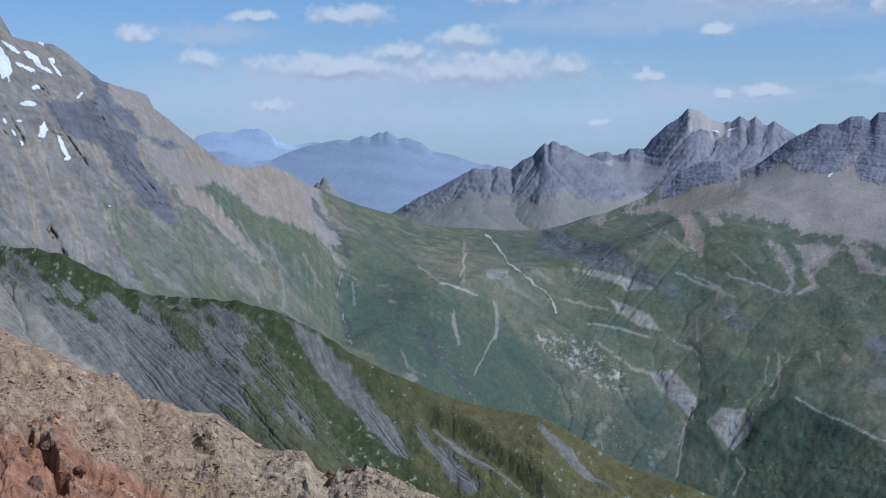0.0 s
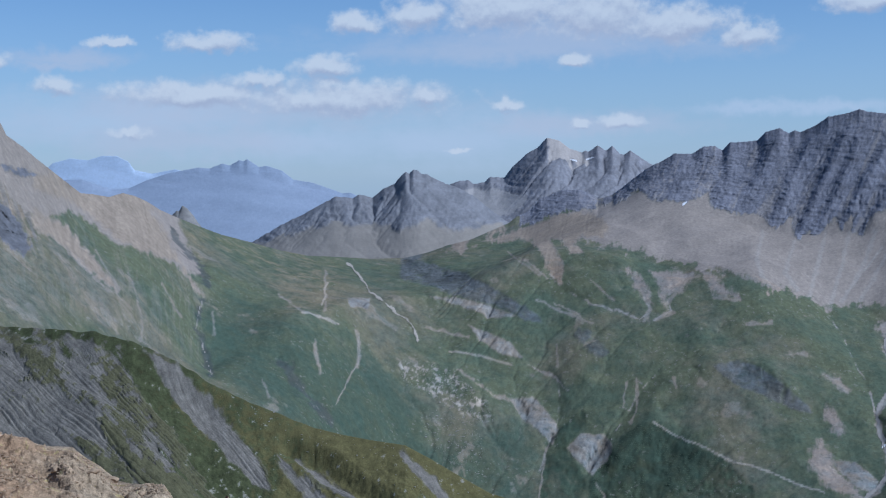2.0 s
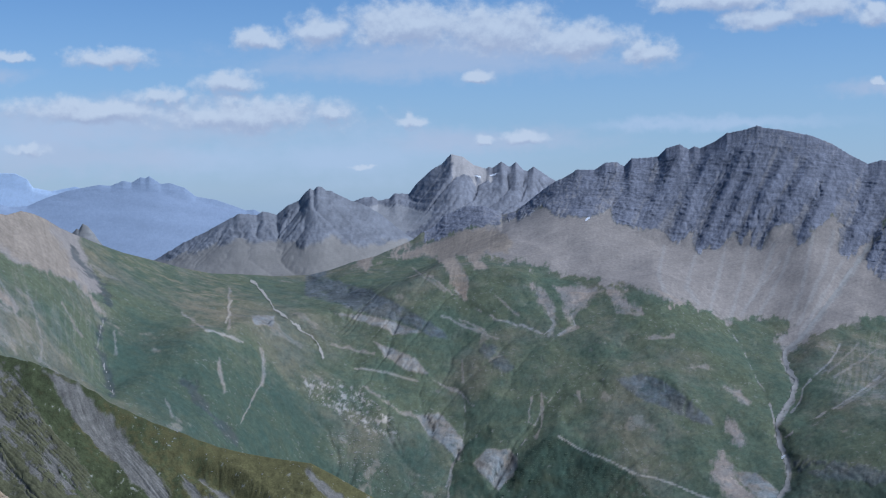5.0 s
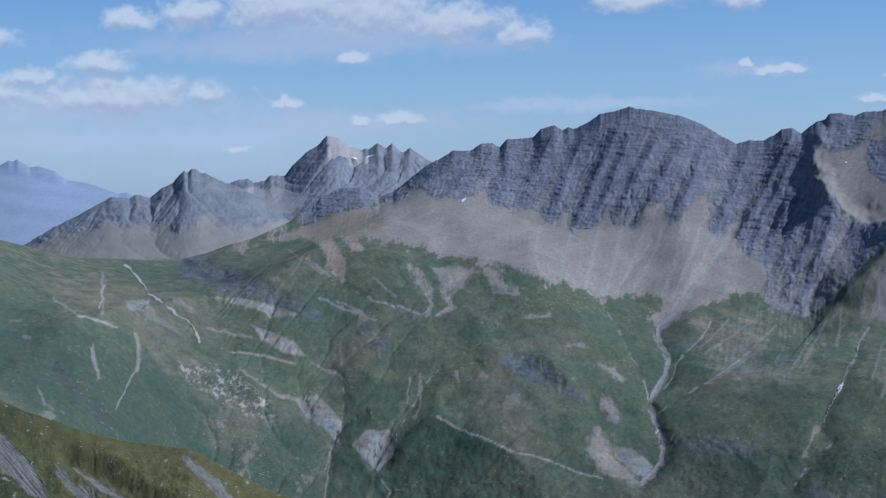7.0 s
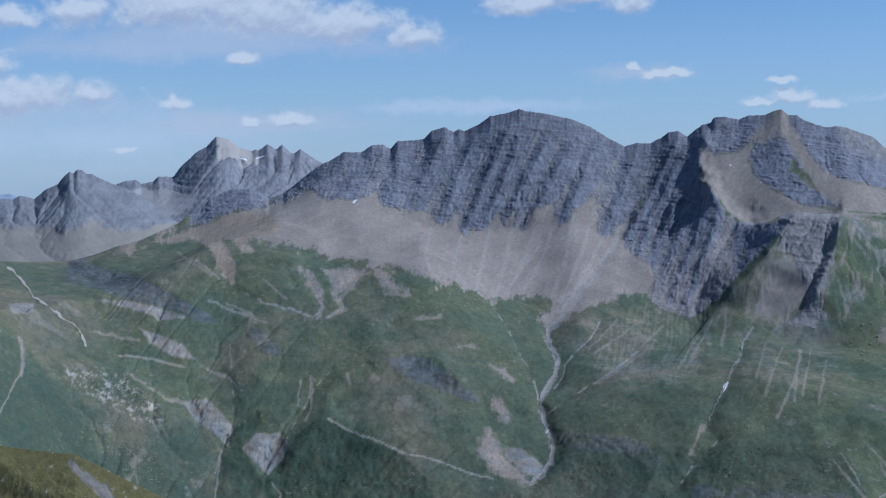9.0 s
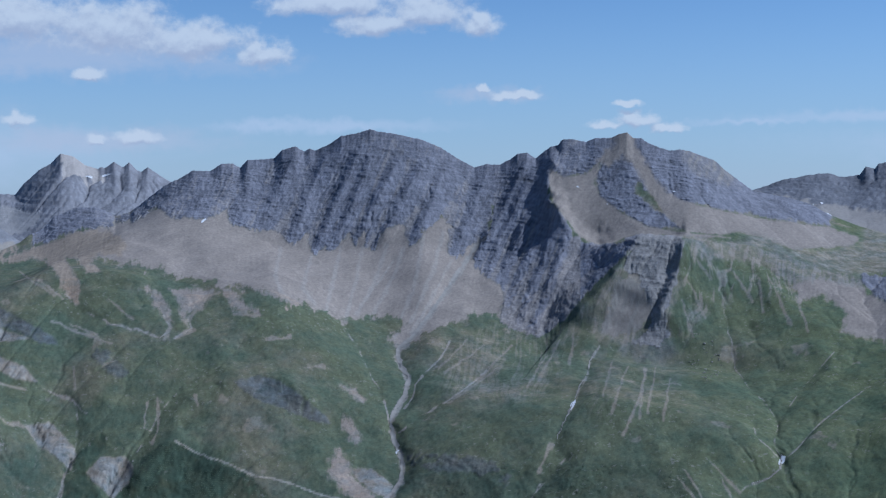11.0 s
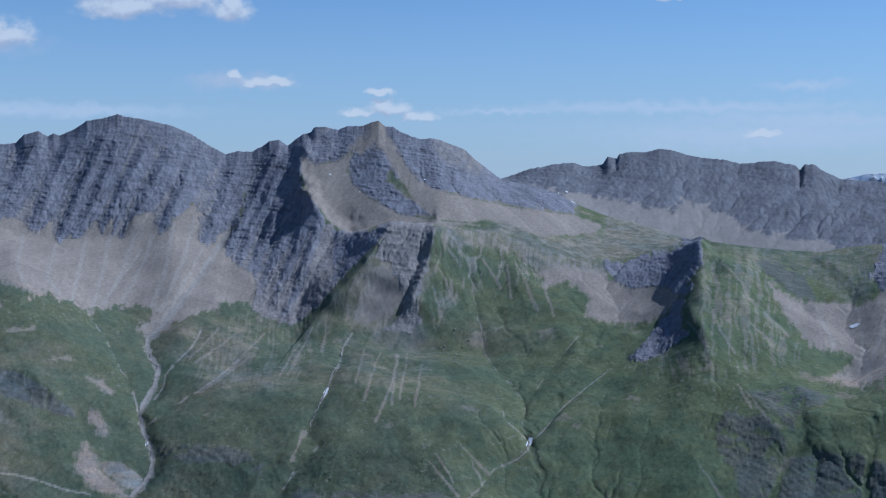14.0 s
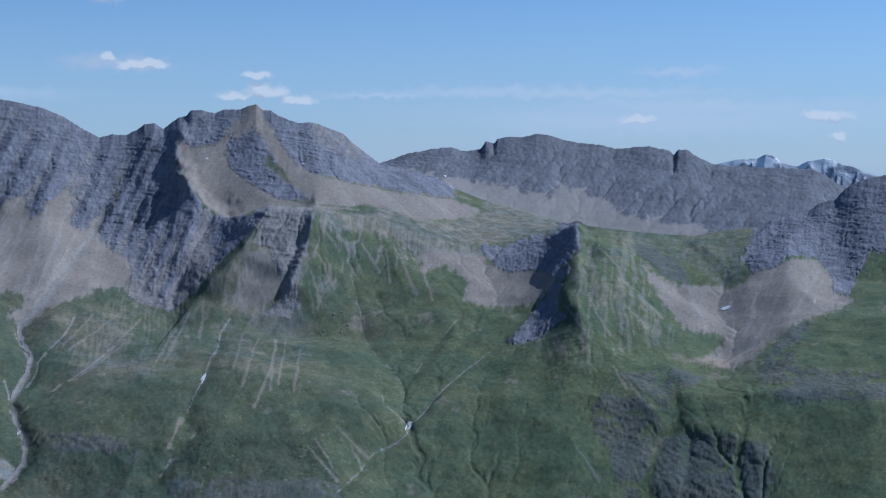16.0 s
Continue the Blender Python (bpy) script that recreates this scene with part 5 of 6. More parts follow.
    fall = fall + (np.interp(az, [-6, 0, 3], [-0.9, -0.6, 0]))[None, :] * np.minimum(down, 260)
    thin = ridged(fall / 16, down / 190, 623, 3, 0.6)
    wisps = fbm(fall / 6, down / 90, 627, 4, 0.6)

    # ---- zones ----
    rag = 0.09 * fbm(A * 3, E * 3, 7, 4, 0.6)
    teeth = rag + 0.06 * ribs + 0.06 * wisps

    def zone(outline, soft=0.08, edge=None):
        return region(A, np.minimum(E, crest[None, :] - 0.35), outline, soft, rag if edge is None else edge)

    rock = np.zeros_like(R, np.float32)
    for o in (Z_ROCK_MID, Z_ROCK_FLANK, Z_ROCK_EAST, Z_ROCK_FAR_EAST, Z_HILL_MID, Z_BUTTRESS, Z_CLIFF_MID, Z_POINT_RIB, Z_DARK_WEST, Z_DARK_WEST_B):
        rock = np.maximum(rock, zone(o, 0.05, teeth))
    crag = zone(Z_CLIFF_EAST, 0.12)
    for o in (Z_CLIFF_FAR, Z_CRAG_A, Z_CRAG_B, Z_CRAG_C, Z_CRAG_D, Z_CRAG_E, Z_CRAG_F, Z_KNOLL, Z_RIB_EAST):
        crag = np.maximum(crag, zone(o, 0.15))
    crag = crag * smooth(0.5 * ribs + 0.7 * fbm(x / 14, y / 14, 77, 3) + 0.9 * (crag - 0.5), -0.15, 0.35)
    half = np.maximum(zone(Z_STREAK, 0.3), 0.3 * zone(Z_STREAK_WEST, 0.4))
    half = np.maximum(half, np.maximum(0.25 * zone(Z_STREAK_LOW, 0.4), 0.5 * zone(Z_STREAK_FLANK, 0.4)))
    half = np.maximum(half, 0.7 * zone(Z_STREAK_EAST, 0.3))
    pale = np.maximum(zone(Z_PALE_WEST, 0.15), zone(Z_UPPER_WEST, 0.15, rag + 0.08 * wisps))
    dark = np.maximum(zone(Z_DARK_WEST, 0.08, teeth), 0.8 * zone(Z_DARK_WEST_B, 0.1, teeth))
    broken = zone(Z_HUMP, 0.1)
    for o in (Z_SLAB_A, Z_SLAB_B, Z_SLAB_C, Z_SLAB_D, Z_SLAB_E, Z_SLAB_F):
        pale = np.maximum(pale, zone(o, 0.05, 0.5 * rag))
    under = np.maximum(zone(Z_ROCK_EAST, 0.3), rock)
    scree = np.maximum(zone(Z_SCREE_MID, 0.1, 2.2 * rag - 0.1 * ribs + 0.06 * wisps), zone(Z_SCREE_WEST, 0.1, rag + 0.06 * wisps))
    tan = np.maximum(zone(Z_TAN_MID, 0.08, rag + 0.05 * wisps), zone(Z_TAN_PASS, 0.08))
    for o in (Z_TAN_WEST, Z_TAN_B):
        tan = np.maximum(tan, zone(o, 0.12, rag + 0.08 * wisps))
    scree = np.maximum(scree, tan)
    for o in (Z_BUTTRESS_FAN, Z_BOWL_MID, Z_BOWL_EAST, Z_GULLY_FAN, Z_BARE_A, Z_BARE_B, Z_BARE_D, Z_BARE_E, Z_BARE_F):
        scree = np.maximum(scree, zone(o, 0.12, 1.5 * rag + 0.05 * wisps))
    summit = zone(Z_SUMMIT, 0.2)
    bowl = zone(Z_CHUTE, 0.12, rag)
    for o in (Z_SCREE_EAST, Z_SCREE_EAST_B):
        bowl = np.maximum(bowl, zone(o, 0.06, 0.6 * rag))
    scree = np.maximum(scree, bowl)
    bench, brown, shrub = zone(Z_BENCH, 0.2), zone(Z_BROWN_PASS, 0.6), np.maximum(zone(Z_SHRUB, 0.06), zone(Z_SHRUB_W, 0.08))
    shrub = np.maximum(shrub, 0.7 * zone(Z_SHRUB_B, 0.15))
    scree = np.maximum(scree * (1 - rock), bowl)
    pale = np.where(az[None, :] < 0, pale * (1 - np.maximum(rock, 0.8 * scree)), pale)
    rock = rock * (1 - scree)
    run = smooth(np.hypot(out, right), 0.15, 0.45)
    turf = np.clip(1 - rock - pale - scree - crag, 0, 1)

    # ---- relief ----
    strata = ridged(s / 90 + Z / 300, Z / 8 + s / 60 + 0.6 * fbm(x / 90, y / 90, 33, 3), 31, 3, 0.65)
    lumps = fbm(x / 22, y / 22, 51, 3, 0.6)
    steep = np.clip(np.hypot(out, right), 0.15, 0.9)
    fine = fbm(x / 6, y / 6, 55, 3, 0.65)
    depth = box_mean(0.28 * rock + 0.12 * crag + 0.4 * pale + 0.1 * scree + turf * (0.09 + 0.1 * half), 5)
    facets = ridged((0.84 * s + 0.55 * Z) / 48, (0.84 * Z - 0.55 * s) / 120, 641, 3, 0.55) + 0.6 * ridged((0.8 * s - 0.6 * Z) / 34, (0.8 * Z + 0.6 * s) / 80, 645, 3, 0.55)
    D = cut * depth + box_mean(rock, 8) ** 2 * 1.0 * (facets - facets.mean()) + rock * (0.75 * strata + 0.9 * fine + 0.5 * wisps) + crag * (0.5 * strata + 0.5 * fine)
    D = D + pale * np.where(az < 0, 1, 0.3) * (0.7 * strata + 0.8 * fine + 0.6 * wisps + 1.1 * (az < 0) * thin) + scree * 0.15 * fine + turf * (0.6 * lumps + 0.15 * fine) + shrub * 0.8 * lumps
    D = D * fade + (1 - fade) * (rock + 0.2) * (0.7 * grad_noise(s / 9, s * 0, 71) + 0.9 * grad_noise(s / 3.7, s * 0, 72))
    D[v > top] = 0
    D[top + 1:] = D[top]
    sight = smooth(out, 0.4, 0.65) * fade
    R = R - sight * D / np.clip(out, 0.3, 1.2)
    Z = Z + D * (1 - sight) - sight * D / np.clip(out, 0.3, 1.2) * np.tan(np.radians(E))
    x, y = place(az, R)

    # ---- colours of the surface itself, with some shade painted in ----
    n1, n2 = fbm(x / 170, y / 170, 81, 4), fbm(x / 20, y / 20, 91, 4, 0.6)
    C = np.empty(R.shape + (3,), np.float32)
    C[...] = tone_of((0.086, 0.103, 0.067), 0.12 * n2)
    paint(C, smooth(n1 + 0.3 * n2 - 0.006 * (A - 25), -0.2, 0.9) * 0.8, tone_of((0.128, 0.121, 0.09), 0.12 * n2))
    paint(C, smooth(A, 30, 44) * 0.7, tone_of((0.092, 0.117, 0.06), 0.15 * n2 + 0.1 * n1))
    # dark green turf; the shade of a slope facing away is put into it
    paint(C, zone(Z_SHADED_TURF, 0.5, 3 * rag) * (0.6 + 0.3 * smooth(n2, -0.4, 0.4)), tone_of((0.056, 0.078, 0.056), 0.15 * n2))
    channel = bed * smooth(n1 + 0.5 * n2, -0.5, 0.4)
    paint(C, channel * 0.3 * run * (1 - shrub), tone_of((0.18, 0.168, 0.142), 0.2 * n2))
    bare = smooth(fbm(x / 45, y / 45, 95, 5, 0.6) + 0.6 * n1, 0.8, 1.05)
    paint(C, bare * 0.6 * (1 - shrub), tone_of((0.2, 0.18, 0.15), 0.2 * n2))
    paint(C, 0.7 * half * np.maximum(0.5 * smooth(flow + 0.25 * n2, 2.2, 3.0), smooth(wisps + 0.4 * thin + 0.5 * n1 + 0.2 * n2, 0.25, 0.7)), tone_of((0.22, 0.2, 0.178), 0.2 * n2))
    paint(C, brown * smooth(n2 + n1, -0.8, 0.6) * 0.7, tone_of((0.15, 0.135, 0.095), 0.2 * n2))
    paint(C, shrub * (0.5 + 0.5 * smooth(n2 - 0.5 * n1, -0.6, 0.1)), tone_of((0.045, 0.062, 0.042), 0.4 * n2))
    paint(C, broken * smooth(fbm(x / 9, y / 9, 97, 4, 0.7) + 0.3 * n2, 0.15, 0.5), tone_of((0.27, 0.25, 0.22), 0.3 * n2))
    paint(C, np.maximum(scree, under), tone_of((0.235, 0.202, 0.176), 0.04 * n2 + 0.1 * smooth(flow, 2.0, 3.2) - 0.05 * ribs + 0.05 * wisps))
    paint(C, scree * tan, tone_of((0.24, 0.195, 0.152), 0.15 * wisps + 0.12 * n2))
    paint(C, bench * (0.7 + 0.3 * smooth(n2 + 0.5 * wisps, -0.4, 0.5)), tone_of((0.165, 0.155, 0.13), 0.3 * n2 + 0.1 * strata))
    paint(C, zone(Z_SHOULDER, 0.12, rag + 0.06 * wisps) * (0.55 + 0.45 * smooth(wisps + 0.5 * n2, -0.3, 0.4)), tone_of((0.18, 0.17, 0.152), 0.15 * n2 + 0.1 * wisps))
    paint(C, zone(Z_SADDLE, 0.15, rag) * (0.25 + 0.55 * smooth(wisps + 0.6 * n2, -0.2, 0.5)), tone_of((0.15, 0.148, 0.132), 0.15 * n2))
    paint(C, zone(Z_BUTT_ALL, 0.25, 1.5 * rag) * (0.4 + 0.5 * smooth(wisps + 0.5 * n2, -0.3, 0.4)), tone_of((0.2, 0.183, 0.162), 0.12 * n2 + 0.1 * wisps))
    paint(C, zone(Z_BUTT_LOW, 0.2, 1.5 * rag) * 0.6, tone_of((0.14, 0.138, 0.13), 0.15 * n2 + 0.15 * wisps))
    slab = pale * (az > 0)[None, :]
    west = (az < 0)[None, :] * np.ones_like(R)
    paint(C, pale * (1 - 0.8 * west * smooth(n1 - 0.4 * n2 + 0.2 * ribs - 0.10 * (E + 1), 0.15, 0.7)), tone_of((0.218, 0.178, 0.134), 0.1 * ribs + 0.15 * n2 + 0.22 * wisps + 0.1 * strata))
    paint(C, west * pale * smooth(thin + 0.5 * wisps + 0.3 * n1, 0.35, 0.8) * 0.7, tone_of((0.13, 0.122, 0.115), 0.2 * strata + 0.15 * n2))
    paint(C, slab * (0.55 + 0.35 * smooth(n2, -0.4, 0.3)), tone_of((0.155, 0.156, 0.152), 0.12 * ribs + 0.2 * n2 + 0.2 * strata))
    paint(C, rock * (1 - 0.4 * smooth(flow + 0.3 * n2 + 0.3 * (crest[None, :] - E - 3), 2.5, 3.1)), tone_of((0.141, 0.141, 0.164), 0.14 * strata + 0.2 * n2 + 0.05 * ribs + 0.14 * wisps))
    hollow = rock * smooth(0.55 - comb + 0.25 * n2 + 0.25 * wisps + 0.12 * (crest[None, :] - E - 2.6), 0.25, 0.7) * (az < 30.5)[None, :] * (az > 11)[None, :]
    paint(C, hollow * 0.6, tone_of((0.225, 0.2, 0.18), 0.1 * n2 + 0.1 * wisps))
    paint(C, rock * summit * (0.3 + 0.5 * smooth(wisps + 0.4 * n2, -0.2, 0.5)), tone_of((0.215, 0.195, 0.175), 0.1 * n2 + 0.1 * wisps))
    paint(C, rock * zone(Z_BUTTRESS, 0.1, rag) * 0.75, tone_of((0.205, 0.19, 0.172), 0.15 * strata + 0.12 * n2))
    paint(C, dark * 0.8, tone_of((0.09, 0.09, 0.096), 0.1 * strata + 0.15 * n2 + 0.12 * ribs))
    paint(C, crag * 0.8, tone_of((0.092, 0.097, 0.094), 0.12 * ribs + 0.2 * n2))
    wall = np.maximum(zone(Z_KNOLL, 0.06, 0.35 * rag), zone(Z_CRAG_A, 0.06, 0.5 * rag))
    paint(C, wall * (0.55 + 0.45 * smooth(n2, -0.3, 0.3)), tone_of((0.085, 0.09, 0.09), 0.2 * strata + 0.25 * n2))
    # gully hollows: their shade is put into the colour as dark strokes
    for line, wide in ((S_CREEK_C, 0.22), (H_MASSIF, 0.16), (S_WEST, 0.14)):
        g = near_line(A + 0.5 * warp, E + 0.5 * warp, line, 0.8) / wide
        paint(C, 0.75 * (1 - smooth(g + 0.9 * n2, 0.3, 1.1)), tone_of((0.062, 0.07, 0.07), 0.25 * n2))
    for line, wide in SOIL_STREAKS:
        g = near_line(A + 0.6 * warp + 0.04 * n2, E + 0.5 * warp + 0.04 * n2, line, 0.5) / wide
        paint(C, 0.8 * (1 - smooth(g + 0.8 * n2, 0.3, 1.3)), tone_of((0.235, 0.21, 0.18), 0.15 * n2))
    for line in (P_LOW, P_SIDE, P_WEST, P_MID):
        g = near_line(A + 0.03 * n2, E + 0.03 * n2, line, 0.5) / 0.045
        paint(C, 0.9 * (1 - smooth(g, 0.4, 1.2)), tone_of((0.29, 0.262, 0.222), 0.1 * n2))
    for line in RUNS:
        f = np.clip((line[0][1] - E) / (line[0][1] - line[-1][1]), 0, 1)
        g = near_line(A + 0.5 * warp + 0.03 * wisps, E, line, 0.5) / (0.035 + 0.035 * f)
        paint(C, 0.75 * (1 - smooth(g + 0.6 * n2, 0.3, 1.3)), tone_of((0.21, 0.192, 0.165), 0.15 * n2))
    for line in SCREE_RUNS:
        g = near_line(A + 0.5 * warp + 0.03 * wisps, E, line, 0.5) / 0.09
        paint(C, 0.5 * scree * (1 - smooth(g + 0.5 * n2, 0.3, 1.3)), tone_of((0.285, 0.262, 0.24), 0.08 * n2))
    paint(C, 0.85 * np.where(trunk, 1.0, smooth(n1 + n2, -0.5, 0.4)) * (1 - smooth(stream + 0.6 * n2, 0.45, 1.1)), tone_of((0.265, 0.242, 0.22), 0.15 * n2))
    C *= (1 + 0.16 * fbm(x / 5, y / 5, 99, 3, 0.65))[..., None]
    C = np.clip(C, 0.012, 0.8)

    # ---- one object for each landform, with its faces of rock, scree and turf ----
    fv = (np.arange(R.shape[0] - 1)[:, None] * np.ones((1, R.shape[1] - 1)))
    fa = np.broadcast_to(az[None, :-1], fv.shape)
    up = fv >= rows[0] + rows[1] + rows[2] - 8
    kinds = np.argmax(np.stack([np.maximum(rock, crag) + 0.01, scree, pale, turf * 0.7 + 0.02]), 0)[:-1, :-1]
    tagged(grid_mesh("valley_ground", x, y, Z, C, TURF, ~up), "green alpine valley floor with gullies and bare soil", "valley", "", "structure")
    for name, keep, label in (
        ("western_massif", up & (fa < 4.5), "grey rocky massif with old snow patches above green slopes"),
        ("rounded_mountain", up & (fa >= 4.5) & (fa < 27.3), "broad dark grey rocky mountain above pale scree slopes"),
        ("twin_mountain", up & (fa >= 27.3) & (fa < 45.9), "grey rocky mountain with a scree bowl and grassy lower ribs"),
        ("eastern_ridge", up & (fa >= 45.9), "green mountain ridge with a scree bowl and dark crags"),
    ):
        base = tagged(new(name), label, "mountain", "mountains round the valley")
        for k in range(3):
            if (keep & (kinds == k)).sum() <= 200:
                kinds = np.where(keep & (kinds == k), 3, kinds)
        for k, (piece, words) in enumerate((("rock_face", "dark grey layered rock"), ("scree_slope", "pale brownish grey scree"), ("slab_face", "pale grey weathered slabs"), ("grass_slope", "green alpine turf with bare streaks"))):
            pick = keep & (kinds == k)
            if pick.any():
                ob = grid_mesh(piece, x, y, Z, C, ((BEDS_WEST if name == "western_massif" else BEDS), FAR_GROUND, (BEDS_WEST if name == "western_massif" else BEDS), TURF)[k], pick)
                ob.parent = base
                tagged(ob, words)
    return dict(az=az, x=x, y=y, z=Z, A=A, E=np.degrees(np.arctan2(Z - EYE, R)))


LAND = main_land()


def far_range(name, line, foot, r_crest, r_foot, tone, label, step=0.036, rows=80, ribs=14.0, zone_paint=None, seed=0, lean=0.3, patches=(), vary=0.2, words="grey layered rock", grain=0.35, soft=False, height=6.0, jag=1.0):
    a = sorted(line)
    az = np.arange(a[0][0], a[-1][0], step)
    crest = along(line, az)
    foot_el = along(foot, az) if isinstance(foot, list) else np.full(az.shape, foot)
    foot_el = np.minimum(foot_el, crest - 0.05)
    part = 0.08 if soft else 0.3
    middle = np.minimum(part * foot_el + (1 - part) * blur(crest, 121 if soft else 41), crest - 0.08)
    R, Z = loft(az, [(foot_el - 0.6, r_foot - 80), (foot_el, r_foot), (middle, part * r_foot + (1 - part) * r_crest), (crest, r_crest)], (8, rows - 30, 30), ((30, -20), (150, -140)))
    top = rows + 8
    v = np.arange(R.shape[0])[:, None] * np.ones_like(R)
    fade = smooth(top - v, 0, 12)
    s, d = np.radians(np.broadcast_to(az, R.shape)) * r_crest, Z
    x, y = place(az, R)
    E = np.degrees(np.arctan2(Z - EYE, R))
    layers = ridged(s / 200, d / 14 + s / 140, 215 + seed, 3, 0.6)
    if soft:
        rib, flow = 1.2 * fbm(s / 260 + d / 70, d / 60, 240 + seed, 5, 0.5), np.zeros_like(R)
    else:
        rib, flow = np.zeros_like(R), np.zeros_like(R)
        rib[:top + 1], flow[:top + 1] = erode(az, R[:top + 1], Z[:top + 1], lean, 0.05, 30, 200 + seed, 30, 110.0, height)
        rib = np.clip(rib / 8, -2, 2)
    fine = fbm(s / 10, d / 7, 225 + seed, 3, 0.65)
    D = (rib + grain * 0.3 * (fine + layers)) * ribs * fade + (1 - fade) * jag * (1.5 * grad_noise(s / 10, d * 0, 220 + seed) + 1.5 * grad_noise(s / 28, d * 0, 221 + seed))
    D[top + 1:] = D[top]
    n = fbm(s / 40, d / 25, 230 + seed, 5, 0.6)
    C = np.empty(R.shape + (3,), np.float32)
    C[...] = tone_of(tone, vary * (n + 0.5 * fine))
    A, E = np.broadcast_to(az, R.shape), np.degrees(np.arctan2(Z - EYE, R))
    kinds = np.zeros(R.shape, int)
    for k, (outline, colour, _, _) in enumerate(patches):
        m = region(A, np.minimum(E, crest[None, :] - 0.1), outline, 0.08, 0.12 * n - 0.15 * rib)
        paint(C, m, tone_of(colour, 0.1 * n))
        D = D * (1 - 0.7 * m)
        kinds[m > 0.5] = k + 1
    D[top + 1:] = D[top]
    C = np.clip(C, 0.01, 0.85)
    base = tagged(new(name), label, "mountain", "far mountains")
    for k, (piece, say) in enumerate([("rock_face", words)] + [p[2:] for p in patches]):
        pick = kinds[:-1, :-1] == k
        if pick.any():
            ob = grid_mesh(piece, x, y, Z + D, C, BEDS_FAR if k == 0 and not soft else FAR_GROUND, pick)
            ob.parent = base
            tagged(ob, say)
    return dict(az=az, x=x, y=y, z=Z + D, A=A, E=np.degrees(np.arctan2(Z + D - EYE, R)))


BACK_LAND = far_range("far_ridge", RIDGE_BACK, RIDGE_BACK_FOOT, 3900, 3450, (0.142, 0.143, 0.16), "long dark grey rock ridge with a scree apron", seed=1, lean=0.4, ribs=3.2, height=4.0, grain=1.1, vary=0.2,
                      patches=((Z_APRON, (0.24, 0.22, 0.205), "scree_slope", "pale grey scree apron"),))
far_range("pointed_mountain", POINTED, -4.6, 3800, 3050, (0.175, 0.175, 0.188), "grey pointed mountain above brownish slopes", seed=2, ribs=4.5, height=4.0, lean=-0.3, grain=0.9,
          patches=((Z_POINTED_LOW, (0.215, 0.195, 0.172), "scree_slope", "brownish grey scree and thin turf"),))
# the pyramid's right side is painted paler for the sunlight on it
PYRAMID_LAND = far_range("pyramid_mountain", PYRAMID, -3.0, 4400, 3850, (0.19, 0.188, 0.205), "pale grey pyramid shaped peak with jagged side ridge", seed=3, ribs=5.5, height=4.0, lean=0.5, grain=0.8,
                         patches=((Z_PYRAMID_TOP, (0.33, 0.3, 0.28), "sunlit_face", "pale pinkish grey rock"), (Z_PYRAMID_LOW, (0.27, 0.258, 0.255), "scree_slope", "pale grey scree")))
far_range("rock_pinnacle", PINNACLE, -2.2, 2560, 2530, (0.2, 0.19, 0.18), "small jagged pale rock pinnacle behind the ridge", step=0.025, rows=40, ribs=2.0, seed=7, jag=0.3, height=2.0)
# distance haze is put into the base colours of these two ranges
far_range("blue_mountain", BLUE, -4.6, 4650, 4350, (0.25, 0.29, 0.37), "hazy blue mountain range in the far distance", seed=4, ribs=2.5, jag=0.4, soft=True, grain=0.02, vary=0.03, words="rock and forest, blue grey haze put into the colour")
far_range("pale_blue_mountain", BLUE_BACK, -4.0, 4850, 4750, (0.4, 0.47, 0.58), "faint far mountain, pale blue from painted haze", seed=5, ribs=2, jag=0.4, soft=True, grain=0.02, vary=0.03, words="rock with pale blue haze put into the colour")
far_range("snowy_mountain", SNOW_RANGE, -2.0, 4850, 4700, (0.3, 0.32, 0.37), "distant snow covered mountain range", seed=6, ribs=12, vary=0.3, words="blue grey rock",
          patches=((Z_ICE_A, (0.8, 0.82, 0.85), "glacier", "white glacier snow"), (Z_ICE_B, (0.8, 0.82, 0.85), "glacier", "white glacier snow")))


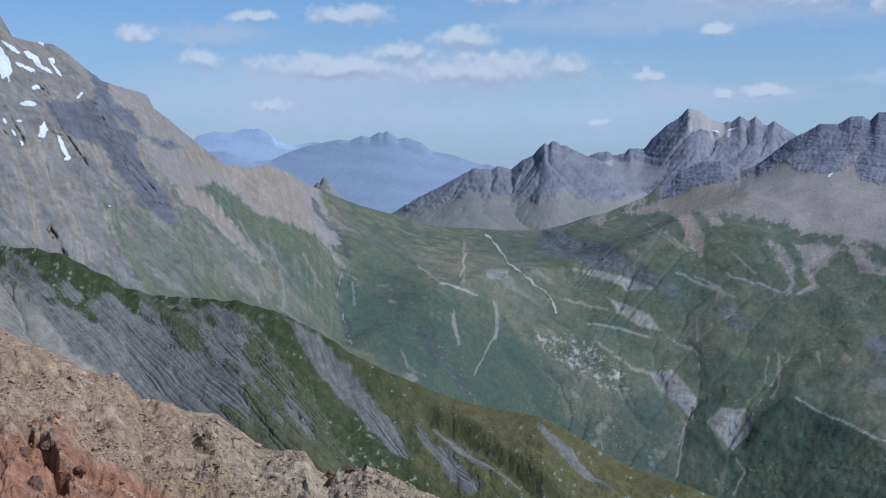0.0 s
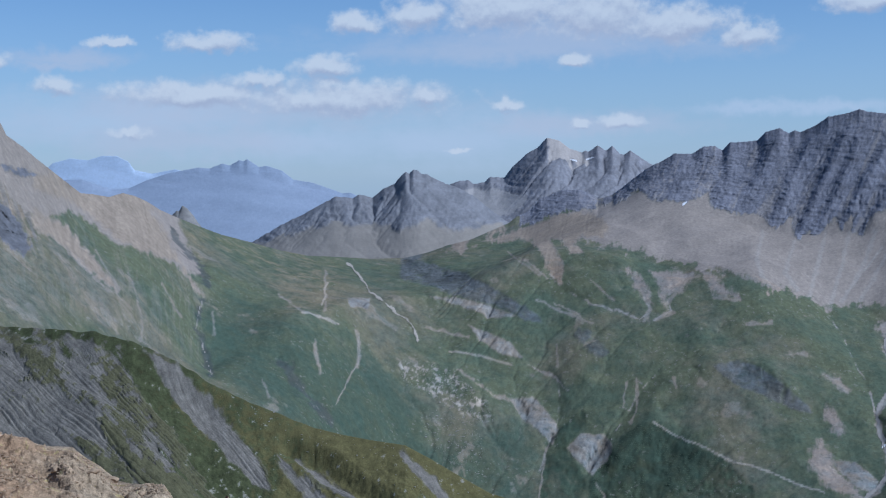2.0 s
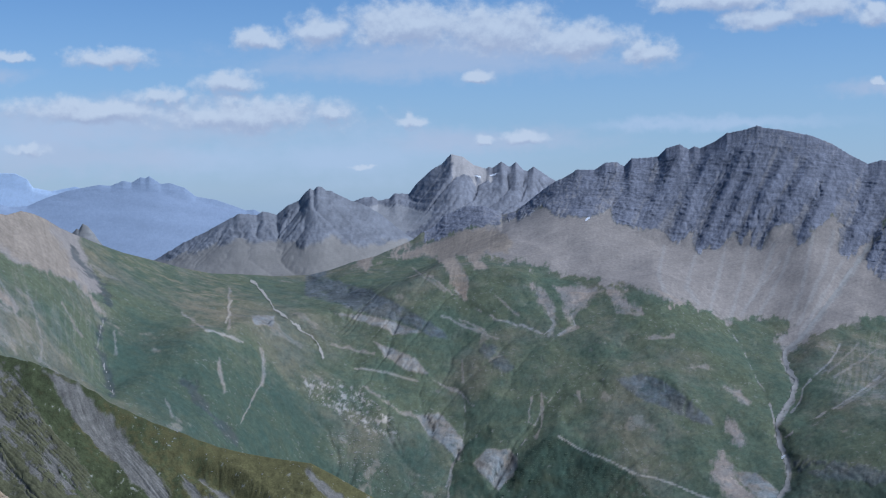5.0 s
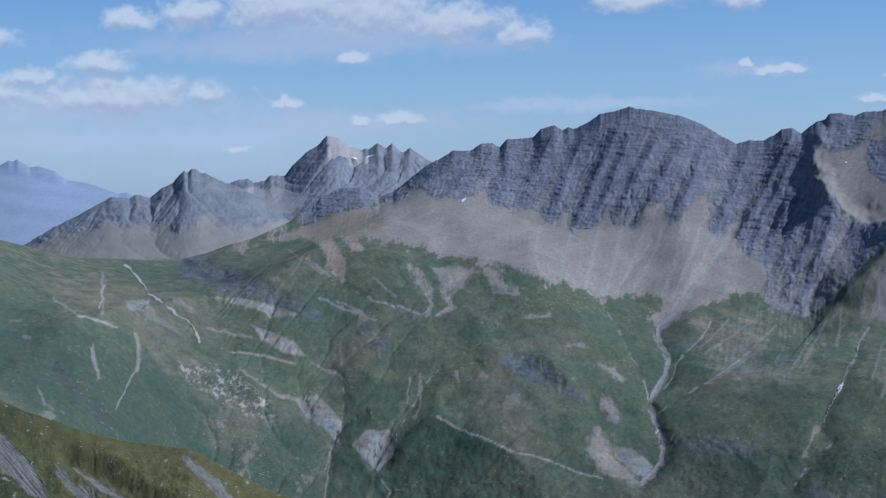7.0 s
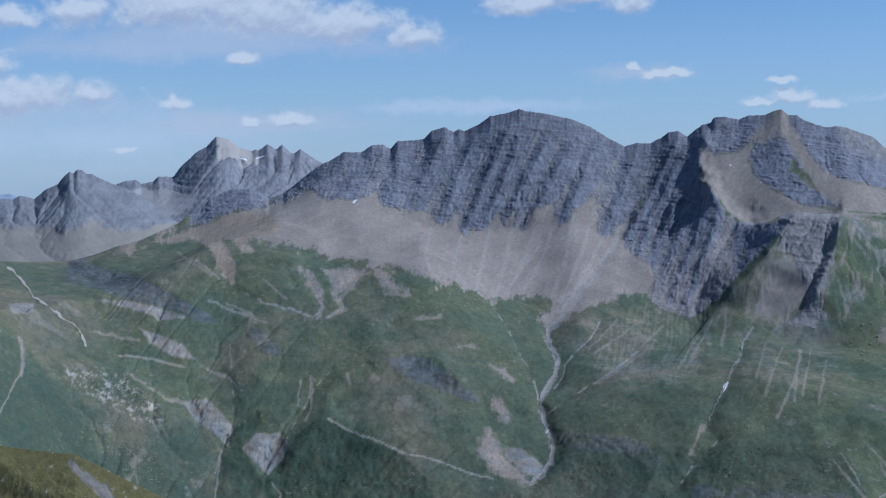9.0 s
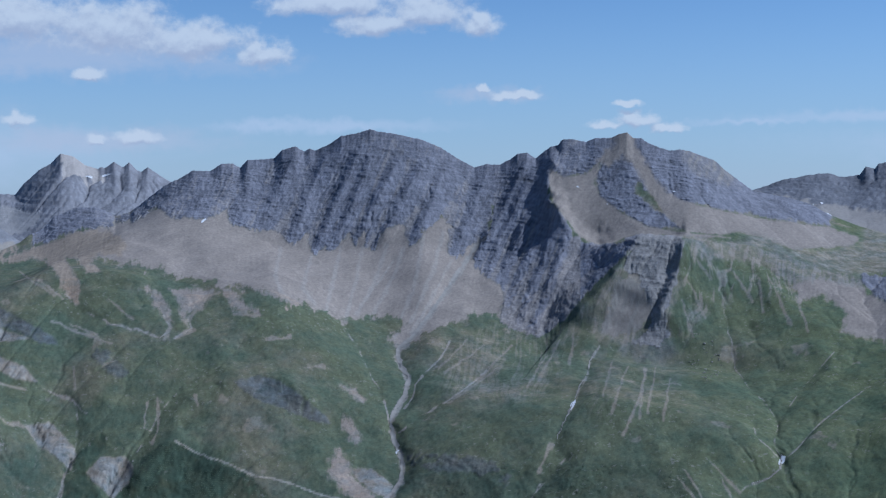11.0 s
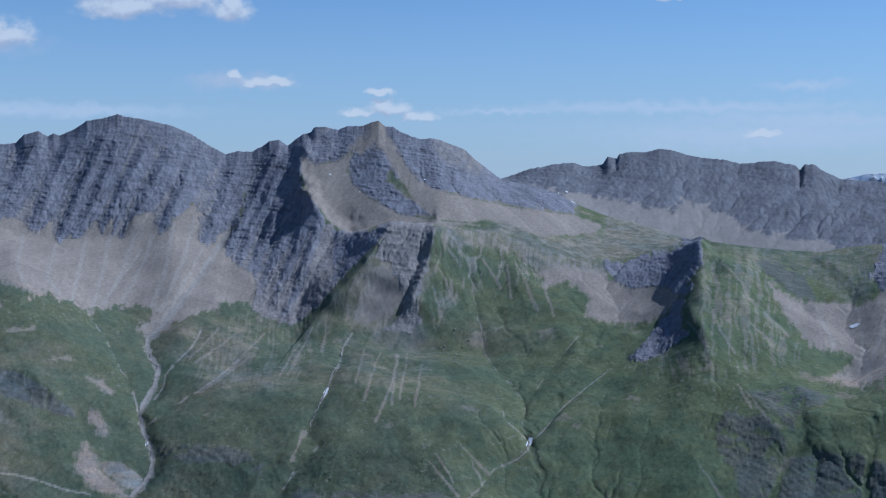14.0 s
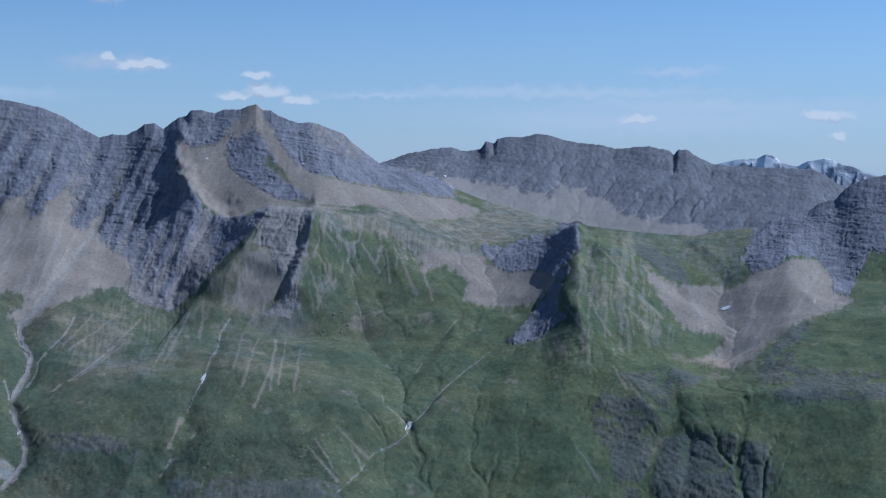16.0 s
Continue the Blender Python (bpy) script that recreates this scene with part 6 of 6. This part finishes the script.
def spur_land():
    az = np.arange(-21, 13, 0.028)
    crest = along(SPUR, az)
    r = np.interp(az, [-20, -8, 0, 10], [720, 640, 600, 560])
    levels = [(crest - 22, r * 0.6), (crest - 7.5, r * 0.86), (crest, r)]
    R, Z = loft(az, levels, (30, 240), ((8, -4), (60, -45), (200, -180)))
    top = 270
    R, Z = soften(R, 25, top), soften(Z, 25, top)
    A = np.broadcast_to(az[None, :], R.shape)
    E = np.degrees(np.arctan2(Z - EYE, R))
    v = np.arange(R.shape[0])[:, None] * np.ones_like(R)
    fade = smooth(top - v, 0, 40)
    x, y = place(az, R)
    Z = Z + fade * (5 * fbm(x / 70, y / 70, 305, 3) - 4 * (1 - smooth(near_line(A, E, S_SPUR, 1.0), 0, 0.7)))
    out, right = slope_of(az, R, Z)
    cut, flow = np.zeros_like(R, np.float32), np.zeros_like(R, np.float32)
    cut[:top + 1], flow[:top + 1] = erode(az, R[:top + 1], Z[:top + 1], np.interp(az, [-20, 0, 10], [-0.85, -0.75, -0.5]), 0.03, 26, 311, 40, 20.0, 1.8)
    s = np.radians(A) * 620
    u = s + 0.5 * R + 1.6 * fbm(x / 60, y / 60, 309, 3)
    big = np.clip(cut / 1.6, -1.5, 1.5)
    long = 0.7 * ridged(u / 9, R / 70, 325, 2, 0.6) - 0.2
    small = fbm(u / 1.2, R / 14, 327, 4, 0.6)
    rag = 0.3 * fbm(A * 1.6, E * 1.6, 307, 5, 0.6)
    Ez = np.minimum(E, crest[None, :] - 0.1)
    slate = region(A, Ez, Z_SPUR_SLATE, 0.12, rag + 0.5 * big)
    for o in (Z_SPUR_SLIP_A, Z_SPUR_SLIP_B, Z_SPUR_SLIP_C, Z_SPUR_SLIP_D):
        slate = np.maximum(slate, region(A, Ez, o, 0.08, 0.4 * rag + 0.1 * big))
    slip = np.zeros_like(slate)
    for o in (Z_SPUR_SLIP_A, Z_SPUR_SLIP_B, Z_SPUR_SLIP_C, Z_SPUR_SLIP_D):
        slip = np.maximum(slip, region(A, Ez, o, 0.08, 0.3 * rag))
    scree = region(A, Ez, Z_SPUR_SCREE, 0.2, 0.5 * rag + 0.15 * big)
    slate = slate * (1 - scree)
    lumps, n1 = fbm(x / 6, y / 6, 331, 4, 0.6), fbm(x / 45, y / 45, 341, 4)
    n2 = fbm(x / 3, y / 3, 351, 4, 0.65)
    green = smooth(0.5 * n1 + 0.35 * big + 0.45 * long + 0.35 * n2 + 0.09 * np.clip(A + 9, -6, 4) - 0.9 * slip, 0.3, 0.6)
    turf = np.clip(1 - slate - scree, 0, 1)
    bare = slate * (1 - green)
    D = cut * (0.32 * slate + 0.07 * turf) + slate * 0.06 * small - bare * 0.25 + turf * 0.5 * lumps + slate * green * 0.5 * lumps + scree * (0.25 * big + 0.1 * lumps)
    D = D * fade + (1 - fade) * 0.9 * grad_noise(s / 6, s * 0, 371) * smooth(-A, -2, 3)
    D[top + 1:] = D[top]
    C = np.empty(R.shape + (3,), np.float32)
    C[...] = tone_of((0.105, 0.093, 0.038), 0.2 * n2)
    paint(C, smooth(n1 + 0.4 * n2 - 0.12 * (A - 1), -0.2, 0.6), tone_of((0.052, 0.058, 0.026), 0.3 * n2))
    paint(C, turf * smooth(n2 + 0.4 * lumps + 0.4 * n1, 0.85, 1.1) * 0.7, tone_of((0.24, 0.225, 0.19), 0.2 * n2))
    paint(C, slate, tone_of((0.143, 0.13, 0.112), 0.22 * small + 0.2 * n2 + 0.1 * long))
    paint(C, slate * green * 0.9, tone_of((0.075, 0.072, 0.034), 0.2 * n2))
    paint(C, slate * smooth(flow + 0.3 * n2, 1.6, 2.4) * 0.3, tone_of((0.23, 0.218, 0.2), 0.1 * n2))
    paint(C, scree, tone_of((0.275, 0.238, 0.188), 0.06 * n2 + 0.05 * small))
    grid = dict(az=az, x=x, y=y, z=Z + D, A=A, E=np.degrees(np.arctan2(Z + D - EYE, R)))
    base = tagged(new("spur_ridge"), "slate ribbed mountain spur with a green grassy crest", "ridge", "mountains round the valley")
    kinds = np.argmax(np.stack([bare, scree, np.maximum(turf, slate * green)]), 0)[:-1, :-1]
    for k, (piece, words) in enumerate((("slate_face", "bare grey slate in long ribs"), ("scree_slope", "fine pale grey scree"), ("grass_slope", "olive green mountain turf"))):
        ob = grid_mesh(piece, x, y, Z + D, np.clip(C, 0.01, 0.7), MID_GROUND, kinds == k)
        ob.parent = base
        tagged(ob, words)
    return grid


SPUR_LAND = spur_land()


def outcrop_land():
    az = np.concatenate([np.linspace(-180, -25, 63), np.arange(-24.9, 8, 0.045), np.linspace(8.1, 180, 70)])
    line = along(OUTCROP, az)
    at = float(along(OUTCROP, np.array([8.0]))[0])
    line = np.where(az > 8, np.interp(az, [8, 60, 180], [at, -40, -20]), np.where(az < -24, np.interp(az, [-180, -24], [-20, line[64]]), line))
    r = np.interp(az, [-180, -60, -20, -8, 0, 12, 60, 180], [20, 60, 62, 48, 36, 24, 14, 20])
    levels = [(np.full(az.shape, -88.0), 0.004), (np.minimum(-40.0, line - 14), 2.2 + 0 * r), (line - 8, r * 0.42), (line, r)]
    R, Z = loft(az, levels, (8, 40, 230), ((2, -1.5), (12, -16), (60, -75)))
    Z[0] = 0.0
    top = 278
    Z = soften(Z, 15, top)
    A = np.broadcast_to(az[None, :], R.shape)
    E = np.degrees(np.arctan2(Z - EYE, R))
    v = np.arange(R.shape[0])[:, None] * np.ones_like(R)
    x, y = place(az, R)
    x = x + 0.03 * (R < 0.2)
    near = smooth(R, 2, 14)
    fade = 0.2 + 0.8 * smooth(top - v, 0, 30)
    big, mid, small = fbm(x / 7, y / 7, 401, 4, 0.55), ridged(x / 1.9, y / 2.6, 411, 4, 0.55), fbm(x / 0.3, y / 0.3, 421, 3, 0.65)
    # fractured beds that dip to the right
    bed = x * 0.75 + y * 0.25 - Z * 0.6
    steps = np.abs((bed / 1.3 + 0.5 * big) % 1.0 - 0.3)
    solid = smooth(big + 0.5 * fbm(x / 2.5, y / 2.5, 405, 4) + 0.05 * (A + 9), -0.1, 0.5)
    hole = 1 - smooth(near_line(A, E, H_OUTCROP, 1.5) + 0.12 * mid, 0.1, 0.5)
    D = near * fade * (0.4 * big + 0.1 * mid + (0.05 + 0.06 * (1 - solid)) * small + solid * (0.12 * mid - 0.22 * steps) - 1.7 * hole)
    D[top + 1:] = D[top]
    A = np.interp(A, [-180, -25, 12, 180], [-10, -25, 12, -10])
    n1, n2 = fbm(x / 4, y / 4, 431, 5, 0.55), fbm(x / 0.45, y / 0.45, 441, 4, 0.7)
    C = np.empty(R.shape + (3,), np.float32)
    C[...] = tone_of((0.285, 0.19, 0.115), 0.35 * n2)
    red = smooth(-9.6 - E - 0.36 * (A + 17) + 1.1 * n1, 0.6, 2.4)
    paint(C, smooth(A + 12.0 + 2.2 * n1, 0, 4.5), tone_of((0.295, 0.226, 0.15), 0.35 * n2))
    paint(C, red * 0.9, tone_of((0.25, 0.118, 0.065), 0.3 * n2))
    paint(C, smooth(n1 + 0.5 * n2 + 0.2 * mid, 0.6, 1.1) * 0.5, tone_of((0.334, 0.264, 0.185), 0.25 * n2))
    paint(C, smooth(-n1 + 0.6 * n2, 0.5, 0.9) * 0.6, tone_of((0.17, 0.105, 0.07), 0.3 * n2))
    paint(C, (1 - red) * smooth(n2 - 0.6 * n1, 0.75, 1.0) * 0.6, tone_of((0.28, 0.245, 0.09), 0.2 * n2))
    ob = grid_mesh("rock_outcrop", x, y, Z + D, np.clip(C, 0.02, 0.7), NEAR_GROUND)
    tagged(ob, "reddish brown stony outcrop of broken weathered rock", "rock", "", "structure")
    return dict(az=az, x=x, y=y, z=Z + D, A=np.broadcast_to(az, R.shape), E=np.degrees(np.arctan2(Z + D - EYE, R)), C=C, R=R, top=top, ob=ob, red=red)


OUTCROP_LAND = outcrop_land()


def base_ground():
    az = np.linspace(-180, 180, 181)
    r = np.concatenate([[1.0], np.geomspace(40, 4950, 60)])
    R = np.repeat(r[:, None], len(az), 1)
    x, y = place(az, R)
    Z = np.interp(R, [1, 40, 250, 600, 900, 4950], [-30, -60, -210, -400, -520, -600]) + 20 * fbm(x / 300, y / 300, 501, 4) * smooth(R, 100, 600)
    n = fbm(x / 200, y / 200, 511, 5)
    C = np.empty(R.shape + (3,), np.float32)
    C[...] = tone_of((0.08, 0.095, 0.05), 0.3 * n)
    tagged(grid_mesh("ground", x, y, Z, C, FAR_GROUND), "green and brown alpine ground of the deep valley", "ground", "", "structure")


base_ground()


# ---- things that lie on the land ----
def overlay(name, land, pick, lift, material, one=False):
    """A thin sheet that lies on the land where pick is set (for each place of the grid)."""
    f = pick[:-1, :-1] & pick[1:, :-1] & pick[:-1, 1:] & pick[1:, 1:]
    rows, cols = np.where(f)
    if not len(rows):
        return None
    if one:
        part = f[rows.min():rows.max() + 1, cols.min():cols.max() + 1]
        ri, ci = np.where(part)
        k = np.argmin((ri - ri.mean()) ** 2 + (ci - ci.mean()) ** 2)
        grown = np.zeros_like(part)
        grown[ri[k], ci[k]] = True
        for _ in range(sum(part.shape)):
            wide = np.pad(grown, 1)
            grown = part & (wide[1:-1, 1:-1] | wide[2:, 1:-1] | wide[:-2, 1:-1] | wide[1:-1, 2:] | wide[1:-1, :-2])
        f = np.zeros_like(f)
        f[rows.min():rows.max() + 1, cols.min():cols.max() + 1] = grown
        rows, cols = np.where(f)
    a, b = slice(rows.min(), rows.max() + 2), slice(cols.min(), cols.max() + 2)
    x, y, z = land["x"][a, b], land["y"][a, b], land["z"][a, b]
    k = 1 - lift / np.hypot(x, y)
    keep = f[rows.min():rows.max() + 1, cols.min():cols.max() + 1]
    return grid_mesh(name, x * k, y * k, z + lift, None, material, keep, flat=False)


def snow_patches(land, spots, label, group):
    for i, (a, e, half_long, half_wide, turn) in enumerate(spots):
        c, s = math.cos(radians(turn)), math.sin(radians(turn))
        da, de = land["A"] - a, land["E"] - e
        n = grad_noise(land["A"] * 5, land["E"] * 5, 700 + i)
        pick = np.hypot((da * c + de * s) / half_long, (de * c - da * s) / half_wide) + 0.35 * n < 1
        ob = overlay("snow_patch", land, pick, 0.5, SNOW, True)
        if ob:
            tagged(ob, label, "snow", group)


snow_patches(LAND, SNOW_WEST, "old white snow patch on grey massif rock", "snow patches on the massif")
snow_patches(BACK_LAND, SNOW_BACK, "white snow patch on the far scree apron", "snow patches on the mountains")
snow_patches(PYRAMID_LAND, SNOW_PYRAMID, "small white snow patch high on pale rock", "snow patches on the mountains")
snow_patches(LAND, SNOW_MAIN, "small white snow remnant on mountain scree", "snow patches on the mountains")


def trails():
    for line, wide in ((P_TOP, 0.055),):
        wob = 0.06 * grad_noise(LAND["A"] * 4, LAND["E"] * 4, 801)
        pick = near_line(LAND["A"] + wob, LAND["E"] + wob, line, 0.5) < wide
        ob = overlay("mountain_track", LAND, pick, 0.6, TRACK)
        if ob:
            tagged(ob, "pale dusty gravel track winding over green turf", "path", "", "structure")


trails()


def stream_beds():
    for line, wide in ((S_MAIN, 0.09), (S_MID, 0.04), (S_EAST, 0.04), (S_CREEK_A, 0.025), (S_WEST, 0.025)):
        wob = 0.07 * grad_noise(LAND["A"] * 5, LAND["E"] * 5, 811)
        swell = 1 + 0.6 * grad_noise(LAND["A"] * 2.5, LAND["E"] * 2.5, 812)
        pick = near_line(LAND["A"] + wob, LAND["E"] + wob, line, 0.5) < wide * swell
        ob = overlay("stream_bed", LAND, pick, 0.5, BED)
        if ob:
            tagged(ob, "pale gravel bed of a mountain stream", "stream", "", "structure")


stream_beds()


def rough_stone(seed, cuts=1):
    """Corners and faces of an angular stone about 1 m across."""
    bm = bmesh.new()
    bmesh.ops.create_icosphere(bm, subdivisions=cuts, radius=0.5)
    rnd = random.Random(seed)
    for v in bm.verts:
        v.co = v.co * rnd.uniform(0.72, 1.2)
        v.co.x *= 1.2
        v.co.z *= 0.75
    co, fa = [tuple(v.co) for v in bm.verts], [[v.index for v in f.verts] for f in bm.faces]
    bm.free()
    return np.array(co), np.array(fa)


def chip(seed):
    """Corners and faces of a small eight-sided chip of stone."""
    rnd = np.random.RandomState(seed)
    co = np.array([(1, 0, 0), (-1, 0, 0), (0, 1, 0), (0, -1, 0), (0, 0, 0.8), (0, 0, -0.6)]) * 0.5 * rnd.uniform(0.7, 1.25, (6, 1)) + rnd.uniform(-0.12, 0.12, (6, 3))
    fa = np.array([(0, 2, 4), (2, 1, 4), (1, 3, 4), (3, 0, 4), (2, 0, 5), (1, 2, 5), (3, 1, 5), (0, 3, 5)])
    return co, fa


def scatter(name, land, pick, count, size, material, seed, sink=0.2, squash=(0.7, 1.1), form=rough_stone):
    """Many small stones or clumps joined into one mesh."""
    rnd = np.random.RandomState(seed)
    rows, cols = np.where(pick)
    if not len(rows):
        return None
    pickd = rnd.randint(0, len(rows), count)
    forms = [form(seed + i) for i in range(5)]
    V, F, base = [], [], 0
    for i, k in enumerate(pickd):
        co, fa = forms[i % 5]
        p = np.array([land["x"][rows[k], cols[k]], land["y"][rows[k], cols[k]], land["z"][rows[k], cols[k]]])
        m = size[0] * (size[1] / size[0]) ** (rnd.rand() ** 2.2)
        c, s = np.cos(rnd.rand() * 6.3), np.sin(rnd.rand() * 6.3)
        q = co * m * np.array([1, 1, rnd.uniform(*squash)])
        q = np.stack([q[:, 0] * c - q[:, 1] * s, q[:, 0] * s + q[:, 1] * c, q[:, 2]], -1)
        V.append(q + p + np.array([0, 0, m * (0.35 - sink)]))
        F.append(fa + base)
        base += len(co)
    me = bpy.data.meshes.new(name)
    me.from_pydata(np.concatenate(V).tolist(), [], np.concatenate(F).tolist())
    me.materials.append(material)
    return new(name, me)


def lay_rocks():
    L = LAND
    hump = (region(L["A"], L["E"], Z_HUMP, 0.3) > 0.4) | (region(L["A"], L["E"], Z_BOULDERS, 0.2) > 0.5)
    tagged(scatter("boulder_field", L, hump, 800, (0.8, 2.6), BOULDER, 11, 0.35), "pale grey boulders strewn over a green hump", "boulders", "", "stuff")
    field = region(L["A"], L["E"], Z_BOULDERS_EAST, 0.3) > 0.4
    tagged(scatter("boulder_field", L, field, 70, (1.2, 3.6), BOULDER, 13), "pale boulders strewn over green slope below crags", "boulders", "", "stuff")
    bush = (region(L["A"], L["E"], Z_SHRUB, 0.3) > 0.5) & (fbm(L["x"] / 40, L["y"] / 40, 821, 3) > -0.15)
    tagged(scatter("alder_scrub", L, bush, 5000, (1.0, 2.6), SCRUB, 17, 0.45, (0.5, 0.9), chip), "dense dark green alder scrub on the valley side", "shrubs", "", "stuff")
    low = (region(L["A"], L["E"], Z_SHRUB_B, 0.3) > 0.5) & (fbm(L["x"] / 50, L["y"] / 50, 831, 3) > 0.1)
    tagged(scatter("alder_scrub", L, low, 1500, (1.0, 2.6), SCRUB, 19, 0.3, (0.5, 0.9), chip), "scattered dark green scrub above valley crags", "shrubs", "", "stuff")
    S = SPUR_LAND
    rib = (region(S["A"], S["E"], Z_SPUR_ROCKS, 0.3) > 0.3)
    tagged(scatter("spur_stones", S, rib, 140, (0.25, 0.7), BOULDER, 23), "pale stones scattered over the grassy spur", "stones", "", "stuff")


lay_rocks()


def outcrop_stones():
    """Loose stones on the near outcrop: the larger ones one by one, the small ones as gravel."""
    L = OUTCROP_LAND
    rnd = np.random.RandomState(5)
    near = (L["R"] > 9) & (L["A"] > -21) & (L["A"] < 4) & (np.arange(L["R"].shape[0])[:, None] < L["top"] - 6)
    ok = near & (fbm(L["x"] / 3, L["y"] / 3, 851, 3) > -0.1)
    red = ok & (L["red"] > 0.5)
    tan = ok & (L["red"] <= 0.5)
    tagged(scatter("gravel", L, tan, 24000, (0.03, 0.14), STONE_TAN, 31, 0.2, form=chip), "loose tan and grey stones covering the outcrop", "gravel", "", "stuff")
    tagged(scatter("gravel", L, red, 8000, (0.03, 0.13), STONE_RED, 33, 0.2, form=chip), "loose rusty red stones covering the outcrop", "gravel", "", "stuff")
    forms = []
    for i in range(10):
        co, fa = rough_stone(900 + i, 2 if i % 2 else 1)
        for m in (STONE_TAN, STONE_RED):
            me = bpy.data.meshes.new("rock")
            me.from_pydata(co.tolist(), [], fa.tolist())
            me.materials.append(m)
            forms.append(me)
    rows, cols = np.where(ok)
    for k in rnd.randint(0, len(rows), 280):
        i, j = rows[k], cols[k]
        m = 0.12 * 4.0 ** (rnd.rand() ** 2.5)
        ob = new("rock", forms[2 * rnd.randint(10) + int(L["red"][i, j] > 0.5)])
        ob.matrix_world = Matrix.LocRotScale((L["x"][i, j], L["y"][i, j], L["z"][i, j] + 0.1 * m), Euler((rnd.uniform(-0.4, 0.4), rnd.uniform(-0.4, 0.4), rnd.uniform(0, 6.3))), (m, m * rnd.uniform(0.6, 1), m * rnd.uniform(0.5, 0.9)))
        ob.parent = L["ob"]


outcrop_stones()


def outcrop_boulders():
    """The larger dark blocks round a hollow in the red ground."""
    L = OUTCROP_LAND
    for i, (a, e, size) in enumerate(BLOCKS):
        d = (L["A"] - a) ** 2 + (L["E"] - e) ** 2
        d[L["R"] < 5] = 1e9
        v, u = np.unravel_index(np.argmin(d), d.shape)
        bm = bmesh.new()
        bmesh.ops.create_icosphere(bm, subdivisions=4, radius=0.5)
        cuts = [(Vector((random.uniform(-1, 1), random.uniform(-1, 1), random.uniform(-0.6, 1))).normalized(), random.uniform(0.26, 0.4)) for _ in range(11)]
        for p in bm.verts:
            for n, far in cuts:
                over = p.co.dot(n) - far
                if over > 0:
                    p.co -= n * over
            k = p.co * 5 + Vector((i * 7.0, 0, 0))
            p.co *= 1 + 0.22 * noise.fractal(k, 1.0, 2.0, 5)
        me = bpy.data.meshes.new("boulder")
        bm.to_mesh(me)
        bm.free()
        me.materials.append(BLOCK)
        ob = new("boulder", me)
        m = size * L["R"][v, u] * 0.0175
        ob.matrix_world = Matrix.LocRotScale((L["x"][v, u], L["y"][v, u], L["z"][v, u] + 0.08 * m), Euler((random.uniform(-0.3, 0.3), random.uniform(-0.3, 0.3), random.uniform(0, 6))), (m * 1.25, m, m * 1.1))
        tagged(ob, "dark brown angular boulder half sunk in red scree", "boulder", "boulders on the outcrop")


outcrop_boulders()
